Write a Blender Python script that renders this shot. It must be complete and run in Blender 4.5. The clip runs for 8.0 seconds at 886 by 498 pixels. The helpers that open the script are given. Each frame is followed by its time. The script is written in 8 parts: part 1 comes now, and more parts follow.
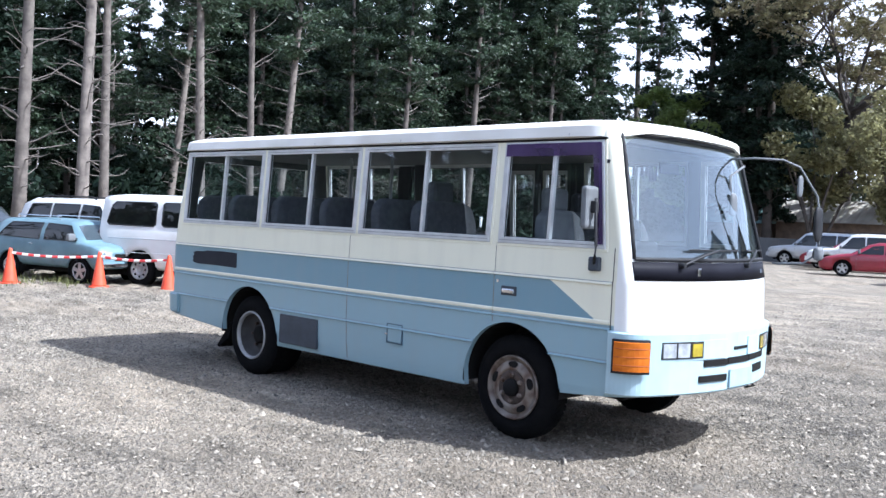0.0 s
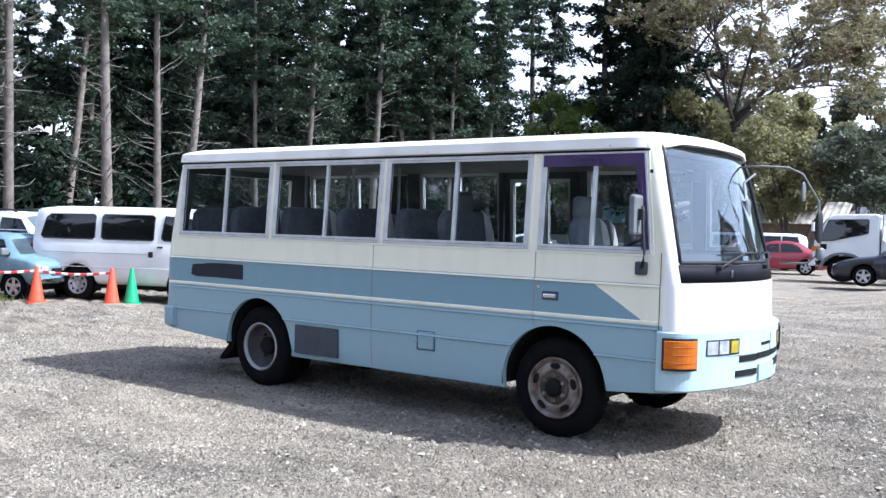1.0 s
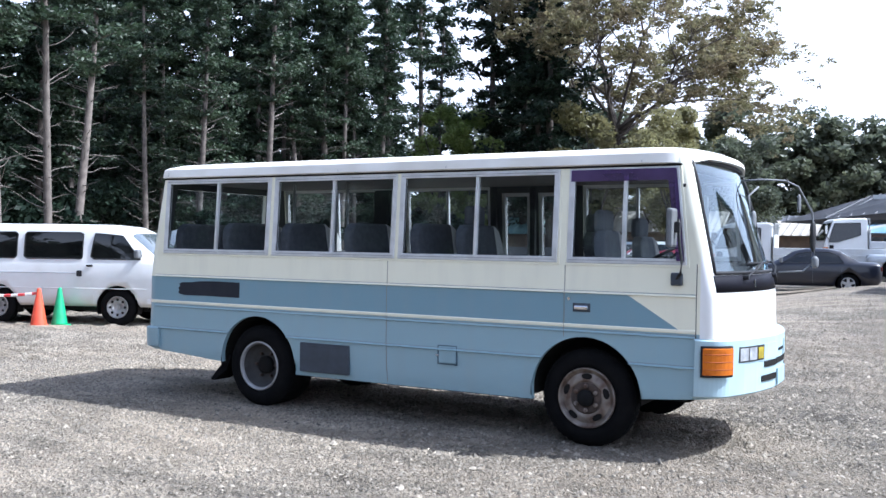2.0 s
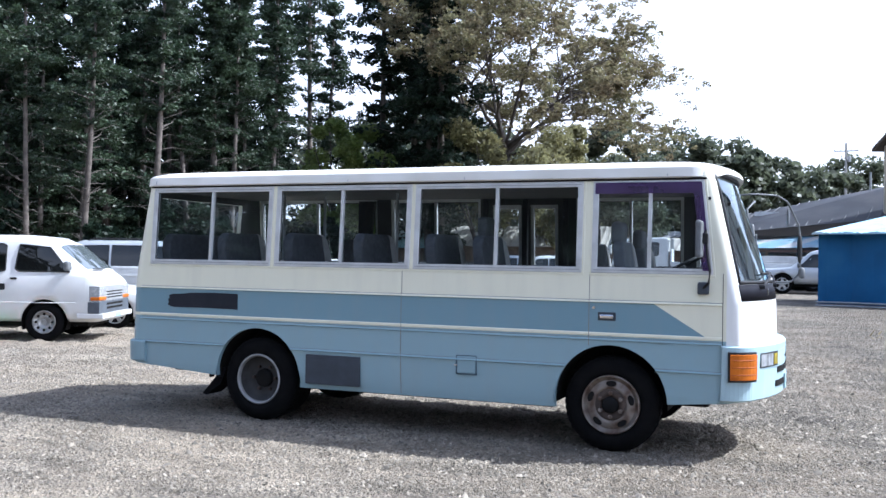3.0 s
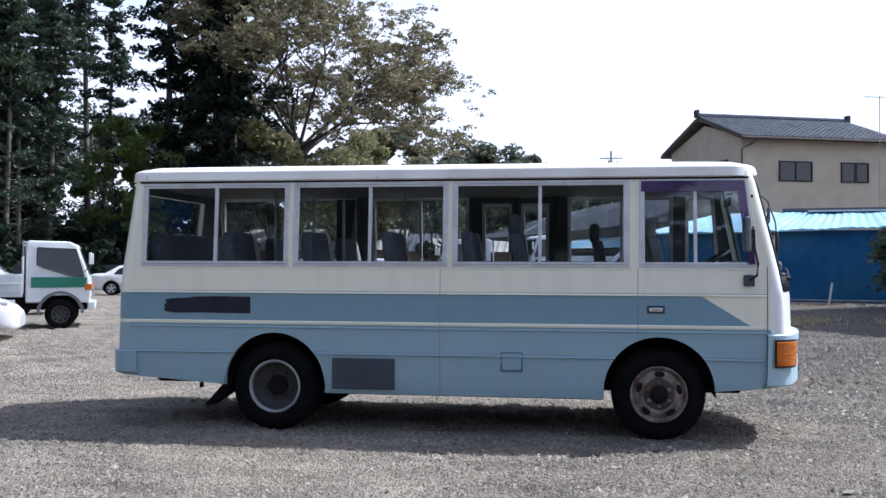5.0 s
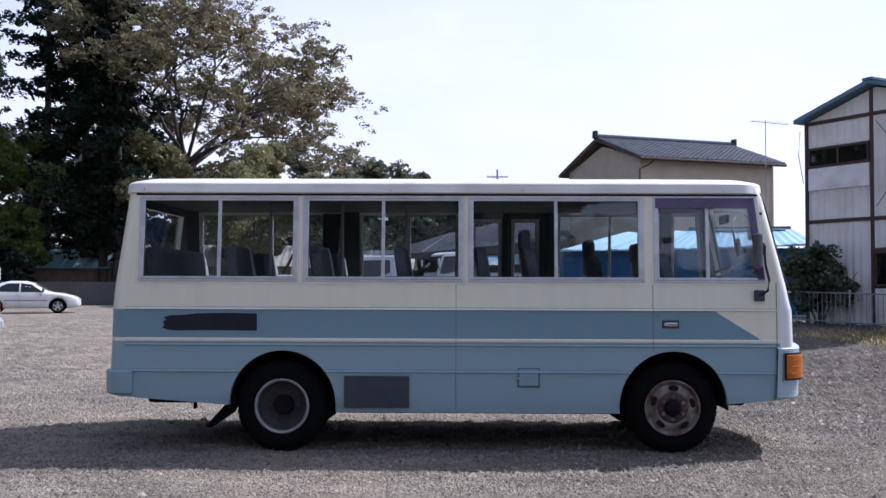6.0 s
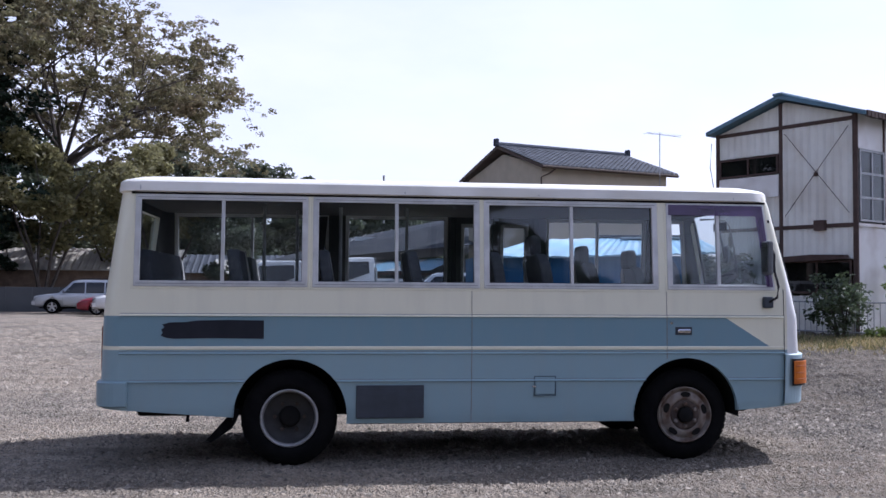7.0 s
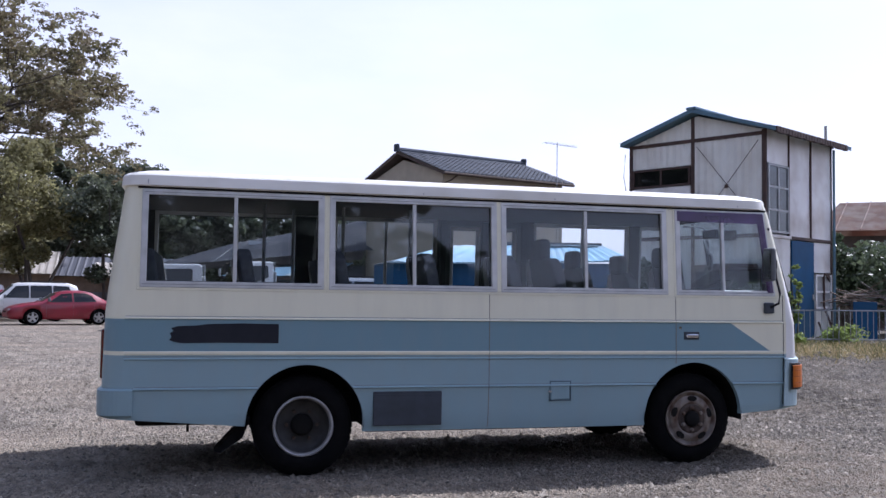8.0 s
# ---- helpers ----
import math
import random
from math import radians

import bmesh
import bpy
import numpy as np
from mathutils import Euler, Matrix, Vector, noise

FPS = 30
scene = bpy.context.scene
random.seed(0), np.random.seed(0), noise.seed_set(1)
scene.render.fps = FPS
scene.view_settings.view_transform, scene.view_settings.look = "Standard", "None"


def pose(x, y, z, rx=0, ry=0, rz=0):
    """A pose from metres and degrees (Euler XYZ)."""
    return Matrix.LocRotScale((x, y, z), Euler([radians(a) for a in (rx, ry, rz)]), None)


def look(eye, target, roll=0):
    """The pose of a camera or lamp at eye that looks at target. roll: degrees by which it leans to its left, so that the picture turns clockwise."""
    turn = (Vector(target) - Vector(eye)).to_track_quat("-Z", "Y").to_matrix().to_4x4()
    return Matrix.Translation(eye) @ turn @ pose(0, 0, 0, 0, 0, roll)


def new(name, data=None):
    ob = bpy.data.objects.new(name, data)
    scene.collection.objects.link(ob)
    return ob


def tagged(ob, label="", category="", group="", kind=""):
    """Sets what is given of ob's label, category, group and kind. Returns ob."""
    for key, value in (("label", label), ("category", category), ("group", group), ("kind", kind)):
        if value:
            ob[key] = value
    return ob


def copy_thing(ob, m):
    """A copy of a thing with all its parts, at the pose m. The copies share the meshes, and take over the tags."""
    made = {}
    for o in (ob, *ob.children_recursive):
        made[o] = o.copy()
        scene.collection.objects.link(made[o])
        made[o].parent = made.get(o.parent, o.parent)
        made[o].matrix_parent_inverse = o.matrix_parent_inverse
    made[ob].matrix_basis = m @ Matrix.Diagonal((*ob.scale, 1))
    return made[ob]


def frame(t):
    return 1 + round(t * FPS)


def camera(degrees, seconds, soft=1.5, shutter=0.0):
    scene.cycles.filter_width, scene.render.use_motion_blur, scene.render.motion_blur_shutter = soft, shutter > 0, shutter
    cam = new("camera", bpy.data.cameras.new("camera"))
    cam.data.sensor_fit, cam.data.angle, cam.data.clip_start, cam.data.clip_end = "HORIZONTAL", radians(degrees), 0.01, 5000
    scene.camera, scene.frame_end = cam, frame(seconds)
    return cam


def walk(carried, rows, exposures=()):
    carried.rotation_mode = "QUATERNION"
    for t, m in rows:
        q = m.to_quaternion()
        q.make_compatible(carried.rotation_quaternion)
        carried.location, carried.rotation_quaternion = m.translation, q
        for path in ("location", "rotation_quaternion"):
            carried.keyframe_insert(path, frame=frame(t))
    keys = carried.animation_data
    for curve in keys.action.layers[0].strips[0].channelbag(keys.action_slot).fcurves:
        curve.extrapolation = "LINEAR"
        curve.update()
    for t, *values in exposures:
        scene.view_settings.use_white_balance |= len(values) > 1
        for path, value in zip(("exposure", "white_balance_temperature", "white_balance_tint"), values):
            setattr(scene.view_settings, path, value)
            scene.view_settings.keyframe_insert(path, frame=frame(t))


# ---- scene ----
cam = camera(50.0, 8.0)
PATH = [
    (0, (7.737, -5.319, 1.595), (6.35, -3.879, 1.532), 2.5),
    (0.5, (7.407, -5.8, 1.578), (6.106, -4.283, 1.524), 2.1),
    (1, (7.0, -6.251, 1.59), (5.792, -4.657, 1.545), 1.5),
    (1.5, (6.524, -6.605, 1.602), (5.419, -4.938, 1.567), 0.9),
    (3, (4.953, -7.512, 1.539), (4.195, -5.661, 1.558), 0.9),
    (3.5, (4.389, -7.708, 1.523), (3.748, -5.813, 1.535), 0.7),
    (4, (3.845, -7.897, 1.491), (3.321, -5.967, 1.499), 0.5),
    (4.5, (3.264, -8.03, 1.474), (2.857, -6.072, 1.489), 0.3),
    (6, (1.489, -8.036, 1.449), (1.462, -6.037, 1.517), 0.2),
    (6.5, (0.91, -7.897, 1.438), (1.011, -5.901, 1.515), 0.3),
    (7, (0.335, -7.743, 1.442), (0.569, -5.758, 1.524), 0.4),
    (7.5, (-0.234, -7.53, 1.411), (0.138, -5.566, 1.501), 0.6),
    (8, (-0.789, -7.361, 1.407), (-0.294, -5.426, 1.505), 0.8),
]
EXPOSURE = [(0.0, 1.12, 5520, 9), (3.0, 0.96, 5520, 9), (4.7, 0.60, 5520, 10), (6.0, 0.16, 5600, 19), (8.0, 0.16, 5600, 19)]
walk(cam, [(t, look(eye, target, roll)) for t, eye, target, roll in PATH], EXPOSURE)

# ---- world and sun ----
SUN_EL, SUN_AZ = radians(50.1), radians(65.3)      # azimuth from +y towards +x
world = bpy.data.worlds.new("sky")
scene.world = world
world.use_nodes = True
wn = world.node_tree.nodes
sky = wn.new("ShaderNodeTexSky")
sky.sky_type = "NISHITA"
sky.sun_disc = False
sky.sun_elevation, sky.sun_rotation = SUN_EL, SUN_AZ
sky.air_density, sky.dust_density, sky.ozone_density, sky.altitude = 1.0, 2.5, 1.0, 50
wn["Background"].inputs["Strength"].default_value = 0.15
# bright summer haze, thick at the horizon and thin overhead
haze, wtc, wsp, wmr = (wn.new(k) for k in ("ShaderNodeMixRGB", "ShaderNodeTexCoord", "ShaderNodeSeparateXYZ", "ShaderNodeMapRange"))
haze.inputs["Color2"].default_value = (7.2, 7.0, 7.6, 1)
wmr.interpolation_type = "SMOOTHSTEP"
wmr.inputs["From Min"].default_value, wmr.inputs["From Max"].default_value = 0.0, 0.85
wmr.inputs["To Min"].default_value, wmr.inputs["To Max"].default_value = 0.70, 0.10
wl = world.node_tree.links
wl.new(wtc.outputs["Generated"], wsp.inputs["Vector"])
wl.new(wsp.outputs["Z"], wmr.inputs["Value"])
# thin streaks of cloud thicken and thin it
wcl, wcm, wad = (wn.new(k) for k in ("ShaderNodeTexNoise", "ShaderNodeMapping", "ShaderNodeMath"))
wcm.inputs["Scale"].default_value = (1.6, 1.6, 4.5)
wcl.inputs["Scale"].default_value, wcl.inputs["Detail"].default_value, wcl.inputs["Roughness"].default_value = 1.4, 6, 0.55
wl.new(wtc.outputs["Generated"], wcm.inputs["Vector"])
wl.new(wcm.outputs["Vector"], wcl.inputs["Vector"])
wcr = wn.new("ShaderNodeMapRange")
wcr.inputs["From Min"].default_value, wcr.inputs["From Max"].default_value = 0.3, 0.7
wcr.inputs["To Min"].default_value, wcr.inputs["To Max"].default_value = -0.16, 0.16
wl.new(wcl.outputs["Fac"], wcr.inputs["Value"])
wad.operation, wad.use_clamp = "ADD", True
wl.new(wmr.outputs["Result"], wad.inputs[0])
wl.new(wcr.outputs["Result"], wad.inputs[1])
wl.new(wad.outputs[0], haze.inputs["Fac"])
wl.new(sky.outputs["Color"], haze.inputs["Color1"])
wl.new(haze.outputs["Color"], wn["Background"].inputs["Color"])
sun = new("sun", bpy.data.lights.new("sun", "SUN"))
sun.data.energy, sun.data.angle, sun.data.color = 4.6, radians(0.6), (1.0, 0.97, 0.93)
sun_from = Vector((math.sin(SUN_AZ) * math.cos(SUN_EL), math.cos(SUN_AZ) * math.cos(SUN_EL), math.sin(SUN_EL)))
sun.matrix_world = look(sun_from * 60, (0, 0, 0))


# ---- materials ----
def nodes_of(m):
    m.use_nodes = True
    return m.node_tree.nodes, m.node_tree.links, m.node_tree.nodes["Principled BSDF"]


def surface(name, a, b=None, scale=4.0, detail=6.0, rough=0.6, metal=0.0, bump=0.0, bump_scale=40.0,
            coord="Object", spread=(0.35, 0.65), c=None, c_scale=1.0, rough_var=0.0, island=0.0, per_object=0.0, coat=0.0):
    """A painted, stony or woven surface: two colours mixed by noise, a third in large stains, and a fine relief."""
    m = bpy.data.materials.new(name)
    n, l, p = nodes_of(m)
    p.inputs["Roughness"].default_value, p.inputs["Metallic"].default_value = rough, metal
    p.inputs["Coat Weight"].default_value = coat
    b = b or tuple(v * 0.8 for v in a)
    tc = n.new("ShaderNodeTexCoord")
    t = n.new("ShaderNodeTexNoise")
    t.inputs["Scale"].default_value, t.inputs["Detail"].default_value = scale, detail
    l.new(tc.outputs[coord], t.inputs["Vector"])
    r = n.new("ShaderNodeValToRGB")
    r.color_ramp.elements[0].position, r.color_ramp.elements[1].position = spread
    r.color_ramp.elements[0].color, r.color_ramp.elements[1].color = (*b, 1), (*a, 1)
    l.new(t.outputs["Fac"], r.inputs["Fac"])
    out = r.outputs["Color"]
    if c:
        t2 = n.new("ShaderNodeTexNoise")
        t2.inputs["Scale"].default_value, t2.inputs["Detail"].default_value = c_scale, 3
        l.new(tc.outputs[coord], t2.inputs["Vector"])
        r2 = n.new("ShaderNodeValToRGB")
        r2.color_ramp.elements[0].position, r2.color_ramp.elements[1].position = 0.45, 0.7
        l.new(t2.outputs["Fac"], r2.inputs["Fac"])
        mx = n.new("ShaderNodeMixRGB")
        mx.inputs["Color2"].default_value = (*c, 1)
        l.new(r2.outputs["Color"], mx.inputs["Fac"])
        l.new(out, mx.inputs["Color1"])
        out = mx.outputs["Color"]
    if island or per_object:
        g = n.new("ShaderNodeNewGeometry" if island else "ShaderNodeObjectInfo")
        mr = n.new("ShaderNodeMapRange")
        k = island or per_object
        mr.inputs["To Min"].default_value, mr.inputs["To Max"].default_value = 1 - k, 1 + k
        l.new(g.outputs["Random Per Island" if island else "Random"], mr.inputs["Value"])
        hs = n.new("ShaderNodeHueSaturation")
        l.new(mr.outputs["Result"], hs.inputs["Value"])
        l.new(out, hs.inputs["Color"])
        out = hs.outputs["Color"]
    l.new(out, p.inputs["Base Color"])
    if rough_var:
        mr = n.new("ShaderNodeMapRange")
        mr.inputs["To Min"].default_value, mr.inputs["To Max"].default_value = rough - rough_var, rough + rough_var
        l.new(t.outputs["Fac"], mr.inputs["Value"])
        l.new(mr.outputs["Result"], p.inputs["Roughness"])
    if bump:
        tb = n.new("ShaderNodeTexNoise")
        tb.inputs["Scale"].default_value, tb.inputs["Detail"].default_value = bump_scale, 4
        l.new(tc.outputs[coord], tb.inputs["Vector"])
        bp = n.new("ShaderNodeBump")
        bp.inputs["Strength"].default_value, bp.inputs["Distance"].default_value = bump, 0.02
        l.new(tb.outputs["Fac"], bp.inputs["Height"])
        l.new(bp.outputs["Normal"], p.inputs["Normal"])
    return m


def glass(name, tint=(0.6, 0.65, 0.66), f0=0.07, gloss=1.0, dirt=0.0, dust=(0.5, 0.5, 0.47)):
    """A thin pane: it lets the tinted view through and mirrors by its angle."""
    m = bpy.data.materials.new(name)
    n, l, p = nodes_of(m)
    n.remove(p)
    tr, gl, mix, fr = (n.new(k) for k in ("ShaderNodeBsdfTransparent", "ShaderNodeBsdfGlossy", "ShaderNodeMixShader", "ShaderNodeLayerWeight"))
    tr.inputs["Color"].default_value = (*tint, 1)
    gl.inputs["Color"].default_value = (*(gloss if isinstance(gloss, tuple) else (gloss,) * 3), 1)
    gl.inputs["Roughness"].default_value = 0.02
    fr.inputs["Blend"].default_value = 0.5
    pw, sc = n.new("ShaderNodeMath"), n.new("ShaderNodeMapRange")
    pw.operation = "POWER"
    pw.inputs[1].default_value = 4.5
    sc.inputs["To Min"].default_value = f0
    l.new(fr.outputs["Facing"], pw.inputs[0])
    l.new(pw.outputs[0], sc.inputs["Value"])
    l.new(sc.outputs["Result"], mix.inputs["Fac"])
    l.new(tr.outputs["BSDF"], mix.inputs[1])
    l.new(gl.outputs["BSDF"], mix.inputs[2])
    out = mix.outputs["Shader"]
    if dirt:
        d, mx, t, tc, r = (n.new(k) for k in ("ShaderNodeBsdfDiffuse", "ShaderNodeMixShader", "ShaderNodeTexNoise", "ShaderNodeTexCoord", "ShaderNodeMapRange"))
        d.inputs["Color"].default_value = (*dust, 1)
        t.inputs["Scale"].default_value = 2.5
        t.inputs["Detail"].default_value = 6
        r.inputs["From Min"].default_value, r.inputs["From Max"].default_value = 0.3, 0.8
        r.inputs["To Min"].default_value, r.inputs["To Max"].default_value = 0.3 * dirt, dirt
        l.new(tc.outputs["Object"], t.inputs["Vector"])
        l.new(t.outputs["Fac"], r.inputs["Value"])
        l.new(r.outputs["Result"], mx.inputs["Fac"])
        l.new(out, mx.inputs[1])
        l.new(d.outputs["BSDF"], mx.inputs[2])
        out = mx.outputs["Shader"]
    l.new(out, n["Material Output"].inputs["Surface"])
    return m


def leafy(name, a, b, translucent=0.35, island=0.35, rough=0.5):
    """Foliage: varied leaf by leaf, with some light coming through."""
    m = surface(name, a, b, scale=0.6, rough=rough, island=island)
    n, l = m.node_tree.nodes, m.node_tree.links
    p = n["Principled BSDF"]
    col = p.inputs["Base Color"].links[0].from_socket
    tl, mx = n.new("ShaderNodeBsdfTranslucent"), n.new("ShaderNodeMixShader")
    mx.inputs["Fac"].default_value = translucent
    l.new(col, tl.inputs["Color"])
    l.new(p.outputs["BSDF"], mx.inputs[1])
    l.new(tl.outputs["BSDF"], mx.inputs[2])
    l.new(mx.outputs["Shader"], n["Material Output"].inputs["Surface"])
    return m


CREAM, WHITE = (0.78, 0.755, 0.595), (0.80, 0.79, 0.76)
BLUE_LOW, BLUE_BAND = (0.245, 0.365, 0.41), (0.165, 0.28, 0.335)


def bus_paint():
    """Cream over two blues, parted by height; the upper blue band ends in a slant on the driver's door."""
    m = bpy.data.materials.new("bus_paint")
    n, l, p = nodes_of(m)
    p.inputs["Roughness"].default_value, p.inputs["Coat Weight"].default_value = 0.38, 0.25
    p.inputs["Coat Roughness"].default_value = 0.15
    tc, sp = n.new("ShaderNodeTexCoord"), n.new("ShaderNodeSeparateXYZ")
    l.new(tc.outputs["Object"], sp.inputs["Vector"])

    def calc(op, a, b):
        k = n.new("ShaderNodeMath")
        k.operation = op
        for i, v in enumerate((a, b)):
            if isinstance(v, (int, float)):
                k.inputs[i].default_value = v
            else:
                l.new(v, k.inputs[i])
        return k.outputs[0]

    def blend(fac, c1, c2):
        k = n.new("ShaderNodeMixRGB")
        l.new(fac, k.inputs["Fac"])
        for s, v in (("Color1", c1), ("Color2", c2)):
            if isinstance(v, tuple):
                k.inputs[s].default_value = (*v, 1)
            else:
                l.new(v, k.inputs[s])
        return k.outputs["Color"]
    x, y, z = sp.outputs
    low = calc("LESS_THAN", z, 0.936)
    inband = calc("MULTIPLY", calc("GREATER_THAN", z, 0.966), calc("LESS_THAN", z, 1.205))
    slant = calc("LESS_THAN", calc("ADD", x, calc("MULTIPLY", z, 1.62)), 5.62)
    inband = calc("MULTIPLY", inband, calc("MULTIPLY", slant, calc("LESS_THAN", x, 4.19)))
    col = blend(inband, CREAM, BLUE_BAND)
    col = blend(low, col, BLUE_LOW)
    front = calc("MULTIPLY", calc("GREATER_THAN", x, 4.215), calc("GREATER_THAN", z, 0.9))
    col = blend(front, col, WHITE)
    # dust and rain streaks
    mp, t = n.new("ShaderNodeMapping"), n.new("ShaderNodeTexNoise")
    mp.inputs["Scale"].default_value = (5.0, 5.0, 0.7)
    l.new(tc.outputs["Object"], mp.inputs["Vector"])
    l.new(mp.outputs["Vector"], t.inputs["Vector"])
    t.inputs["Scale"].default_value, t.inputs["Detail"].default_value = 1.6, 7
    r = n.new("ShaderNodeMapRange")
    r.inputs["From Min"].default_value, r.inputs["From Max"].default_value = 0.45, 0.85
    r.inputs["To Min"].default_value, r.inputs["To Max"].default_value = 0.0, 0.16
    l.new(t.outputs["Fac"], r.inputs["Value"])
    col = blend(r.outputs["Result"], col, (0.30, 0.29, 0.26))
    l.new(col, p.inputs["Base Color"])
    t2, bp = n.new("ShaderNodeTexNoise"), n.new("ShaderNodeBump")
    t2.inputs["Scale"].default_value = 2.2
    bp.inputs["Strength"].default_value, bp.inputs["Distance"].default_value = 0.15, 0.02
    l.new(tc.outputs["Object"], t2.inputs["Vector"])
    l.new(t2.outputs["Fac"], bp.inputs["Height"])
    l.new(bp.outputs["Normal"], p.inputs["Normal"])
    return m


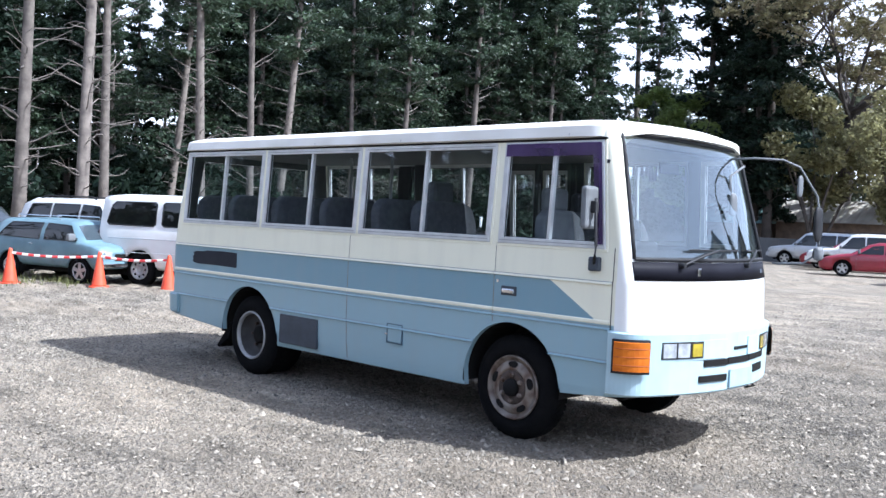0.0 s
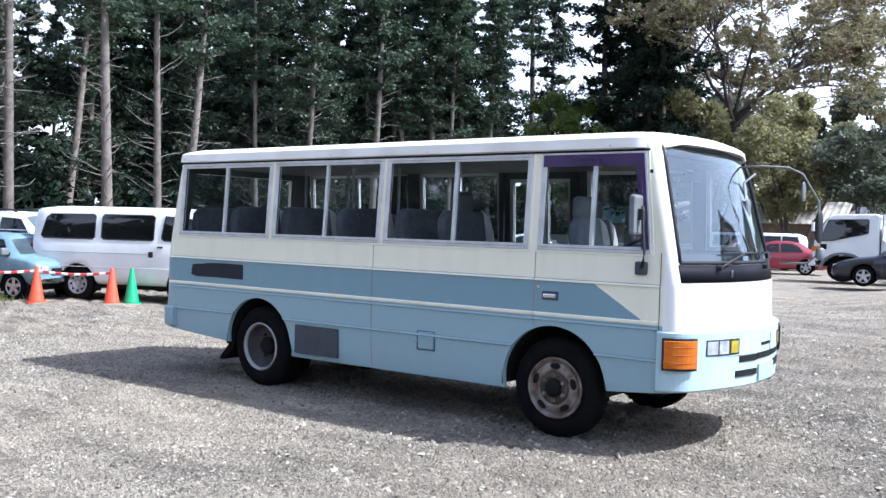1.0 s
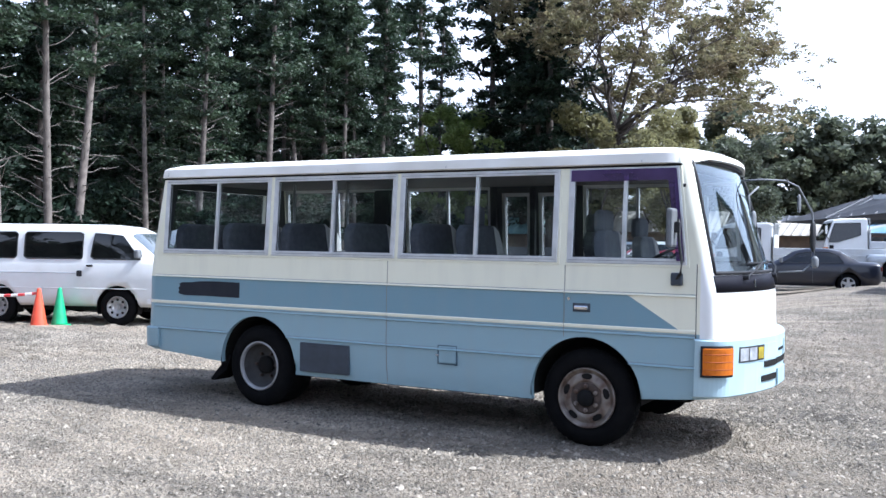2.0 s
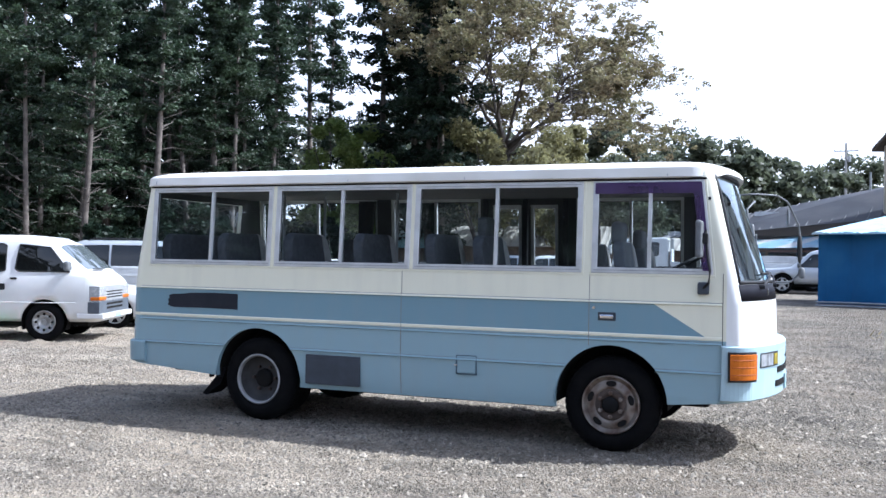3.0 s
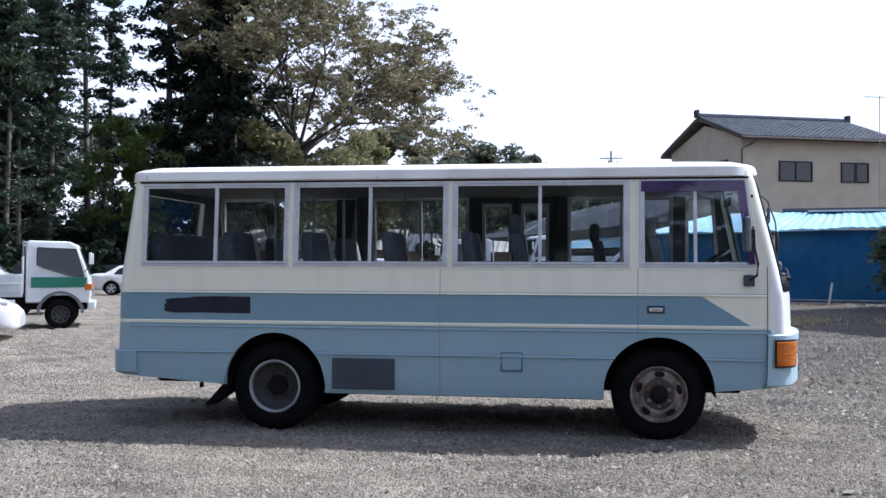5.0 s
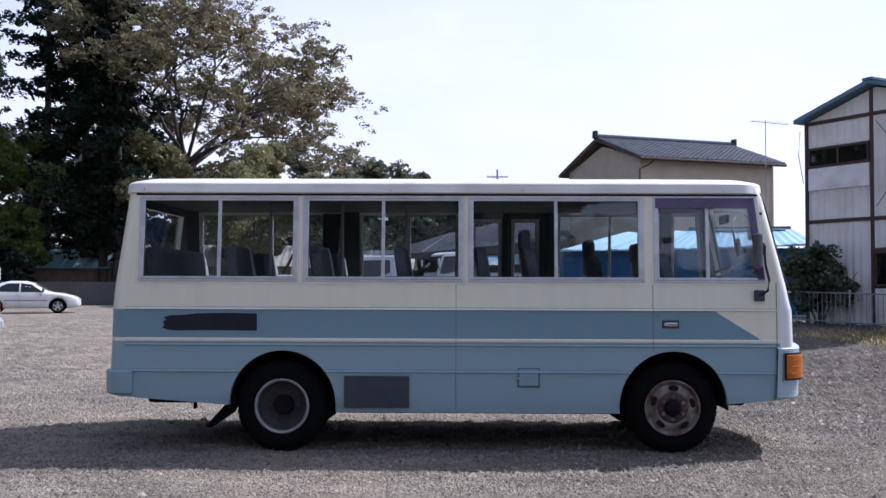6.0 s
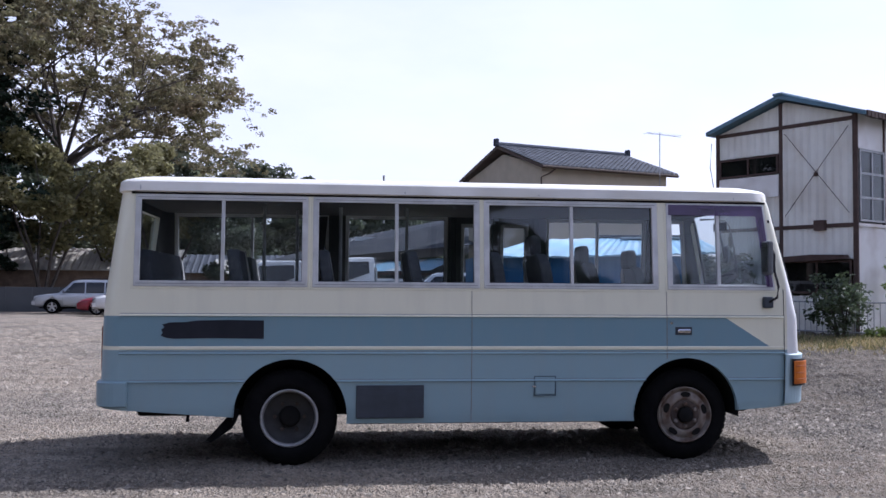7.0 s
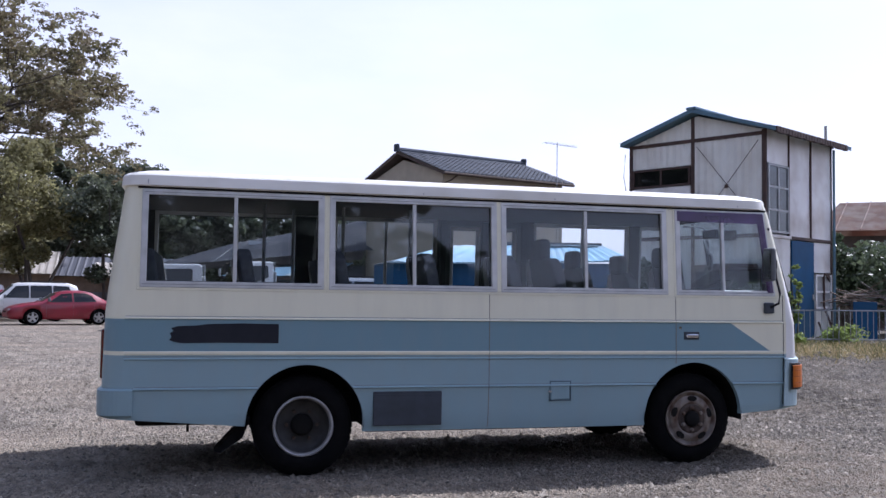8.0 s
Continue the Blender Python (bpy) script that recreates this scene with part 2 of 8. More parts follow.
M = {
    "bus": bus_paint(),
    "bus_roof": surface("bus_roof_white", (0.82, 0.80, 0.745), (0.74, 0.72, 0.66), scale=2, rough=0.5, c=(0.60, 0.57, 0.50), c_scale=1.3, coat=0.1),
    "blue_low": surface("blue_paint", BLUE_LOW, tuple(v * 0.9 for v in BLUE_LOW), scale=3, rough=0.4, coat=0.2),
    "blue_bumper": surface("pale_bumper_blue", (0.40, 0.53, 0.57), (0.35, 0.47, 0.51), scale=3, rough=0.5, coat=0.1),
    "alu": surface("window_aluminium", (0.62, 0.62, 0.61), (0.50, 0.50, 0.49), scale=8, rough=0.42, metal=0.4),
    "chrome": surface("chrome", (0.75, 0.76, 0.78), (0.6, 0.6, 0.62), scale=10, rough=0.16, metal=1.0),
    "dark": surface("dark_plastic", (0.028, 0.028, 0.03), (0.018, 0.018, 0.02), scale=12, rough=0.55),
    "patch": surface("dark_patch", (0.024, 0.026, 0.034), (0.017, 0.019, 0.026), scale=5, rough=0.7),
    "cowl": surface("gloss_black_panel", (0.012, 0.012, 0.017), (0.008, 0.008, 0.012), scale=5, rough=0.5),
    "grille": surface("vent_grey", (0.040, 0.050, 0.066), (0.030, 0.038, 0.050), scale=9, rough=0.6),
    "dish": surface("dark_dusty_steel", (0.050, 0.048, 0.047), (0.028, 0.027, 0.026), scale=9, rough=0.8),
    "black": surface("black_underbody", (0.006, 0.006, 0.0065), (0.010, 0.009, 0.008), scale=6, rough=0.85),
    "rubber": surface("tyre_rubber", (0.0050, 0.0052, 0.0058), (0.0080, 0.0079, 0.0080), scale=9, rough=0.9, bump=0.3, bump_scale=60),
    "rim_rust": surface("rusty_steel_rim", (0.20, 0.162, 0.130), (0.085, 0.050, 0.033), scale=11, rough=0.65, metal=0.2, spread=(0.40, 0.60), c=(0.24, 0.215, 0.19), c_scale=5.0),
    "hub_rust": surface("dark_rusty_hub", (0.085, 0.060, 0.048), (0.035, 0.025, 0.020), scale=16, rough=0.75, metal=0.2),
    "rim_grey": surface("grey_steel_rim", (0.36, 0.36, 0.36), (0.24, 0.23, 0.22), scale=7, rough=0.55, metal=0.3),
    "alloy": surface("alloy_rim", (0.5, 0.5, 0.5), (0.4, 0.4, 0.4), scale=9, rough=0.35, metal=0.7),
    "glass": glass("bus_glass", (0.84, 0.88, 0.90), f0=0.055, gloss=(0.84, 0.92, 1.0), dirt=0.015),
    "screen": glass("windscreen_glass", (0.70, 0.76, 0.78), f0=0.15, gloss=(0.80, 0.90, 0.96), dirt=0.006, dust=(0.55, 0.60, 0.62)),
    "car_glass": glass("dark_car_glass", (0.05, 0.06, 0.065), f0=0.05, dirt=0.02),
    "purple": glass("purple_film", (0.22, 0.12, 0.34), gloss=0.6, dirt=0.5, dust=(0.17, 0.12, 0.25)),
    "orange": surface("amber_lens", (0.56, 0.150, 0.010), (0.42, 0.105, 0.008), scale=14, rough=0.45),
    "orange_dark": surface("dark_amber_lens", (0.30, 0.06, 0.005), (0.24, 0.05, 0.004), scale=14, rough=0.7),
    "yellow": surface("yellow_lens", (0.40, 0.32, 0.03), (0.26, 0.20, 0.02), scale=14, rough=0.2, coat=0.6),
    "red_lens": surface("red_lens", (0.10, 0.008, 0.008), (0.07, 0.006, 0.006), scale=14, rough=0.2, coat=0.6),
    "lamp": surface("clear_lens", (0.40, 0.42, 0.44), (0.26, 0.275, 0.29), scale=20, rough=0.12, coat=0.8),
    "trim": surface("interior_trim", (0.055, 0.054, 0.054), (0.04, 0.039, 0.038), scale=3, rough=0.75),
    "seat": surface("dark_seat_cloth", (0.075, 0.077, 0.085), (0.05, 0.052, 0.06), scale=20, rough=0.95, bump=0.2, bump_scale=120),
    "cover": surface("beige_seat_cover", (0.48, 0.46, 0.43), (0.38, 0.36, 0.34), scale=10, rough=0.9),
    "cover_grey": surface("grey_seat_cover", (0.17, 0.175, 0.185), (0.13, 0.135, 0.145), scale=10, rough=0.9),
    "plate": surface("blank_plate", (0.33, 0.46, 0.52), (0.28, 0.40, 0.46), scale=6, rough=0.5),
    "white_car": surface("white_car_paint", (0.68, 0.68, 0.67), (0.60, 0.60, 0.585), scale=2, rough=0.35, coat=0.4),
    "red_car": surface("red_car_paint", (0.26, 0.010, 0.028), (0.20, 0.008, 0.022), scale=2, rough=0.35, coat=0.5),
    "navy_car": surface("dark_blue_car_paint", (0.010, 0.011, 0.020), (0.008, 0.009, 0.016), scale=2, rough=0.3, coat=0.25),
    "silver_car": surface("silver_car_paint", (0.48, 0.50, 0.52), (0.42, 0.44, 0.46), scale=2, rough=0.35, metal=0.4, coat=0.4),
    "aqua_car": surface("faded_blue_car_paint", (0.15, 0.24, 0.28), (0.115, 0.185, 0.22), scale=3, rough=0.45, coat=0.2),
    "black_car": surface("black_car_paint", (0.014, 0.014, 0.016), (0.01, 0.01, 0.012), scale=2, rough=0.3, coat=0.5),
    "grey_trim": surface("grey_bumper", (0.14, 0.15, 0.16), (0.10, 0.105, 0.11), scale=8, rough=0.6),
    "bed": surface("truck_bed_metal", (0.60, 0.61, 0.61), (0.48, 0.49, 0.49), scale=3, rough=0.55),
    "green": surface("green_stripe", (0.015, 0.17, 0.10), (0.012, 0.14, 0.08), scale=4, rough=0.4),
    "cone": surface("orange_cone_plastic", (0.75, 0.09, 0.035), (0.62, 0.07, 0.03), scale=8, rough=0.5),
    "cone_green": surface("green_cone_plastic", (0.02, 0.36, 0.16), (0.02, 0.28, 0.12), scale=8, rough=0.5),
    "tape_white": surface("tape_white", (0.75, 0.73, 0.70), (0.65, 0.63, 0.6), scale=8, rough=0.5),
    "tape_red": surface("tape_red", (0.55, 0.05, 0.05), (0.45, 0.04, 0.04), scale=8, rough=0.5),
    "house_wall": surface("beige_render", (0.46, 0.40, 0.305), (0.40, 0.35, 0.265), scale=1.5, rough=0.9, bump=0.15, bump_scale=30),
    "tile": surface("grey_roof_tile", (0.070, 0.080, 0.098), (0.048, 0.056, 0.070), scale=3, rough=0.75, island=0.25),
    "soffit": surface("dark_soffit", (0.10, 0.075, 0.055), (0.07, 0.05, 0.04), scale=3, rough=0.8),
    "shed_blue": surface("blue_sheet_metal", (0.012, 0.10, 0.245), (0.010, 0.08, 0.20), scale=1.2, rough=0.5, c=(0.03, 0.12, 0.22), c_scale=0.6),
    "roof_aqua": surface("pale_blue_roof_sheet", (0.30, 0.52, 0.66), (0.24, 0.44, 0.58), scale=1.5, rough=0.5, c=(0.36, 0.46, 0.52), c_scale=0.8),
    "roof_white": surface("translucent_roof_sheet", (0.62, 0.64, 0.64), (0.5, 0.52, 0.52), scale=2, rough=0.5),
    "roof_dark": surface("dark_grey_roof", (0.075, 0.08, 0.095), (0.06, 0.064, 0.075), scale=1, rough=0.6, c=(0.10, 0.10, 0.11), c_scale=0.5),
    "corr": surface("weathered_corrugated_sheet", (0.80, 0.80, 0.74), (0.69, 0.685, 0.63), scale=0.9, rough=0.6, c=(0.60, 0.57, 0.50), c_scale=0.8),
    "corr_white": surface("pale_sheet", (0.82, 0.81, 0.79), (0.72, 0.70, 0.67), scale=0.8, rough=0.6, c=(0.52, 0.47, 0.42), c_scale=0.9),
    "iron": surface("rust_brown_steel", (0.075, 0.045, 0.035), (0.05, 0.03, 0.025), scale=5, rough=0.75),
    "roof_slate": surface("slate_blue_roof", (0.10, 0.19, 0.25), (0.08, 0.15, 0.20), scale=2, rough=0.55),
    "roof_rust": surface("rusty_brown_roof", (0.24, 0.13, 0.09), (0.17, 0.09, 0.065), scale=1.2, rough=0.75, c=(0.30, 0.24, 0.20), c_scale=1.5),
    "roof_tan": surface("tan_roof_sheet", (0.40, 0.37, 0.32), (0.32, 0.29, 0.25), scale=1, rough=0.7),
    "roof_teal": surface("teal_roof_sheet", (0.25, 0.42, 0.42), (0.20, 0.34, 0.35), scale=1, rough=0.6),
    "wood": surface("weathered_wood", (0.17, 0.12, 0.085), (0.11, 0.08, 0.06), scale=3, rough=0.85),
    "door_blue": surface("dark_blue_door_sheet", (0.012, 0.075, 0.175), (0.009, 0.055, 0.13), scale=1.6, rough=0.55, c=(0.02, 0.065, 0.12), c_scale=0.8),
    "milk_pane": surface("milky_old_pane", (0.42, 0.42, 0.40), (0.30, 0.30, 0.29), scale=3, rough=0.35),
    "vent_silver": surface("grey_grille_plastic", (0.30, 0.31, 0.32), (0.25, 0.26, 0.27), scale=6, rough=0.5),
    "van_mask": surface("dark_bumper_plastic", (0.085, 0.10, 0.12), (0.065, 0.075, 0.09), scale=6, rough=0.6),
    "fence_grey": surface("grey_fence_sheet", (0.10, 0.105, 0.11), (0.08, 0.083, 0.088), scale=0.7, rough=0.7),
    "steel": surface("galvanised_steel", (0.36, 0.37, 0.38), (0.27, 0.28, 0.28), scale=6, rough=0.5, metal=0.5),
    "concrete": surface("concrete_pole", (0.36, 0.35, 0.33), (0.28, 0.27, 0.26), scale=3, rough=0.9),
    "bark": surface("cedar_bark", (0.175, 0.15, 0.13), (0.10, 0.085, 0.075), scale=3, rough=0.95, bump=0.6, bump_scale=14, per_object=0.25),
    "bark_dark": surface("dark_bark", (0.085, 0.07, 0.06), (0.05, 0.042, 0.036), scale=3, rough=0.95, bump=0.5, bump_scale=14),
    "twig": surface("dead_twig", (0.17, 0.15, 0.135), (0.11, 0.095, 0.085), scale=3, rough=0.95),
    "conifer": leafy("conifer_needles", (0.052, 0.080, 0.042), (0.025, 0.045, 0.026)),
    # darker copy of the needles above: the wood's shade is in this colour
    "conifer_shaded": leafy("shaded_conifer_needles", (0.022, 0.036, 0.022), (0.011, 0.020, 0.014), translucent=0.2),
    "zelkova": leafy("zelkova_leaves", (0.21, 0.20, 0.105), (0.17, 0.135, 0.08), translucent=0.55),
    "bush": leafy("glossy_bush_leaves", (0.115, 0.145, 0.078), (0.060, 0.085, 0.046), rough=0.36),
    "bamboo": leafy("light_green_leaves", (0.24, 0.30, 0.09), (0.15, 0.21, 0.06), translucent=0.6),
    "olive": leafy("olive_leaves", (0.26, 0.25, 0.12), (0.19, 0.175, 0.085), translucent=0.6),
    # lightened so the base colour carries the haze over the far woods
    "far_leaf": leafy("distant_leaves", (0.12, 0.135, 0.085), (0.08, 0.095, 0.065), translucent=0.5),
    "straw": leafy("straw", (0.50, 0.40, 0.21), (0.33, 0.27, 0.13), translucent=0.3, island=0.4),
    "grass": leafy("dry_grass", (0.17, 0.17, 0.06), (0.11, 0.13, 0.045)),
}

for k in ("shed_blue", "door_blue", "orange", "cowl", "dark", "black", "rubber", "tile", "patch"):
    M[k].node_tree.nodes["Principled BSDF"].inputs["Specular IOR Level"].default_value = 0.2
M["conifer_shaded"].node_tree.nodes["Principled BSDF"].inputs["Specular IOR Level"].default_value = 0.12
for k in ("rubber", "cowl"):
    M[k].node_tree.nodes["Principled BSDF"].inputs["Specular IOR Level"].default_value = 0.06


# ---- mesh helpers ----
def part(name, bm, material, parent=None, label="", smooth=False, m=None):
    """Links a bmesh as one mesh object, under parent if given."""
    me = bpy.data.meshes.new(name)
    bmesh.ops.recalc_face_normals(bm, faces=bm.faces)
    if smooth:
        for f in bm.faces:
            f.smooth = True
    bm.to_mesh(me)
    bm.free()
    for k in (material if isinstance(material, list) else [material]):
        me.materials.append(k)
    ob = new(name, me)
    if parent is not None:
        ob.parent = parent
    if m is not None:
        ob.matrix_basis = m
    return tagged(ob, label=label)


def thing(name, label, category, m=None, group="", kind=""):
    ob = new(name)
    ob.empty_display_size = 0.2
    if m is not None:
        ob.matrix_basis = m
    return tagged(ob, label, category, group, kind)


def box(x0, x1, y0, y1, z0, z1, bevel=0.0, bm=None, seg=2):
    own = bmesh.new()
    v = [own.verts.new((x, y, z)) for x in (x0, x1) for y in (y0, y1) for z in (z0, z1)]
    for q in ((0, 1, 3, 2), (4, 6, 7, 5), (0, 4, 5, 1), (2, 3, 7, 6), (0, 2, 6, 4), (1, 5, 7, 3)):
        own.faces.new([v[i] for i in q])
    if bevel:
        bmesh.ops.bevel(own, geom=own.edges[:], offset=bevel, segments=seg, profile=0.5, affect="EDGES", clamp_overlap=True)
    return merge(bm, own)


def merge(bm, other):
    """Adds the bmesh other to bm, or returns it if there is none yet."""
    if bm is None:
        return other
    me = bpy.data.meshes.new("tmp")
    other.to_mesh(me)
    other.free()
    bm.from_mesh(me)
    bpy.data.meshes.remove(me)
    return bm


def prism(poly, a, b, axis="y", bevel=0.0, bm=None):
    """A polygon drawn in two axes, thickened from a to b along the third."""
    own = bmesh.new()

    def at(p, s):
        return {"y": (p[0], s, p[1]), "x": (s, p[0], p[1]), "z": (p[0], p[1], s)}[axis]
    A = [own.verts.new(at(p, a)) for p in poly]
    B = [own.verts.new(at(p, b)) for p in poly]
    own.faces.new(A)
    own.faces.new(B[::-1])
    for i in range(len(poly)):
        j = (i + 1) % len(poly)
        own.faces.new((A[i], B[i], B[j], A[j]))
    if bevel:
        bmesh.ops.recalc_face_normals(own, faces=own.faces)
        bmesh.ops.bevel(own, geom=own.edges[:], offset=bevel, segments=2, profile=0.5, affect="EDGES", clamp_overlap=True)
    return merge(bm, own)


def lathe(profile, centre=(0, 0, 0), axis="y", n=28, bm=None, closed=False, caps=True):
    """A profile of (radius, along) pairs, turned about an axis."""
    bm = bm or bmesh.new()
    rings = []
    for r, s in profile:
        ring = []
        for k in range(n):
            a = 2 * math.pi * k / n
            c, d = r * math.cos(a), r * math.sin(a)
            o = {"y": (c, s, d), "x": (s, c, d), "z": (c, d, s)}[axis]
            ring.append(bm.verts.new([centre[i] + o[i] for i in range(3)]))
        rings.append(ring)
    pairs = list(zip(rings, rings[1:])) + ([(rings[-1], rings[0])] if closed else [])
    for A, B in pairs:
        for k in range(n):
            bm.faces.new((A[k], A[(k + 1) % n], B[(k + 1) % n], B[k]))
    if caps and not closed:
        for ring in (rings[0], rings[-1]):
            if (ring[0].co - ring[n // 2].co).length > 1e-4:
                bm.faces.new(ring)
    return bm


def tube(points, radii, n=7, bm=None):
    """A round rod along points; radii: one, or one for each point."""
    bm = bm or bmesh.new()
    P = [Vector(p) for p in points]
    R = radii if isinstance(radii, (list, tuple)) else [radii] * len(P)
    rings = []
    for i, p in enumerate(P):
        d = (P[min(i + 1, len(P) - 1)] - P[max(i - 1, 0)]).normalized()
        q = d.to_track_quat("Z", "Y")
        rings.append([bm.verts.new(p + q @ Vector((R[i] * math.cos(2 * math.pi * k / n), R[i] * math.sin(2 * math.pi * k / n), 0))) for k in range(n)])
    for A, B in zip(rings, rings[1:]):
        for k in range(n):
            bm.faces.new((A[k], A[(k + 1) % n], B[(k + 1) % n], B[k]))
    bm.faces.new(rings[0][::-1])
    bm.faces.new(rings[-1])
    return bm


def raw(name, verts, faces, material, parent=None, label="", m=None, kind=""):
    """A mesh straight from arrays: verts (n, 3) and faces (k, 3 or 4)."""
    me = bpy.data.meshes.new(name)
    k, w = faces.shape
    me.vertices.add(len(verts))
    me.vertices.foreach_set("co", np.asarray(verts, np.float32).ravel())
    me.loops.add(k * w)
    me.loops.foreach_set("vertex_index", faces.astype(np.int32).ravel())
    me.polygons.add(k)
    me.polygons.foreach_set("loop_start", np.arange(0, k * w, w, dtype=np.int32))
    me.update(calc_edges=True)
    me.materials.append(material)
    ob = new(name, me)
    if parent is not None:
        ob.parent = parent
    if m is not None:
        ob.matrix_basis = m
    return tagged(ob, label=label, kind=kind)


def leaves(rng, centres, radii, count, size, flat=1.0, aspect=0.6):
    """Leaf quads strewn through ellipsoid clumps: verts and faces."""
    centres, radii = np.asarray(centres, float), np.asarray(radii, float)
    which = rng.integers(0, len(centres), count)
    d = rng.normal(size=(count, 3))
    d /= np.linalg.norm(d, axis=1)[:, None]
    r = radii[which] * rng.random(count) ** 0.45
    p = centres[which] + d * r[:, None] * np.array([1, 1, flat])
    u = rng.normal(size=(count, 3))
    u[:, 2] *= 0.6
    u /= np.linalg.norm(u, axis=1)[:, None]
    v = np.cross(u, rng.normal(size=(count, 3)))
    v /= np.linalg.norm(v, axis=1)[:, None]
    s = size * (0.6 + 0.8 * rng.random(count))[:, None]
    u, v = u * s, v * s * aspect
    verts = np.stack([p - u, p + v, p + u, p - v], 1).reshape(-1, 3)
    return verts, np.arange(count * 4).reshape(-1, 4)


def ground_z(x, y):
    """The yard is level round the bus and rises a little towards the sheds and the tower."""
    def step(t):
        t = np.clip(t, 0, 1)
        return t * t * (3 - 2 * t)
    return 0.45 * step((0.45 * np.asarray(x) + 0.89 * np.asarray(y) - 9.0) / 9.0) * step((np.asarray(x) + 0.5) / 4.0)


def ground_at(x, y):
    return float(ground_z(x, y))
# ---- the bus ----
M["seam"] = surface("dirty_seam", (0.16, 0.165, 0.16), (0.25, 0.21, 0.165), scale=9, rough=0.9)
M["vent_line"] = surface("shadow_gap", (0.08, 0.13, 0.17), (0.06, 0.10, 0.13), scale=5, rough=0.7)

WIDE = 2.0
# height, rear end, front end, inset of the sides
LEVELS = [(0.34, -1.465, 4.520, 0.035), (0.50, -1.475, 4.560, 0.012), (0.685, -1.475, 4.570, 0.004), (0.70, -1.475, 4.570, 0.0),
          (0.90, -1.47, 4.570, 0.0), (0.906, -1.47, 4.528, 0.0), (1.21, -1.465, 4.518, 0.0), (1.235, -1.465, 4.514, 0.006), (1.42, -1.45, 4.465, 0.012),
          (2.17, -1.355, 4.210, 0.062), (2.205, -1.35, 4.195, 0.066), (2.25, -1.345, 4.178, 0.072)]


def level(z):
    """Rear end, front end and inset of the body at the height z."""
    Z = [q[0] for q in LEVELS]
    return tuple(float(np.interp(z, Z, [q[k] for q in LEVELS])) for k in (1, 2, 3))


def side_y(z):
    return level(z)[2]


def bow_at(z):
    """How far the front bulges at the height z: less at the brow than at the bumper."""
    return float(np.interp(z, [1.30, 2.15], [0.19, 0.10]))


def corner_at(z):
    """The radius of the front corners: wide round the bumper, tight on the nose and the pillars."""
    return 0.24 if z <= 0.901 else 0.085


def outline(xr, xf, inset, bow=0.19, rf=0.24, rr=0.16, n=7):
    """The body from above: a rounded rectangle with a bowed front, from the rear of the near side round to the rear of the far side."""
    y0, y1 = inset, WIDE - inset
    pts = []

    def corner(cx, cy, r, a0, a1):
        for k in range(n):
            a = radians(a0 + (a1 - a0) * k / (n - 1))
            pts.append((cx + r * math.cos(a), cy + r * math.sin(a)))
    corner(xr + rr, y0 + rr, rr, 180, 270)
    th = math.atan(2 * bow / ((y1 - y0) / 2 - 0.6 * rf))
    cx, ya = xf - bow - rf * math.cos(th), y0 + rf * (1 - math.sin(th))
    turn = math.degrees(th)
    for k in range(1, 8):
        pts.append((xr + rr + (cx - xr - rr) * k / 8, y0))
    corner(cx, y0 + rf, rf, 270, 360 - turn)
    for k in range(1, 10):
        s = -1 + 2 * k / 10
        pts.append((xf - bow * s * s, ya + (y0 + y1 - 2 * ya) * k / 10))
    corner(cx, y1 - rf, rf, turn, 90)
    for k in range(1, 8):
        pts.append((cx + (xr + rr - cx) * k / 8, y1))
    corner(xr + rr, y1 - rr, rr, 90, 180)
    return pts


def front_x(y, z, off=0.0):
    """Where the bus's front surface lies at y and z."""
    xr, xf, inset = level(z)
    P = outline(xr, xf, inset, bow_at(z), corner_at(z))
    front = [p for p in P if p[0] > xf - 0.43]
    front.sort(key=lambda p: p[1])
    return float(np.interp(y, [p[1] for p in front], [p[0] for p in front])) + off


def loft(rows, bm=None, cap=(False, False)):
    bm = bm or bmesh.new()
    rings = [[bm.verts.new((x, y, z)) for x, y in pts] for pts, z in rows]
    for A, B in zip(rings, rings[1:]):
        for k in range(len(A)):
            j = (k + 1) % len(A)
            bm.faces.new((A[k], A[j], B[j], B[k]))
    if cap[0]:
        bm.faces.new(rings[0][::-1])
    if cap[1]:
        bm.faces.new(rings[-1])
    return bm, rings


def cut(ob, cutters):
    """Takes the cutters' volumes out of ob for good."""
    for i, c in enumerate(cutters):
        me = bpy.data.meshes.new("cutter")
        bmesh.ops.recalc_face_normals(c, faces=c.faces)
        c.to_mesh(me)
        c.free()
        tool = new("cutter", me)
        bpy.context.view_layer.update()
        tool.matrix_basis = ob.matrix_world.copy()
        md = ob.modifiers.new("cut", "BOOLEAN")
        md.operation, md.object, md.solver = "DIFFERENCE", tool, "EXACT"
        bpy.context.view_layer.update()
        done = bpy.data.meshes.new_from_object(ob.evaluated_get(bpy.context.evaluated_depsgraph_get()))
        ob.modifiers.clear()
        ob.data = done
        bpy.data.objects.remove(tool)
    return ob


bus = thing("minibus", "old cream and blue minibus with aluminium windows parked on gravel", "minibus")

# shell: outer skin, inner skin, closed above and below
bm = bmesh.new()
outer = [(outline(xr, xf, i, bow_at(z), corner_at(z)), z) for z, xr, xf, i in LEVELS]
inner = [(outline(xr + 0.05, xf - 0.05, i + 0.045, bow_at(z), max(0.06, corner_at(z) - 0.04)), z) for z, xr, xf, i in LEVELS]
_, ro = loft(outer, bm)
nf = len(bm.faces)
_, ri = loft(inner, bm)
for f in list(bm.faces)[nf:]:
    f.material_index = 1
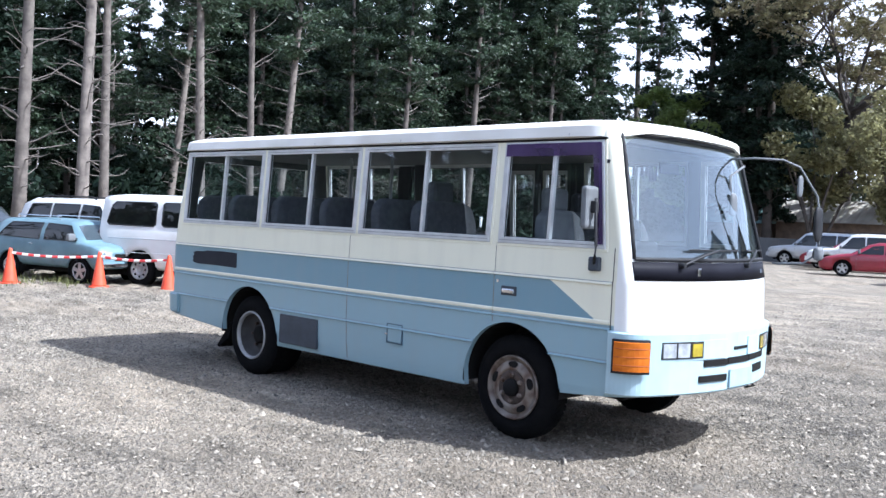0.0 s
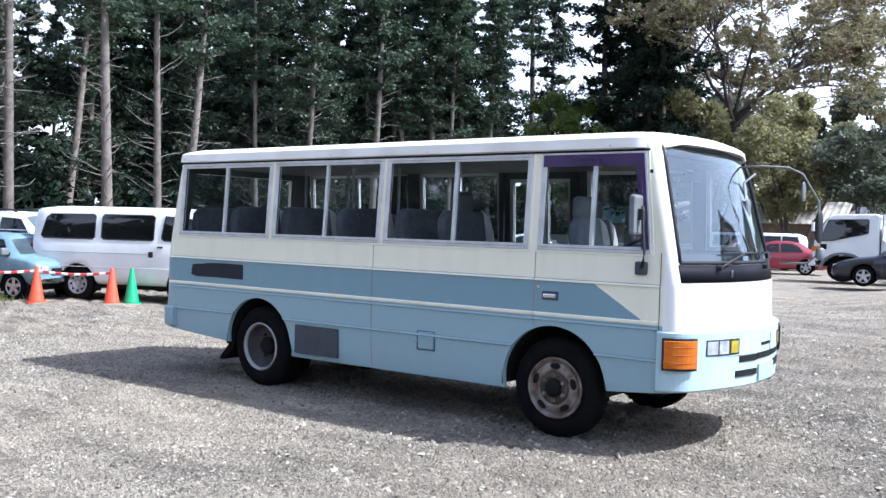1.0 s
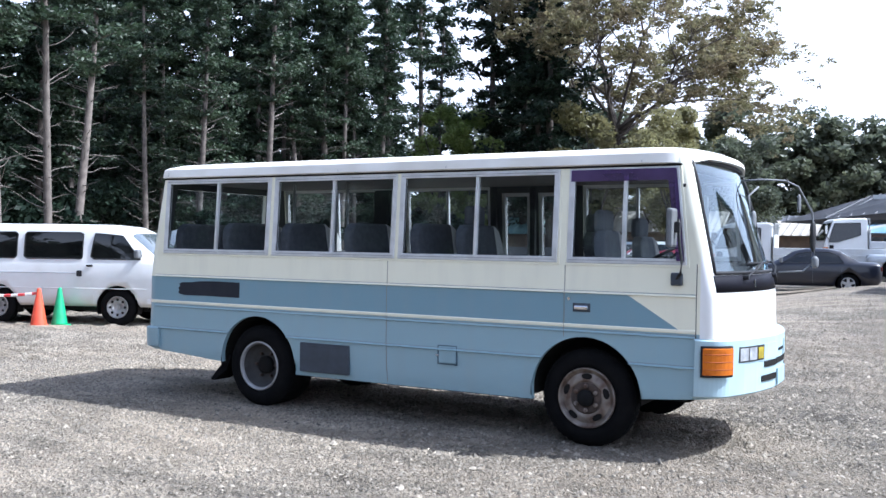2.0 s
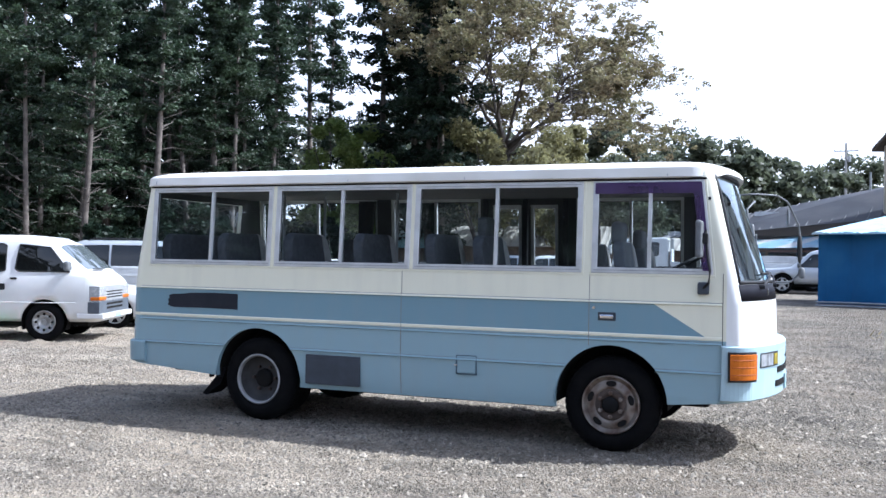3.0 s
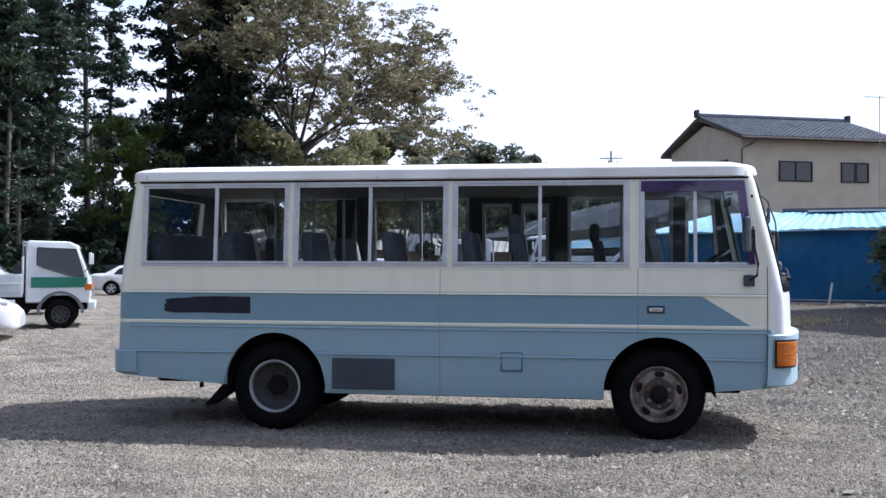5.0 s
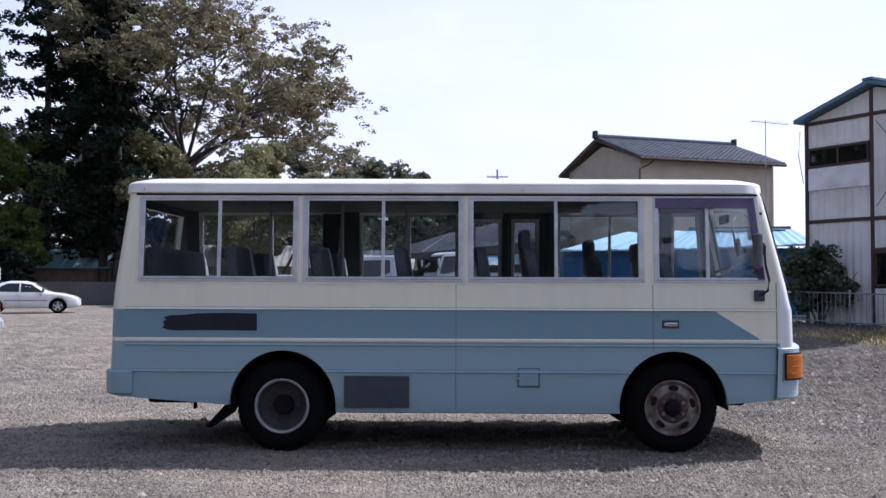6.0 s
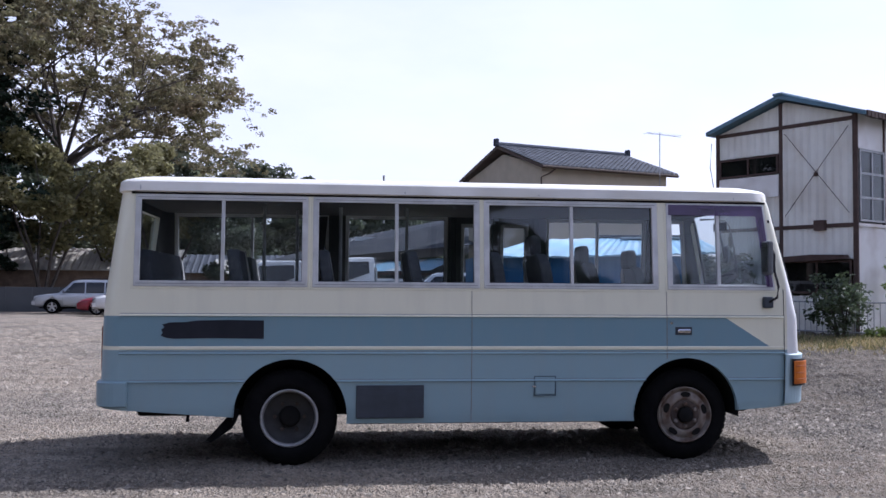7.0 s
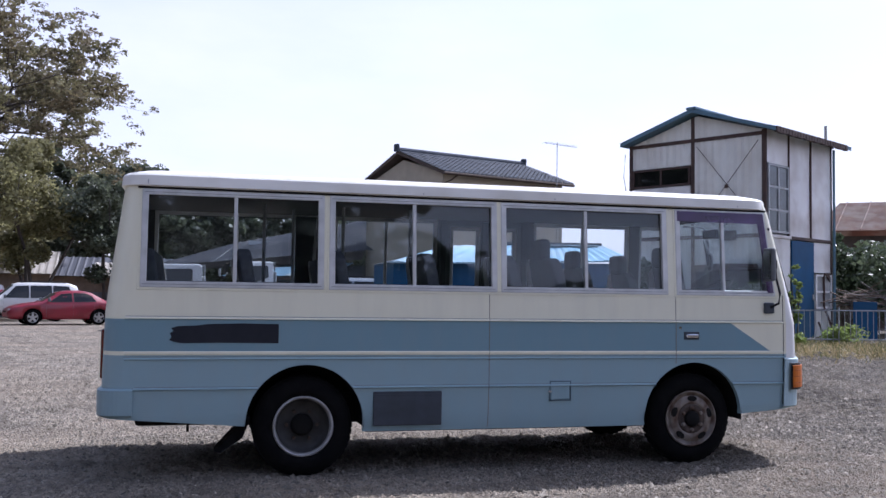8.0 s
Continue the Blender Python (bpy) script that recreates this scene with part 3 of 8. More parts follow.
for A, B in ((ro[0], ri[0]), (ro[-1], ri[-1])):
    for k in range(len(A)):
        j = (k + 1) % len(A)
        bm.faces.new((A[k], A[j], B[j], B[k]))
body = part("body", bm, [M["bus"], M["trim"]], bus)

Z0, Z1 = 1.452, 2.168
NEAR = [(-1.205, 0.135, -0.53), (0.20, 1.545, 0.87), (1.605, 3.07, 2.34)]
FAR = [(-1.205, 0.31, -0.45), (0.48, 1.52, 1.0), (2.55, 3.62, 3.1), (3.74, 4.08, 9)]
cutters = [prism([(a, Z0), (b, Z0), (b, Z1), (a, Z1)], -0.1, 0.3) for a, b, _ in NEAR]
cutters.append(prism([(3.175, Z0), (4.10, Z0), (4.02, Z1), (3.175, Z1)], -0.1, 0.3))
cutters += [prism([(a, Z0), (b, Z0), (b - (0.06 if b > 4 else 0), Z1), (a, Z1)], 1.7, 2.1) for a, b, _ in FAR]
for a, b in ((1.66, 1.97), (2.07, 2.36)):
    cutters.append(prism([(a, 1.0), (b, 1.0), (b, 2.10), (a, 2.10)], 1.7, 2.1))
cutters.append(prism([(0.075, 1.385), (1.925, 1.385), (1.835, 2.232), (0.165, 2.232)], 4.08, 4.95, axis="x"))
cutters.append(prism([(0.25, 1.46), (1.75, 1.46), (1.70, 2.10), (0.30, 2.10)], -1.7, -1.25, axis="x"))
for cx, cz, r in ((3.325, 0.415, 0.452), (0.025, 0.41, 0.452)):
    arc = [(cx + r * math.cos(radians(a)), cz + r * math.sin(radians(a))) for a in range(0, 181, 9)]
    cutters.append(prism([(cx + r - 0.01, 0.1)] + arc + [(cx - r + 0.01, 0.1)], -0.2, 2.2))
cutters.append(prism([(-0.40, 0.2), (-0.40, 0.395), (-1.6, 0.485), (-1.6, 0.2)], -0.2, 2.2))
cutters.append(prism([(3.74, 0.2), (3.74, 0.42), (4.7, 0.50), (4.7, 0.2)], -0.2, 2.2))
cut(body, cutters)
for f in body.data.polygons:
    f.use_smooth = True
body.data.set_sharp_from_angle(angle=radians(20))
flat = body.modifiers.new("flat_panels", "WEIGHTED_NORMAL")
flat.weight, flat.keep_sharp = 100, True

# roof cap with its gutter
rows = []
for z, g, e in ((2.195, 0.045, 0.0), (2.204, 0.024, 0.02), (2.278, 0.036, 0.014), (2.292, 0.048, 0.005), (2.304, 0.075, -0.012), (2.335, 0.20, -0.09), (2.368, 0.48, -0.32), (2.38, 0.78, -0.6)):
    rows.append((outline(-1.36 - e, 4.215 + e, g, 0.10, rf=min(0.26, 0.9 - g), rr=min(0.22, 0.9 - g)), z))
bm, _ = loft(rows, cap=(True, True))
for v in bm.verts:
    if v.co.x > 3.9 and v.co.z < 2.27:
        k = min(1.0, (v.co.x - 3.9) / 0.26)
        q = min(1.0, max(0.0, (min(v.co.y, WIDE - v.co.y) - 0.12) / 0.28))
        v.co.z += k * k * (3 - 2 * k) * q * (2.27 - v.co.z) * 0.72
roof = part("roof", bm, M["bus_roof"], bus, "white roof with a seamed gutter edge", smooth=True)
roof.data.set_sharp_from_angle(angle=radians(28))
for sx in (-1.18, 0.93, 2.05, 3.75):
    for y, s in ((0.02, 1), (1.98, -1)):
        own = box(sx, sx + 0.008, min(y + s * 0.004, y + s * 0.05), max(y + s * 0.004, y + s * 0.05), 2.214, 2.264)
        for v in own.verts:
            v.co.y += s * 0.29 * (v.co.z - 2.214)
        part("gutter_seam", own, M["rim_grey"], roof)
for y0, y1 in ((0.050, 0.075), (1.925, 1.950)):
    part("drip_rail", box(-1.25, 4.05, y0, y1, 2.181, 2.197, 0.003, None, 1), M["black"], roof)
part("roof_vent", box(1.4, 1.62, 0.85, 1.15, 2.37, 2.41, 0.015), M["bus_roof"], roof)

# mouldings along the side: each a sky-facing ledge under a painted shade strip
M["shade_line"] = surface("crease_shade", (0.17, 0.19, 0.195), (0.24, 0.25, 0.245), scale=7, rough=0.9)
for y, s in ((0.0, -1), (2.0, 1)):
    for z in (1.214, 0.912, 0.688):
        for x0, x1 in ((-1.31, 1.489), (1.496, 3.148), (3.156, 4.184)):
            if z < 0.75:
                spans = [(-1.24, -0.335), (0.385, 1.489)] if x0 < 0 else [(1.496, 2.965)] if x0 < 3 else [(3.685, 4.184)]
            else:
                spans = [(x0, x1)]
            for a, b in spans:
                rib = part("side_rib", prism([(y - s * 0.012, z + 0.010), (y + s * 0.001, z + 0.008), (y + s * 0.014, z - 0.003), (y + s * 0.014, z - 0.006), (y + s * 0.001, z - 0.012), (y - s * 0.012, z - 0.012)], a, b, "x"), M["bus"], bus)
                part("shade_line", prism([(y - s * 0.012, z + 0.009), (y + s * 0.0015, z + 0.009), (y + s * 0.0015, z + 0.0125), (y - s * 0.012, z + 0.0125)], a, b, "x"), M["shade_line"], rib)
    # the cream strip under the upper blue band
    for a, b in ((-1.31, 1.489), (1.496, 3.148), (3.156, 4.184)):
        part("side_strip", prism([(y - s * 0.012, 0.968), (y + s * 0.004, 0.966), (y + s * 0.008, 0.960), (y + s * 0.008, 0.944), (y + s * 0.003, 0.938), (y - s * 0.012, 0.937)], a, b, "x"), M["bus"], bus)

# seams: panel joint, door edges
for pts in ([(1.492, 0.36), (1.492, 1.44)], [(3.152, 0.86), (3.152, 1.452)], [(4.188, 0.5), (4.188, 1.45)]):
    (a, z0), (b, z1) = pts
    own = bmesh.new()
    cuts = [z0] + [q[0] for q in LEVELS if z0 < q[0] < z1] + [z1]
    for c, d in zip(cuts, cuts[1:]):
        slab = box(a - 0.0024, a + 0.0024, -0.0025, 0.01, c, d)
        for v in slab.verts:
            v.co.y += side_y(v.co.z)
        merge(own, slab)
    part("panel_seam", own, M["dark" if a > 4 else "seam"], bus)


def on_side(bm, far=False):
    """Leans a part drawn on the plane y = 0 to the body's side."""
    for v in bm.verts:
        v.co.y += side_y(v.co.z)
        if far:
            v.co.y = WIDE - v.co.y
    return bm


def side_window(a, b, div, far=False, slant=0.0, z0=Z0, z1=Z1):
    win = thing("window", "", "")
    win.parent = bus
    w = 0.034
    fr = bmesh.new()
    box(a - 0.012, b + 0.012, -0.012, 0.03, z0 - 0.012, z0 + w, 0.004, fr, 1)
    box(a - 0.012, b - slant + 0.012, -0.012, 0.03, z1 - w, z1 + 0.012, 0.004, fr, 1)
    box(a - 0.012, a + w, -0.0115, 0.03, z0 - 0.01, z1 + 0.01, 0.004, fr, 1)
    post = box(b - w, b + 0.012, -0.0115, 0.03, z0 - 0.01, z1 + 0.01, 0.004, None, 1)
    for v in post.verts:
        v.co.x -= slant * (v.co.z - z0) / (z1 - z0)
    merge(fr, post)
    part("window_frame", on_side(fr, far), M["alu"], win)
    rim = bmesh.new()
    e = 0.020
    for q in ((a - 0.012 - e, b + 0.012 + e, z0 - 0.012 - e, z0 - 0.012), (a - 0.012 - e, b - slant + 0.012 + e * 0.4, z1 + 0.012, z1 + 0.012 + e * 0.5)):
        box(q[0], q[1], -0.006, 0.02, q[2], q[3], 0.003, rim, 1)
    for p, lean in ((a - 0.012 - e, 0.0), (b + 0.012, slant)):
        post = box(p, p + e, -0.0055, 0.02, z0 - 0.012, z1 + 0.012, 0.003, None, 1)
        for v in post.verts:
            v.co.x -= lean * (v.co.z - z0) / (z1 - z0)
        merge(rim, post)
    part("frame_flange", on_side(rim, far), M["bus"], win)
    # track grooves are drawn as thin strips in the painted shade colour
    for q in ((a + 0.006, b - 0.006, z0 + 0.010, z0 + 0.014), (a + 0.006, b - slant - 0.006, z1 - 0.016, z1 - 0.012)):
        part("track_groove", on_side(box(q[0], q[1], -0.0135, 0.0, q[2], q[3]), far), M["shade_line"], win)
    panes = [(a + w, b - w)] if not a < div < b else [(a + w, div), (div, b - w)]
    for i, (p, q) in enumerate(panes):
        y = 0.012 + 0.014 * i
        sl = slant if q == b - w else 0.0
        g = bmesh.new()
        g.faces.new([g.verts.new(c) for c in ((p, y, z0 + w), (q, y, z0 + w), (q - sl, y, z1 - w), (p, y, z1 - w))])
        pane = part("pane", on_side(g, far), M["glass"], win)
        loop = [(p, y, z0 + w), (q, y, z0 + w), (q - sl, y, z1 - w), (p, y, z1 - w), (p, y, z0 + w)]
        part("gasket", on_side(tube(loop, 0.006, 4), far), M["dark"], pane)
    if a < div < b:
        part("window_divider", on_side(box(div - 0.014, div + 0.014, -0.004, 0.03, z0 + w, z1 - w, 0.003, None, 1), far), M["alu"], win)
    return win


for a, b, d in NEAR:
    side_window(a, b, d)
door_win = side_window(3.175, 4.10, 3.62, slant=0.08)
for a, b, d in FAR:
    side_window(a, b, d, far=True, slant=0.05 if b > 4 else 0.0)
for a, b in ((1.66, 1.97), (2.07, 2.36)):
    side_window(a, b, 99, far=True, z0=1.0, z1=2.10)
# purple film round the top and front of the driver's window
film = bmesh.new()
prof = [(3.18, 2.165), (3.18, 2.075), (3.955, 2.075), (4.035, 1.47), (4.095, 1.47), (4.015, 2.165)]
film.faces.new([film.verts.new((x, -0.014, z)) for x, z in prof])
part("sun_film", on_side(film), M["purple"], door_win, "purple tinted film strip")
part("door_handle", box(3.24, 3.355, -0.022, 0.006, 1.075, 1.112, 0.012), M["chrome"], bus, "chrome door handle")
part("handle_recess", box(3.225, 3.37, -0.0045, 0.004, 1.06, 1.128, 0.004), M["grille"], bus)
part("door_lock", lathe([(0.012, -0.006), (0.014, 0.0)], (3.19, 0.0, 1.16), n=10), M["chrome"], bus)

# dark patch, lower vent, fuel flap
patch = [(-0.955, 1.034), (-0.90, 1.026), (-0.62, 1.030), (-0.192, 1.026), (-0.192, 1.172), (-0.46, 1.176), (-0.72, 1.170), (-0.80, 1.158), (-0.93, 1.154), (-0.985, 1.138), (-0.965, 1.118), (-0.992, 1.098), (-0.978, 1.072), (-0.996, 1.050)]
part("painted_over_patch", prism(patch, -0.004, 0.006), M["patch"], bus, "matt dark patch over old lettering")
vent = part("side_vent", box(0.55, 1.10, -0.008, 0.02, 0.385, 0.65, 0.004, None, 1), M["grille"], bus, "grey slatted vent")
for k in range(9):
    part("slat", on_side(box(0.56, 1.09, -0.016, -0.004, 0.395 + 0.028 * k, 0.407 + 0.028 * k, 0.003, None, 1)), M["grille"], vent)
flap = part("fuel_flap", box(2.02, 2.19, -0.004, 0.02, 0.566, 0.714, 0.012), M["blue_low"], bus)
own = bmesh.new()
for q in ((2.012, 2.02, 0.56, 0.72), (2.19, 2.198, 0.56, 0.72), (2.012, 2.198, 0.558, 0.566), (2.012, 2.198, 0.714, 0.722)):
    box(q[0], q[1], -0.003, 0.01, q[2], q[3], 0, own)
part("flap_gap", own, M["vent_line"], flap)
part("flap_catch", box(1.995, 2.03, -0.012, 0.0, 0.63, 0.642, 0.003, None, 1), M["chrome"], flap)


def band(z0, z1, keep, off, thick, name, mat, label="", rise=0.0, bevel=0.012, back=None):
    """A bumper: part of the outline, standing off the skin, closed all round."""
    bm = bmesh.new()
    rings = []
    base = outline(*level(0.7), n=9)
    which = [i for i, p in enumerate(base) if keep(p)]
    if which[0] == 0:
        which = [i for i in which if base[i][1] > 1] + [i for i in which if base[i][1] <= 1]
    for z, o in ((z0, off - bevel), (z0 + bevel, off), (z1 - bevel, off), (z1, off - bevel), (z1, off - thick), (z0, off - thick)):
        xr, xf, ins = level(min(max(z, 0.5), 0.9))
        P = outline(xr - o, xf + o, ins - o, n=9)
        P = [P[i] for i in which]
        if back is not None:
            P = [(back, P[0][1])] + P + [(back, P[-1][1])]
        rings.append([bm.verts.new((x, y, z + rise * max(0.0, abs(x) - 4.19))) for x, y in P])
    for A, B in zip(rings, rings[1:] + rings[:1]):
        for i in range(len(A) - 1):
            bm.faces.new((A[i], A[i + 1], B[i + 1], B[i]))
    bm.faces.new([r[0] for r in rings])
    bm.faces.new([r[-1] for r in rings][::-1])
    return part(name, bm, mat, bus, label)


front_bumper = band(0.475, 0.905, lambda p: p[0] > 4.155, 0.03, 0.08, "front_bumper", M["blue_bumper"], "pale blue moulded front bumper", back=4.195)
rear_bumper = band(0.485, 0.69, lambda p: p[0] < -1.28, 0.03, 0.08, "rear_bumper", M["blue_low"], back=-1.245)


def yc(y0, y1, f):
    """A place between y0 and y1, closer set towards the ends."""
    return (y0 + y1) / 2 - (y1 - y0) / 2 * math.cos(math.pi * f)


def on_front(y0, y1, z0, z1, off, thick=0.03, ny=8, zref=None):
    """A slab that follows the bowed front."""
    bm = bmesh.new()
    A, B = [], []
    for z in (z0, z1):
        for L, o in ((A, off), (B, off - thick)):
            L.append([bm.verts.new((front_x(yc(y0, y1, k / ny), zref or z, o), yc(y0, y1, k / ny), z)) for k in range(ny + 1)])
    for k in range(ny):
        bm.faces.new((A[0][k], A[0][k + 1], A[1][k + 1], A[1][k]))
        bm.faces.new((B[0][k + 1], B[0][k], B[1][k], B[1][k + 1]))
        bm.faces.new((A[0][k + 1], A[0][k], B[0][k], B[0][k + 1]))
        bm.faces.new((A[1][k], A[1][k + 1], B[1][k + 1], B[1][k]))
    for k in (0, ny):
        bm.faces.new((A[0][k], A[1][k], B[1][k], B[0][k]))
    return bm


# windscreen, its rubber, and the dark cowl below it
NY, NZ = 24, 6


def screen_grid(y0, y1, z0, z1, off, taper=0.07):
    bm = bmesh.new()
    g = []
    for j in range(NZ + 1):
        z = z0 + (z1 - z0) * j / NZ
        t = taper * j / NZ
        g.append([bm.verts.new((front_x(yc(y0 + t, y1 - t, k / NY), z, off), yc(y0 + t, y1 - t, k / NY), z)) for k in range(NY + 1)])
    for j in range(NZ):
        for k in range(NY):
            bm.faces.new((g[j][k], g[j][k + 1], g[j + 1][k + 1], g[j + 1][k]))
    return bm, g


bm, g = screen_grid(0.075, 1.925, 1.385, 2.232, -0.012, 0.09)
screen = part("windscreen", bm, M["screen"], bus, "curved windscreen", smooth=True)
loop = []
for j, k in [(0, k) for k in range(NY + 1)] + [(j, NY) for j in range(1, NZ + 1)] + [(NZ, k) for k in range(NY - 1, -1, -1)] + [(j, 0) for j in range(NZ - 1, 0, -1)]:
    z = 1.385 + 0.847 * j / NZ
    t = 0.09 * j / NZ
    y = yc(0.075 + t, 1.925 - t, k / NY)
    loop.append((front_x(y, z, 0.0), y, z))
part("rubber_seal", tube(loop + loop[:1], 0.016, 6), M["dark"], screen, smooth=True)
part("black_cowl", on_front(0.055, 1.945, 1.245, 1.368, 0.008, 0.03, 30), M["cowl"], bus, "glossy black cowl panel", smooth=True)
part("emblem", box(front_x(0.62, 1.30) + 0.006, front_x(0.62, 1.30) + 0.016, 0.60, 0.64, 1.275, 1.33, 0.004), M["chrome"], bus, "small chrome emblem")
part("badge", on_front(1.68, 1.80, 1.285, 1.315, 0.012, 0.006, 3), M["grille"], bus)
for y0, y1, lift in ((0.45, 1.05, 0.10), (1.30, 1.75, 0.10)):
    wiper = thing("wiper", "", "")
    wiper.parent = bus
    z0 = 1.35
    a = (front_x(y0, z0, 0.03), y0, z0)
    b = (front_x(y1 - 0.15, 1.48, 0.035), y1 - 0.15, 1.46)
    part("wiper_arm", tube([a, ((a[0] + b[0]) / 2 + 0.02, (y0 + y1 - 0.15) / 2, 1.42), b], 0.009, 6), M["dark"], wiper)
    blade = [(front_x(y, 1.44, 0.01), y, 1.455) for y in np.linspace(y0 + 0.1, y1 + 0.15, 6)]
    part("wiper_blade", tube(blade, 0.008, 5), M["dark"], wiper)
    part("wiper_pivot", lathe([(0.022, -0.02), (0.018, 0.025)], (a[0] - 0.01, y0, z0), axis="x", n=10), M["dark"], wiper)

def corner_line(o, x0, y1):
    """The bumper's outline, o proud of the body, from x0 on the side round the corner to y1."""
    xr, xf, ins = level(0.7)
    P = [Vector(p) for p in outline(xr - o, xf + o, ins - o, n=9)]
    P = [A.lerp(B, k / 40) for A, B in zip(P, P[1:]) for k in range(40)]
    P = [p for p in P if p.x > x0 and p.y < y1]
    return [(p.x, p.y) for p in P[::12] + P[-1:]]


def corner_band(x0, y1, levels, far):
    """A band wrapped round the bumper's corner; levels are (height, how far proud)."""
    own = bmesh.new()
    n = min(len(corner_line(o, x0, y1)) for _, o in levels)
    rings = []
    for z, o in levels:
        P = corner_line(o, x0, y1)
        P = P[:n - 1] + P[-1:]
        rings.append([own.verts.new((x, y if not far else WIDE - y, z)) for x, y in P])
    for A, B in zip(rings, rings[1:]):
        for i in range(n - 1):
            own.faces.new((A[i], A[i + 1], B[i + 1], B[i]))
    return own


# lamps and slots in the bumper (mirrored about the middle)
for s in (0, 1):
    def yy(a, b):
        return (a, b) if not s else (WIDE - b, WIDE - a)
    recess = part("lamp_recess", on_front(*yy(0.215, 0.84), 0.715, 0.845, 0.034, 0.02, 8, 0.7), M["blue_bumper"], front_bumper)
    for a, b in ((0.235, 0.335), (0.350, 0.450)):
        head = part("headlight", on_front(*yy(a, b), 0.735, 0.83, 0.042, 0.03, 4, 0.7), M["lamp"], front_bumper, "square sealed headlight")
        part("bezel", on_front(*yy(a - 0.010, b + 0.010), 0.725, 0.840, 0.038, 0.03, 4, 0.7), M["dark"], head)
    part("fog_lamp", on_front(*yy(0.475, 0.565), 0.738, 0.825, 0.042, 0.03, 4, 0.7), M["yellow"], front_bumper, "square yellow lamp")
    part("lamp_gap", on_front(*yy(0.455, 0.585), 0.725, 0.840, 0.036, 0.03, 4, 0.7), M["dark"], front_bumper)
    mount = part("indicator_frame", corner_band(4.234, 0.118, ((0.630, 0.030), (0.632, 0.046), (0.858, 0.046), (0.860, 0.030)), s), M["dark"], front_bumper, "dark indicator surround")
    ind = part("indicator", corner_band(4.252, 0.106, ((0.645, 0.040), (0.650, 0.053), (0.840, 0.053), (0.845, 0.040)), s), M["orange"], mount, "amber wrap-round indicator lamp")
    ribs = bmesh.new()
    for z in (0.69, 0.745, 0.80):
        tube([(x, y if not s else WIDE - y, z) for x, y in corner_line(0.0535, 4.256, 0.103)], 0.0022, 4, ribs)
    part("lens_rib", ribs, M["orange_dark"], mount)
for a, b, z0, z1 in ((0.60, 0.865, 0.662, 0.706), (0.875, 1.185, 0.668, 0.712), (1.195, 1.54, 0.670, 0.722), (0.56, 0.86, 0.555, 0.60), (1.29, 1.52, 0.575, 0.63), (0.95, 1.30, 0.765, 0.785)):
    part("air_slot", on_front(a, b, z0, z1, 0.0335, 0.03, 4, 0.7), M["black"], front_bumper)
part("blank_plate", on_front(0.90, 1.26, 0.50, 0.625, 0.038, 0.012, 4, 0.7), M["plate"], front_bumper, "pale plate, blank")
part("tow_hook", tube([(4.40, 1.55, 0.47), (4.47, 1.55, 0.43), (4.40, 1.55, 0.41)], 0.014, 6), M["black"], front_bumper)

# rear: window glass, tail lamps
own = bmesh.new()
own.faces.new([own.verts.new(c) for c in ((-1.43, 0.25, 1.46), (-1.43, 1.75, 1.46), (-1.35, 1.70, 2.10), (-1.35, 0.30, 2.10))])
part("rear_window", own, M["glass"], bus)
for y in (0.27, 1.73):
    part("tail_lamp", box(-1.495, -1.465, y - 0.06, y + 0.06, 0.75, 1.12, 0.01), M["red_lens"], bus, "tall red tail lamp")

# underbody, floor, wheel housings
part("chassis", box(-1.25, 4.05, 0.42, 1.58, 0.36, 0.60, 0.03), M["black"], bus)
part("floor", box(-1.40, 4.28, 0.06, 1.94, 0.90, 0.93), M["trim"], bus)
for cx in (3.325, 0.025):
    for y0, y1 in ((0.014, 0.46), (1.54, 1.986)):
        own = bmesh.new()
        arc = [(cx + 0.458 * math.cos(radians(a)), 0.413 + 0.458 * math.sin(radians(a))) for a in range(-5, 186, 10)]
        inner_end = y1 if y0 < 1 else y0
        P = [own.verts.new((x, y0, z)) for x, z in arc]
        Q = [own.verts.new((x, y1, z)) for x, z in arc]
        for i in range(len(P) - 1):
            own.faces.new((P[i], P[i + 1], Q[i + 1], Q[i]))
        own.faces.new(P if inner_end == y0 else Q)
        part("wheel_housing", own, M["black"], bus)
for x, y in ((-0.47, 0.1), (-0.47, 1.65)):
    own = prism([(x + 0.05, 0.47), (x + 0.0, 0.40), (x - 0.18, 0.20), (x - 0.13, 0.19), (x + 0.03, 0.30), (x + 0.09, 0.45)], y, y + 0.24, bevel=0.005)
    part("mudflap", own, M["rubber"], bus, "bent rubber mudflap")
part("exhaust_bracket", box(-0.86, -0.84, 0.5, 0.56, 0.30, 0.46), M["black"], bus)
part("step_rail", box(0.5, 2.86, 0.035, 0.07, 0.335, 0.355, 0.004, None, 1), M["black"], bus)


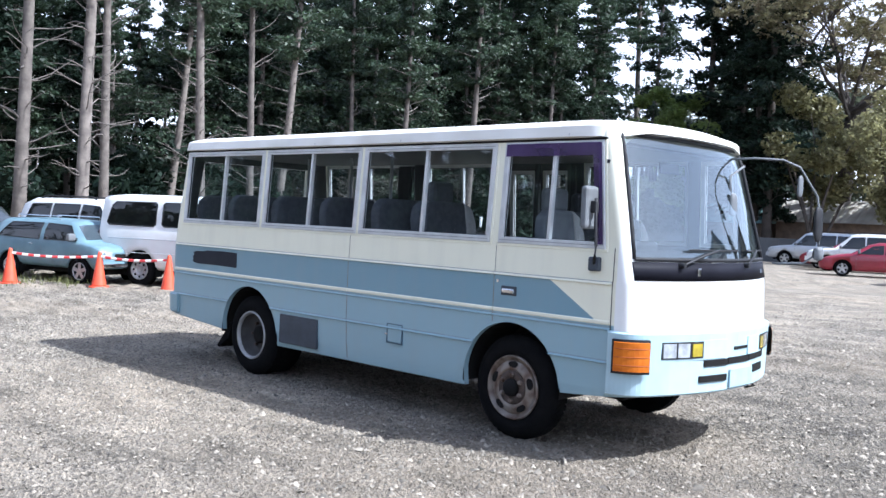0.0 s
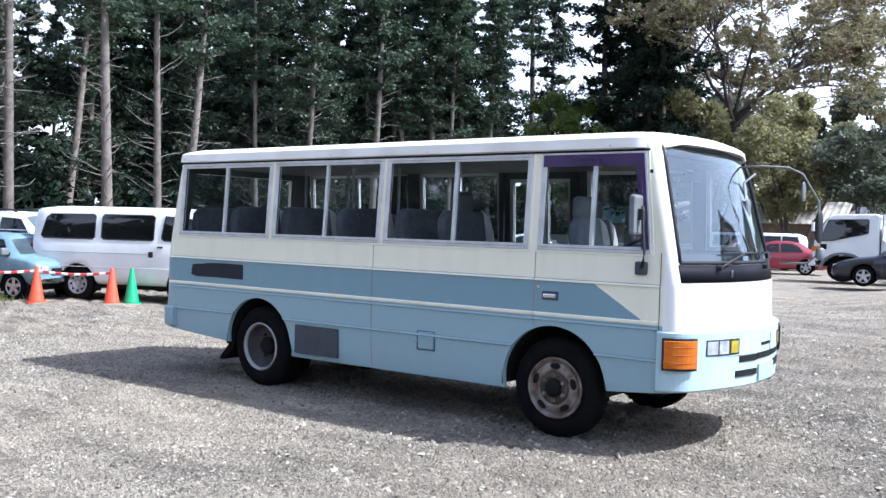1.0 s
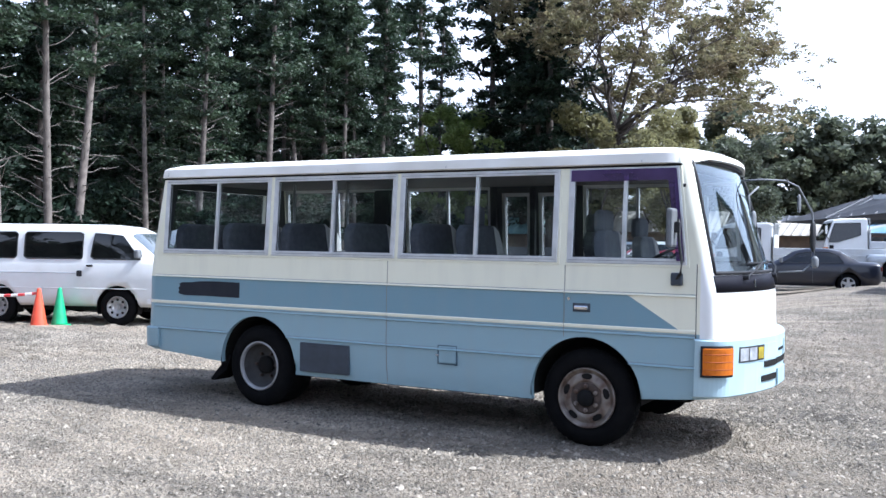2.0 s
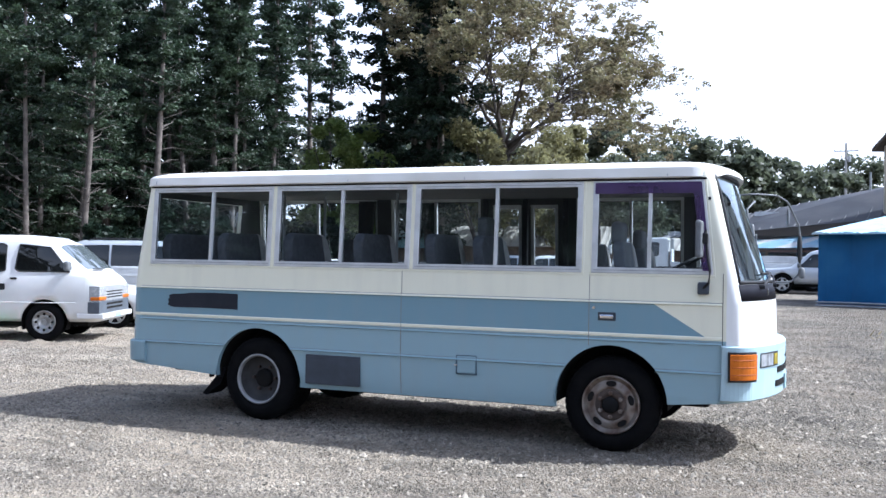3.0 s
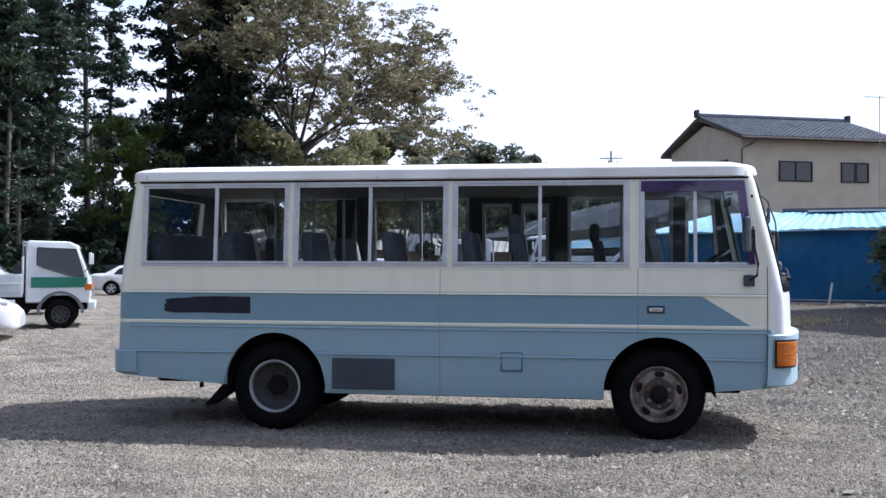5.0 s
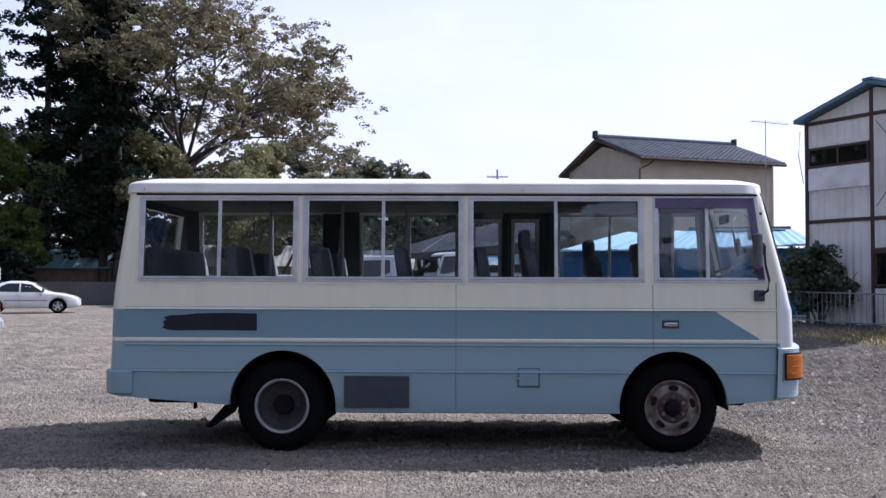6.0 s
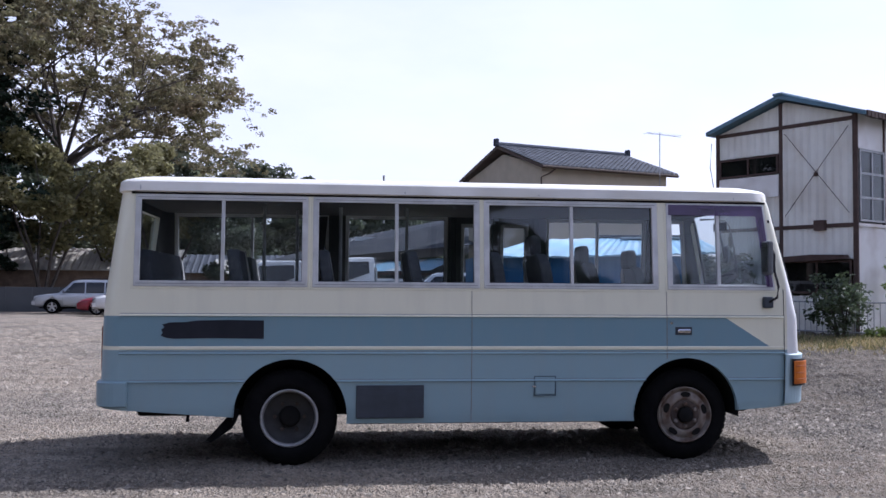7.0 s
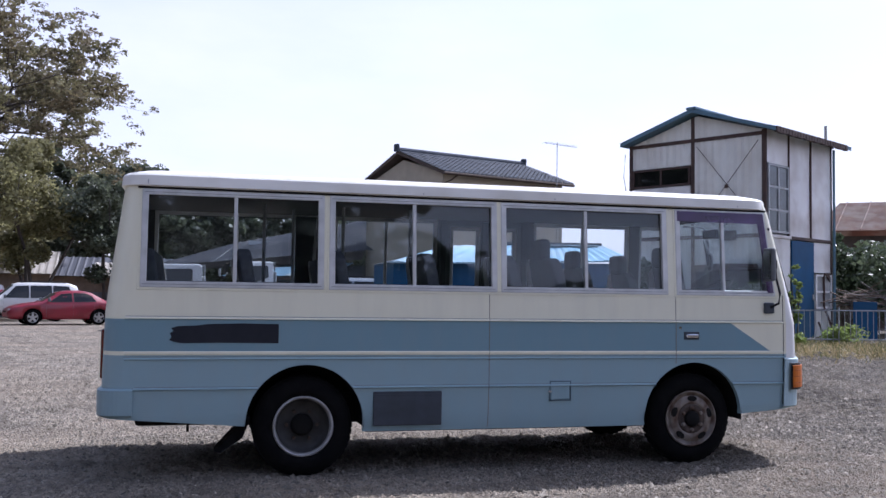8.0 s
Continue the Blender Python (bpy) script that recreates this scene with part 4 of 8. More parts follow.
def wheel(cx, y, out, rear=False):
    """A commercial tyre on a steel rim; out is -1 towards -y."""
    w = thing("wheel", "", "")
    w.parent = bus
    w.matrix_basis = pose(cx, y, 0.385) @ Matrix.Diagonal((1, out * -1.0, 1, 1))
    wid = 0.40 if rear else 0.20
    pr = [(0.23, 0.012), (0.285, 0.0), (0.335, 0.012), (0.368, 0.035), (0.384, 0.06), (0.384, wid - 0.05), (0.36, wid - 0.02), (0.23, wid)]
    tyre = part("tyre", lathe(pr, n=40, closed=True), M["rubber"], w, smooth=True)
    tread = bmesh.new()
    for k in range(44):
        a = 2 * math.pi * k / 44
        own = box(-0.018, 0.018, 0.055, 0.165, 0.376, 0.387, 0)
        bmesh.ops.rotate(own, verts=own.verts, cent=(0, 0, 0), matrix=Matrix.Rotation(a, 3, "Y"))
        merge(tread, own)
    part("tread", tread, M["rubber"], tyre)
    if rear:
        part("rim", lathe([(0.236, 0.014), (0.229, 0.002), (0.221, 0.001), (0.213, 0.010), (0.205, 0.040), (0.206, 0.050), (0.236, 0.03)], n=40, closed=True), M["rim_grey"], w, "dusty grey steel rim ring", smooth=True)
        part("rim_dish", lathe([(0.205, 0.03), (0.196, 0.105), (0.176, 0.125), (0.130, 0.130), (0.0001, 0.130)], n=36, caps=False), M["dish"], w, "deep dark dished rim", smooth=True)
        for k in range(6):
            a = 2 * math.pi * k / 6
            part("wheel_nut", lathe([(0.016, 0.132), (0.015, 0.100), (0.0001, 0.098)], (0.118 * math.cos(a), 0, 0.118 * math.sin(a)), n=6), M["hub_rust"], w)
        part("hub", lathe([(0.088, 0.132), (0.084, 0.096), (0.060, 0.088), (0.0001, 0.086)], n=20), M["black"], w, smooth=True)
    else:
        rim = [(0.238, 0.012), (0.233, -0.006), (0.226, -0.006), (0.219, 0.004), (0.213, 0.016), (0.203, 0.018), (0.188, 0.004), (0.150, -0.010), (0.134, -0.010), (0.126, 0.002), (0.0001, 0.004)]
        part("rim", lathe(rim, n=40), M["rim_rust"], w, "rust-stained steel rim with oval slots", smooth=True)
        for k in range(5):
            a = 2 * math.pi * k / 5 + 0.035
            own = lathe([(0.030, -0.012), (0.029, 0.012)], n=14)
            for v in own.verts:
                v.co.x *= 1.42
                v.co.z *= 0.80
            bmesh.ops.translate(own, verts=own.verts, vec=(0, 0.002, 0.170))
            bmesh.ops.rotate(own, verts=own.verts, cent=(0, 0, 0), matrix=Matrix.Rotation(a, 3, "Y"))
            part("rim_slot", own, M["black"], w)
        part("rim_plate", lathe([(0.126, 0.004), (0.124, -0.006), (0.116, -0.009), (0.070, -0.009), (0.066, 0.0)], n=32, caps=False), M["hub_rust"], w, "dark rusty mounting ring", smooth=True)
        part("hub", lathe([(0.068, 0.01), (0.064, -0.03), (0.052, -0.042), (0.0001, -0.044)], n=20), M["black"], w, smooth=True)
        for k in range(6):
            a = 2 * math.pi * (k + 0.5) / 6
            part("wheel_nut", lathe([(0.019, -0.006), (0.017, -0.016), (0.013, -0.030), (0.0001, -0.032)], (0.094 * math.cos(a), 0, 0.094 * math.sin(a)), n=8), M["rim_rust"], w)
    return w


wheel(3.325, 0.055, -1)
wheel(3.325, 1.945, 1)
wheel(0.015, 0.045, -1, True)
wheel(0.015, 1.955, 1, True)
part("axle", tube([(0.015, 0.4, 0.385), (0.015, 1.6, 0.385)], 0.07, 10), M["black"], bus)
part("axle", tube([(3.325, 0.25, 0.36), (3.325, 1.75, 0.36)], 0.05, 10), M["black"], bus)

# mirrors
mir = thing("door_mirror", "", "")
mir.parent = bus
part("mirror_base", box(4.00, 4.085, -0.03, 0.02, 1.29, 1.385, 0.012), M["grille"], mir)
part("mirror_arm", tube([(4.045, -0.02, 1.34), (4.09, -0.08, 1.38), (4.10, -0.085, 1.47), (4.075, -0.065, 1.60), (4.065, -0.06, 1.78)], 0.011, 7), M["dark"], mir, smooth=True)
part("mirror_housing", box(3.99, 4.04, -0.135, 0.015, 1.57, 1.86, 0.022), M["grey_trim"], mir)
part("mirror_clamp", box(4.03, 4.08, -0.08, -0.04, 1.68, 1.76, 0.008), M["dark"], mir)
own = bmesh.new()
own.faces.new([own.verts.new(c) for c in ((3.988, -0.12, 1.59), (3.988, 0.0, 1.59), (3.988, 0.0, 1.84), (3.988, -0.12, 1.84))])
part("mirror_glass", own, M["chrome"], mir)
far_mir = thing("mirror_arm_assembly", "", "")
far_mir.parent = bus
part("mirror_arm", tube([(4.10, 1.62, 2.16), (4.30, 1.72, 2.175), (4.47, 1.86, 2.17), (4.56, 1.96, 2.12), (4.66, 2.08, 1.90), (4.68, 2.11, 1.70), (4.68, 2.11, 1.46), (4.60, 2.02, 1.37), (4.42, 1.86, 1.36)], 0.009, 8), M["grey_trim"], far_mir, smooth=True)
part("mirror_arm", tube([(4.30, 1.55, 2.10), (4.24, 1.45, 2.02), (4.27, 1.42, 1.75)], 0.010, 7), M["grey_trim"], far_mir, smooth=True)
for c, sx, sy, sz, mt in (((4.57, 1.96, 1.97), 0.014, 0.04, 0.085, "grey_trim"), ((4.67, 2.10, 1.68), 0.022, 0.065, 0.14, "dark"), ((4.69, 2.09, 1.45), 0.03, 0.055, 0.055, "grey_trim"), ((4.29, 1.42, 1.80), 0.02, 0.05, 0.09, "grey_trim")):
    own = bmesh.new()
    bmesh.ops.create_uvsphere(own, u_segments=16, v_segments=10, radius=1.0)
    for v in own.verts:
        q = v.co.copy()
        v.co = Vector((c[0] + sx * q.x, c[1] + sy * math.copysign(abs(q.y) ** 0.6, q.y), c[2] + sz * math.copysign(abs(q.z) ** 0.6, q.z)))
    head = part("mirror_head", own, M[mt], far_mir, smooth=True)
    own = lathe([(1.0, 0.0), (0.98, 0.02)], axis="x", n=18)
    for v in own.verts:
        v.co = Vector((c[0] - sx * 1.02 - 0.002 * v.co.x, c[1] + sy * 0.85 * v.co.y, c[2] + sz * 0.85 * v.co.z))
    part("mirror_glass", own, M["chrome"], head)
part("door_hinge", box(4.13, 4.16, 0.03, 0.075, 1.60, 1.66, 0.006), M["dark"], bus)
part("door_hinge", box(4.065, 4.085, 0.045, 0.07, 2.02, 2.045, 0.004), M["dark"], bus)

# interior
def seat(x, y, w, back=1.72, head=False, cover=True, cloth="seat"):
    s = thing("passenger_seat", "", "")
    s.parent = bus
    part("cushion", box(x + 0.02, x + 0.44, y - w / 2, y + w / 2, 1.0, 1.13, 0.04), M[cloth], s)
    half = w / 2
    own = prism([(y - half, 1.05), (y + half, 1.05), (y + half, back - 0.16), (y + half - 0.03, back - 0.06), (y + half - 0.11, back), (y - half + 0.11, back), (y - half + 0.03, back - 0.06), (y - half, back - 0.16)], -0.05, 0.05, "x", bevel=0.022)
    for v in own.verts:
        v.co.x += x + 0.05 - 0.16 * (v.co.z - 1.05)
    part("backrest", own, M[cloth], s)
    if cover:
        own = prism([(y + half - 0.12, 1.12), (y + half + 0.006, 1.12), (y + half + 0.006, back - 0.17), (y + half - 0.03, back - 0.05), (y + half - 0.12, back + 0.004)], -0.058, 0.058, "x", bevel=0.012)
        for v in own.verts:
            v.co.x += x + 0.05 - 0.16 * (v.co.z - 1.05)
        part("seat_cover", own, M["cover"], s)
    if head:
        part("headrest", box(x - 0.13, x - 0.03, y - 0.13, y + 0.13, back - 0.02, back + 0.17, 0.04), M[cloth], s)
    part("pedestal", box(x + 0.1, x + 0.36, y - w / 2 + 0.06, y + w / 2 - 0.06, 0.93, 1.0, 0.01), M["dark"], s)
    return s


for x in (-0.40, 0.33, 1.06, 1.76):
    seat(x, 0.42, 0.72, back=1.75)
for x in (-0.40, 0.33):
    seat(x, 1.56, 0.66)
seat(-1.12, 1.0, 1.7, back=1.74)
seat(2.18, 0.47, 0.70, back=1.74, head=True)
seat(2.90, 1.52, 0.60, back=1.70, head=True)
seat(3.36, 0.52, 0.50, back=1.70, head=True, cloth="cover_grey")
seat(3.36, 1.45, 0.50, back=1.66, head=True, cloth="cover_grey")
for x, y in ((-0.26, 0.90), (0.42, 0.90), (1.02, 0.90), (0.02, 1.25)):
    part("grab_pole", tube([(x, y, 0.75), (x, y, 2.19)], 0.015, 8), M["steel"], bus)
part("dashboard", prism([(3.98, 0.8), (4.32, 0.8), (4.30, 1.36), (4.05, 1.44), (3.96, 1.36)], 0.10, 1.90, bevel=0.02), M["dark"], bus)
part("binnacle", box(3.93, 4.08, 0.32, 0.74, 1.36, 1.50, 0.03), M["dark"], bus)
own = bmesh.new()
ring = []
for k in range(25):
    a = 2 * math.pi * k / 24
    ring.append(Vector((3.80 + 0.20 * math.sin(a) * 0.80, 0.52 + 0.21 * math.cos(a), 1.50 + 0.20 * math.sin(a) * 0.45)))
tube(ring, 0.013, 6, own)
tube([(3.80, 0.31, 1.50), (3.80, 0.73, 1.50)], 0.012, 6, own)
tube([(3.80, 0.52, 1.50), (4.02, 0.52, 1.20)], 0.022, 6, own)
part("steering_wheel", own, M["dark"], bus)
part("engine_cover", box(3.30, 3.95, 0.80, 1.20, 0.75, 1.12, 0.04), M["trim"], bus)
part("interior_mirror", box(4.00, 4.03, 0.80, 1.06, 2.00, 2.08, 0.01), M["dark"], bus)
part("headlining", box(-1.28, 3.98, 0.12, 1.88, 2.165, 2.19, 0.0), M["trim"], bus)
part("partition", box(2.44, 2.47, 1.30, 1.92, 0.75, 1.45, 0.01), M["trim"], bus)
for x in (1.58, 2.015, 2.44):
    part("door_post", box(x - 0.03, x + 0.03, 1.88, 1.94, 0.75, 2.17, 0.01), M["dark"], bus)
part("curtain", prism([(0.10, 1.48), (0.30, 1.48), (0.26, 1.75), (0.30, 2.15), (0.10, 2.15)], 1.86, 1.90), M["dark"], bus)
# ---- ground ----
def gravel():
    """Grey and tan crushed stone, with patches of fines, in three sizes."""
    m = bpy.data.materials.new("gravel")
    n, l, p = nodes_of(m)
    p.inputs["Roughness"].default_value = 0.95
    tc = n.new("ShaderNodeTexCoord")
    v = n.new("ShaderNodeTexVoronoi")
    v.inputs["Scale"].default_value = 46
    l.new(tc.outputs["Object"], v.inputs["Vector"])
    r = n.new("ShaderNodeValToRGB")
    r.color_ramp.elements[0].color, r.color_ramp.elements[1].color = (0.098, 0.085, 0.069, 1), (0.430, 0.370, 0.288, 1)
    l.new(v.outputs["Color"], r.inputs["Fac"])
    big, fine = n.new("ShaderNodeTexNoise"), n.new("ShaderNodeTexNoise")
    big.inputs["Scale"].default_value, big.inputs["Detail"].default_value = 0.35, 5
    fine.inputs["Scale"].default_value, fine.inputs["Detail"].default_value = 130, 3
    l.new(tc.outputs["Object"], big.inputs["Vector"])
    l.new(tc.outputs["Object"], fine.inputs["Vector"])
    br = n.new("ShaderNodeMapRange")
    br.inputs["From Min"].default_value, br.inputs["From Max"].default_value = 0.4, 0.68
    l.new(big.outputs["Fac"], br.inputs["Value"])
    mx = n.new("ShaderNodeMixRGB")
    mx.inputs["Color2"].default_value = (0.375, 0.306, 0.225, 1)
    k = n.new("ShaderNodeMath")
    k.operation = "MULTIPLY"
    k.inputs[1].default_value = 0.62
    l.new(br.outputs["Result"], k.inputs[0])
    l.new(k.outputs[0], mx.inputs["Fac"])
    l.new(r.outputs["Color"], mx.inputs["Color1"])
    # darker gravel towards the bus's nose and the sheds, with an uneven border
    sep, zone, wob, cut_in, dk = (n.new(q) for q in ("ShaderNodeSeparateXYZ", "ShaderNodeMath", "ShaderNodeTexNoise", "ShaderNodeMapRange", "ShaderNodeMixRGB"))
    l.new(tc.outputs["Object"], sep.inputs["Vector"])
    wob.inputs["Scale"].default_value, wob.inputs["Detail"].default_value = 0.5, 6
    l.new(tc.outputs["Object"], wob.inputs["Vector"])
    zone.operation = "MULTIPLY_ADD"
    zone.inputs[1].default_value = 7.0
    l.new(wob.outputs["Fac"], zone.inputs[0])
    l.new(sep.outputs["X"], zone.inputs[2])
    cut_in.inputs["From Min"].default_value, cut_in.inputs["From Max"].default_value = 4.5, 9.5
    cut_in.inputs["To Max"].default_value = 0.85
    l.new(zone.outputs[0], cut_in.inputs["Value"])
    dk.blend_type = "MULTIPLY"
    dk.inputs["Color2"].default_value = (0.42, 0.42, 0.42, 1)
    l.new(cut_in.outputs["Result"], dk.inputs["Fac"])
    # wheel-worn streaks and patches of finer grit
    mid, mr, mp, patchy = (n.new(q) for q in ("ShaderNodeTexNoise", "ShaderNodeMapRange", "ShaderNodeMapping", "ShaderNodeHueSaturation"))
    mp.inputs["Rotation"].default_value = (0, 0, 0.5)
    mp.inputs["Scale"].default_value = (0.7, 1.6, 1.0)
    l.new(tc.outputs["Object"], mp.inputs["Vector"])
    l.new(mp.outputs["Vector"], mid.inputs["Vector"])
    mid.inputs["Scale"].default_value, mid.inputs["Detail"].default_value = 1.5, 9
    mr.inputs["From Min"].default_value, mr.inputs["From Max"].default_value = 0.3, 0.7
    mr.inputs["To Min"].default_value, mr.inputs["To Max"].default_value = 0.60, 1.30
    l.new(mid.outputs["Fac"], mr.inputs["Value"])
    l.new(mr.outputs["Result"], patchy.inputs["Value"])
    l.new(mx.outputs["Color"], patchy.inputs["Color"])
    l.new(patchy.outputs["Color"], dk.inputs["Color1"])
    l.new(dk.outputs["Color"], p.inputs["Base Color"])
    add = n.new("ShaderNodeMath")
    add.operation = "ADD"
    l.new(v.outputs["Distance"], add.inputs[0])
    l.new(fine.outputs["Fac"], add.inputs[1])
    bp = n.new("ShaderNodeBump")
    bp.inputs["Strength"].default_value, bp.inputs["Distance"].default_value = 1.0, 0.025
    l.new(add.outputs[0], bp.inputs["Height"])
    l.new(bp.outputs["Normal"], p.inputs["Normal"])
    return m


M["gravel"] = gravel()
M["stone"] = surface("loose_stone", (0.275, 0.24, 0.19), (0.135, 0.117, 0.094), scale=23, rough=0.92, island=0.55)


def spaced(knots):
    """Coordinates with steps that change from knot to knot: (start, step) pairs and an end."""
    out = []
    for (a, st), (b, _) in zip(knots, knots[1:]):
        k = max(1, round((b - a) / st))
        out += [a + (b - a) * i / k for i in range(k)]
    return np.array(out + [knots[-1][0]])


xs = spaced([(-400, 100), (-100, 20), (-40, 2), (-20, 0.4), (-12, 0.14), (-4.5, 0.032), (9.0, 0.075), (15, 0.35), (26, 2), (40, 20), (100, 100), (400, 0)])
ys = spaced([(-300, 80), (-60, 10), (-16, 1), (-6.0, 0.03), (0.5, 0.05), (3.0, 0.11), (9, 0.22), (20, 0.6), (48, 8), (110, 60), (450, 0)])
X, Y = np.meshgrid(xs, ys)
rng = np.random.default_rng(3)
cell = np.minimum(np.sqrt(np.gradient(xs)[None, :] * np.gradient(ys)[:, None]), 0.35)
wide = np.gradient(xs)[None, :] / np.gradient(ys)[:, None]
square = np.clip(4.5 / np.maximum(wide, 1 / wide) - 0.3, 0, 1)
near = np.clip(1.6 - np.hypot(np.maximum(np.abs(X - 3) - 12, 0), np.maximum(np.abs(Y - 4) - 12, 0)) / 12, 0, 1)
rough = rng.normal(size=X.shape) * 0.33 * cell * square
Zg = ground_z(X, Y) + np.clip(rough, -0.035, 0.05) * near
gv = np.stack([X.ravel(), Y.ravel(), Zg.ravel()], 1)
w = len(xs)
ii, jj = np.meshgrid(np.arange(w - 1), np.arange(len(ys) - 1))
a = (jj * w + ii).ravel()
ground = raw("ground", gv, np.stack([a, a + 1, a + w + 1, a + w], 1), M["gravel"], label="pale crushed gravel yard with tan dusty patches", kind="structure")
tagged(ground, category="ground")


def stones(count, x0, x1, y0, y1, s0, s1, seed):
    """Angular loose stones half sunk in the yard."""
    rng = np.random.default_rng(seed)
    base = np.array([(1, 0, -0.3), (-1, 0, -0.3), (0, 1, -0.3), (0, -1, -0.3), (0, 0, 1)], float)
    tri = np.array([(0, 2, 4), (2, 1, 4), (1, 3, 4), (3, 0, 4)])
    px, py = x0 + (x1 - x0) * rng.random(count), y0 + (y1 - y0) * rng.random(count)
    s = s0 + (s1 - s0) * rng.random(count) ** 3
    sc = s[:, None] * (0.6 + 0.8 * rng.random((count, 3)))
    sc[:, 2] *= 0.6
    v = base[None] * sc[:, None] + rng.normal(size=(count, 5, 3)) * (s * 0.22)[:, None, None]
    a = rng.random(count) * 6.283
    c, d = np.cos(a)[:, None], np.sin(a)[:, None]
    vx, vy = v[..., 0] * c - v[..., 1] * d, v[..., 0] * d + v[..., 1] * c
    v = np.stack([vx + px[:, None], vy + py[:, None], v[..., 2] + (ground_z(px, py) + s * 0.12)[:, None]], -1)
    f = tri[None] + 5 * np.arange(count)[:, None, None]
    return v.reshape(-1, 3), f.reshape(-1, 3)


for seed, (cnt, x0, x1, y0, y1, s0, s1) in enumerate([(84000, -5.5, 10, -6.2, 4, 0.007, 0.022), (30000, -16, 22, -2, 14, 0.012, 0.036)]):
    sv, sf = stones(cnt, x0, x1, y0, y1, s0, s1, 40 + seed)
    tagged(raw("loose_gravel", sv, sf, M["stone"], label="loose angular grey and tan gravel stones", kind="stuff"), category="gravel")
# ---- buildings ----
def local(origin, u):
    """A frame at origin whose x runs along u on the ground and y to its left."""
    a = math.atan2(u[1], u[0])
    return Matrix.Translation((origin[0], origin[1], origin[2] if len(origin) > 2 else 0)) @ Matrix.Rotation(a, 4, "Z")


def corrugated(w, h, pitch=0.10, depth=0.02, slope=None):
    """A ribbed sheet w wide (x) and h high (z), standing on y = 0; slope: its top's height along x."""
    bm = bmesh.new()
    n = max(2, int(w / pitch) * 4)
    lo, hi = [], []
    for k in range(n + 1):
        x = w * k / n
        y = -depth * (0.5 + 0.5 * math.sin(2 * math.pi * x / pitch))
        lo.append(bm.verts.new((x, y, 0)))
        hi.append(bm.verts.new((x, y, slope(x) if slope else h)))
    for k in range(n):
        bm.faces.new((lo[k], lo[k + 1], hi[k + 1], hi[k]))
    return bm


def ribbed_roof(w, d, rise, thick=0.03, pitch=0.18, depth=0.025):
    """A sheet roof w along x and d along y, rising by rise towards +y, ribs running up the slope."""
    bm = bmesh.new()
    n = max(2, int(w / pitch) * 4)
    A, B = [], []
    for k in range(n + 1):
        x = w * k / n
        z = depth * max(0.0, math.sin(2 * math.pi * x / pitch))
        A.append(bm.verts.new((x, 0, z)))
        B.append(bm.verts.new((x, d, z + rise)))
    for k in range(n):
        bm.faces.new((A[k], A[k + 1], B[k + 1], B[k]))
    box(0, w, 0, 0.03, -thick, -0.002, 0, bm)
    own = box(0, w, 0, d, -thick, -0.004)
    for v in own.verts:
        v.co.z += rise * v.co.y / d
    merge(bm, own)
    return bm


def frame_window(parent, x0, x1, z0, z1, cols=2, rows=1, mat="dark", y=-0.03, w=0.05, glassm="car_glass"):
    win = thing("window", "", "")
    win.parent = parent
    own = bmesh.new()
    for a, b, c, d in ((x0, x1, z0, z0 + w), (x0, x1, z1 - w, z1), (x0, x0 + w, z0 + w, z1 - w), (x1 - w, x1, z0 + w, z1 - w)):
        box(a, b, y - 0.03, y + 0.03, c, d, 0, own)
    for k in range(1, cols):
        x = x0 + (x1 - x0) * k / cols
        box(x - w / 2, x + w / 2, y - 0.025, y + 0.025, z0 + w, z1 - w, 0, own)
    for k in range(1, rows):
        z = z0 + (z1 - z0) * k / rows
        box(x0 + w, x1 - w, y - 0.02, y + 0.02, z - w / 2, z + w / 2, 0, own)
    part("window_frame", own, M[mat], win)
    for i in range(cols):
        for j in range(rows):
            own = bmesh.new()
            a, b = x0 + (x1 - x0) * i / cols + 0.02, x0 + (x1 - x0) * (i + 1) / cols - 0.02
            c, d = z0 + (z1 - z0) * j / rows + 0.02, z0 + (z1 - z0) * (j + 1) / rows - 0.02
            own.faces.new([own.verts.new(q) for q in ((a, y, c), (b, y, c), (b, y, d), (a, y, d))])
            part("pane", own, M[glassm], win)
    return win


# two-storey corrugated building with a slate-blue gable roof.
# local x: along the gable wall from its corner; local y: towards the inside
TU = Vector((-0.496, 0.868, 0)).normalized()
TB = 0.42
tower = thing("sheet_metal_building", "two-storey weathered corrugated metal building with slate-blue gable roof", "building",
              Matrix.Translation((12.13, 12.45, TB)) @ Matrix(((TU.x, 0.868, 0, 0), (TU.y, 0.496, 0, 0), (0, 0, 1, 0), (0, 0, 0, 1))))
GW, GD = 3.80, 3.60
EV, RD, RX = 5.04, 5.63, 1.80     # eave and ridge above its ground, and where the ridge stands


def gable_top(x):
    return float(np.interp(x, [-0.4, RX, 3.93], [EV - 0.08, RD, EV - 0.04]))


def placed(bm, m):
    bmesh.ops.transform(bm, matrix=m, verts=bm.verts)
    return bm


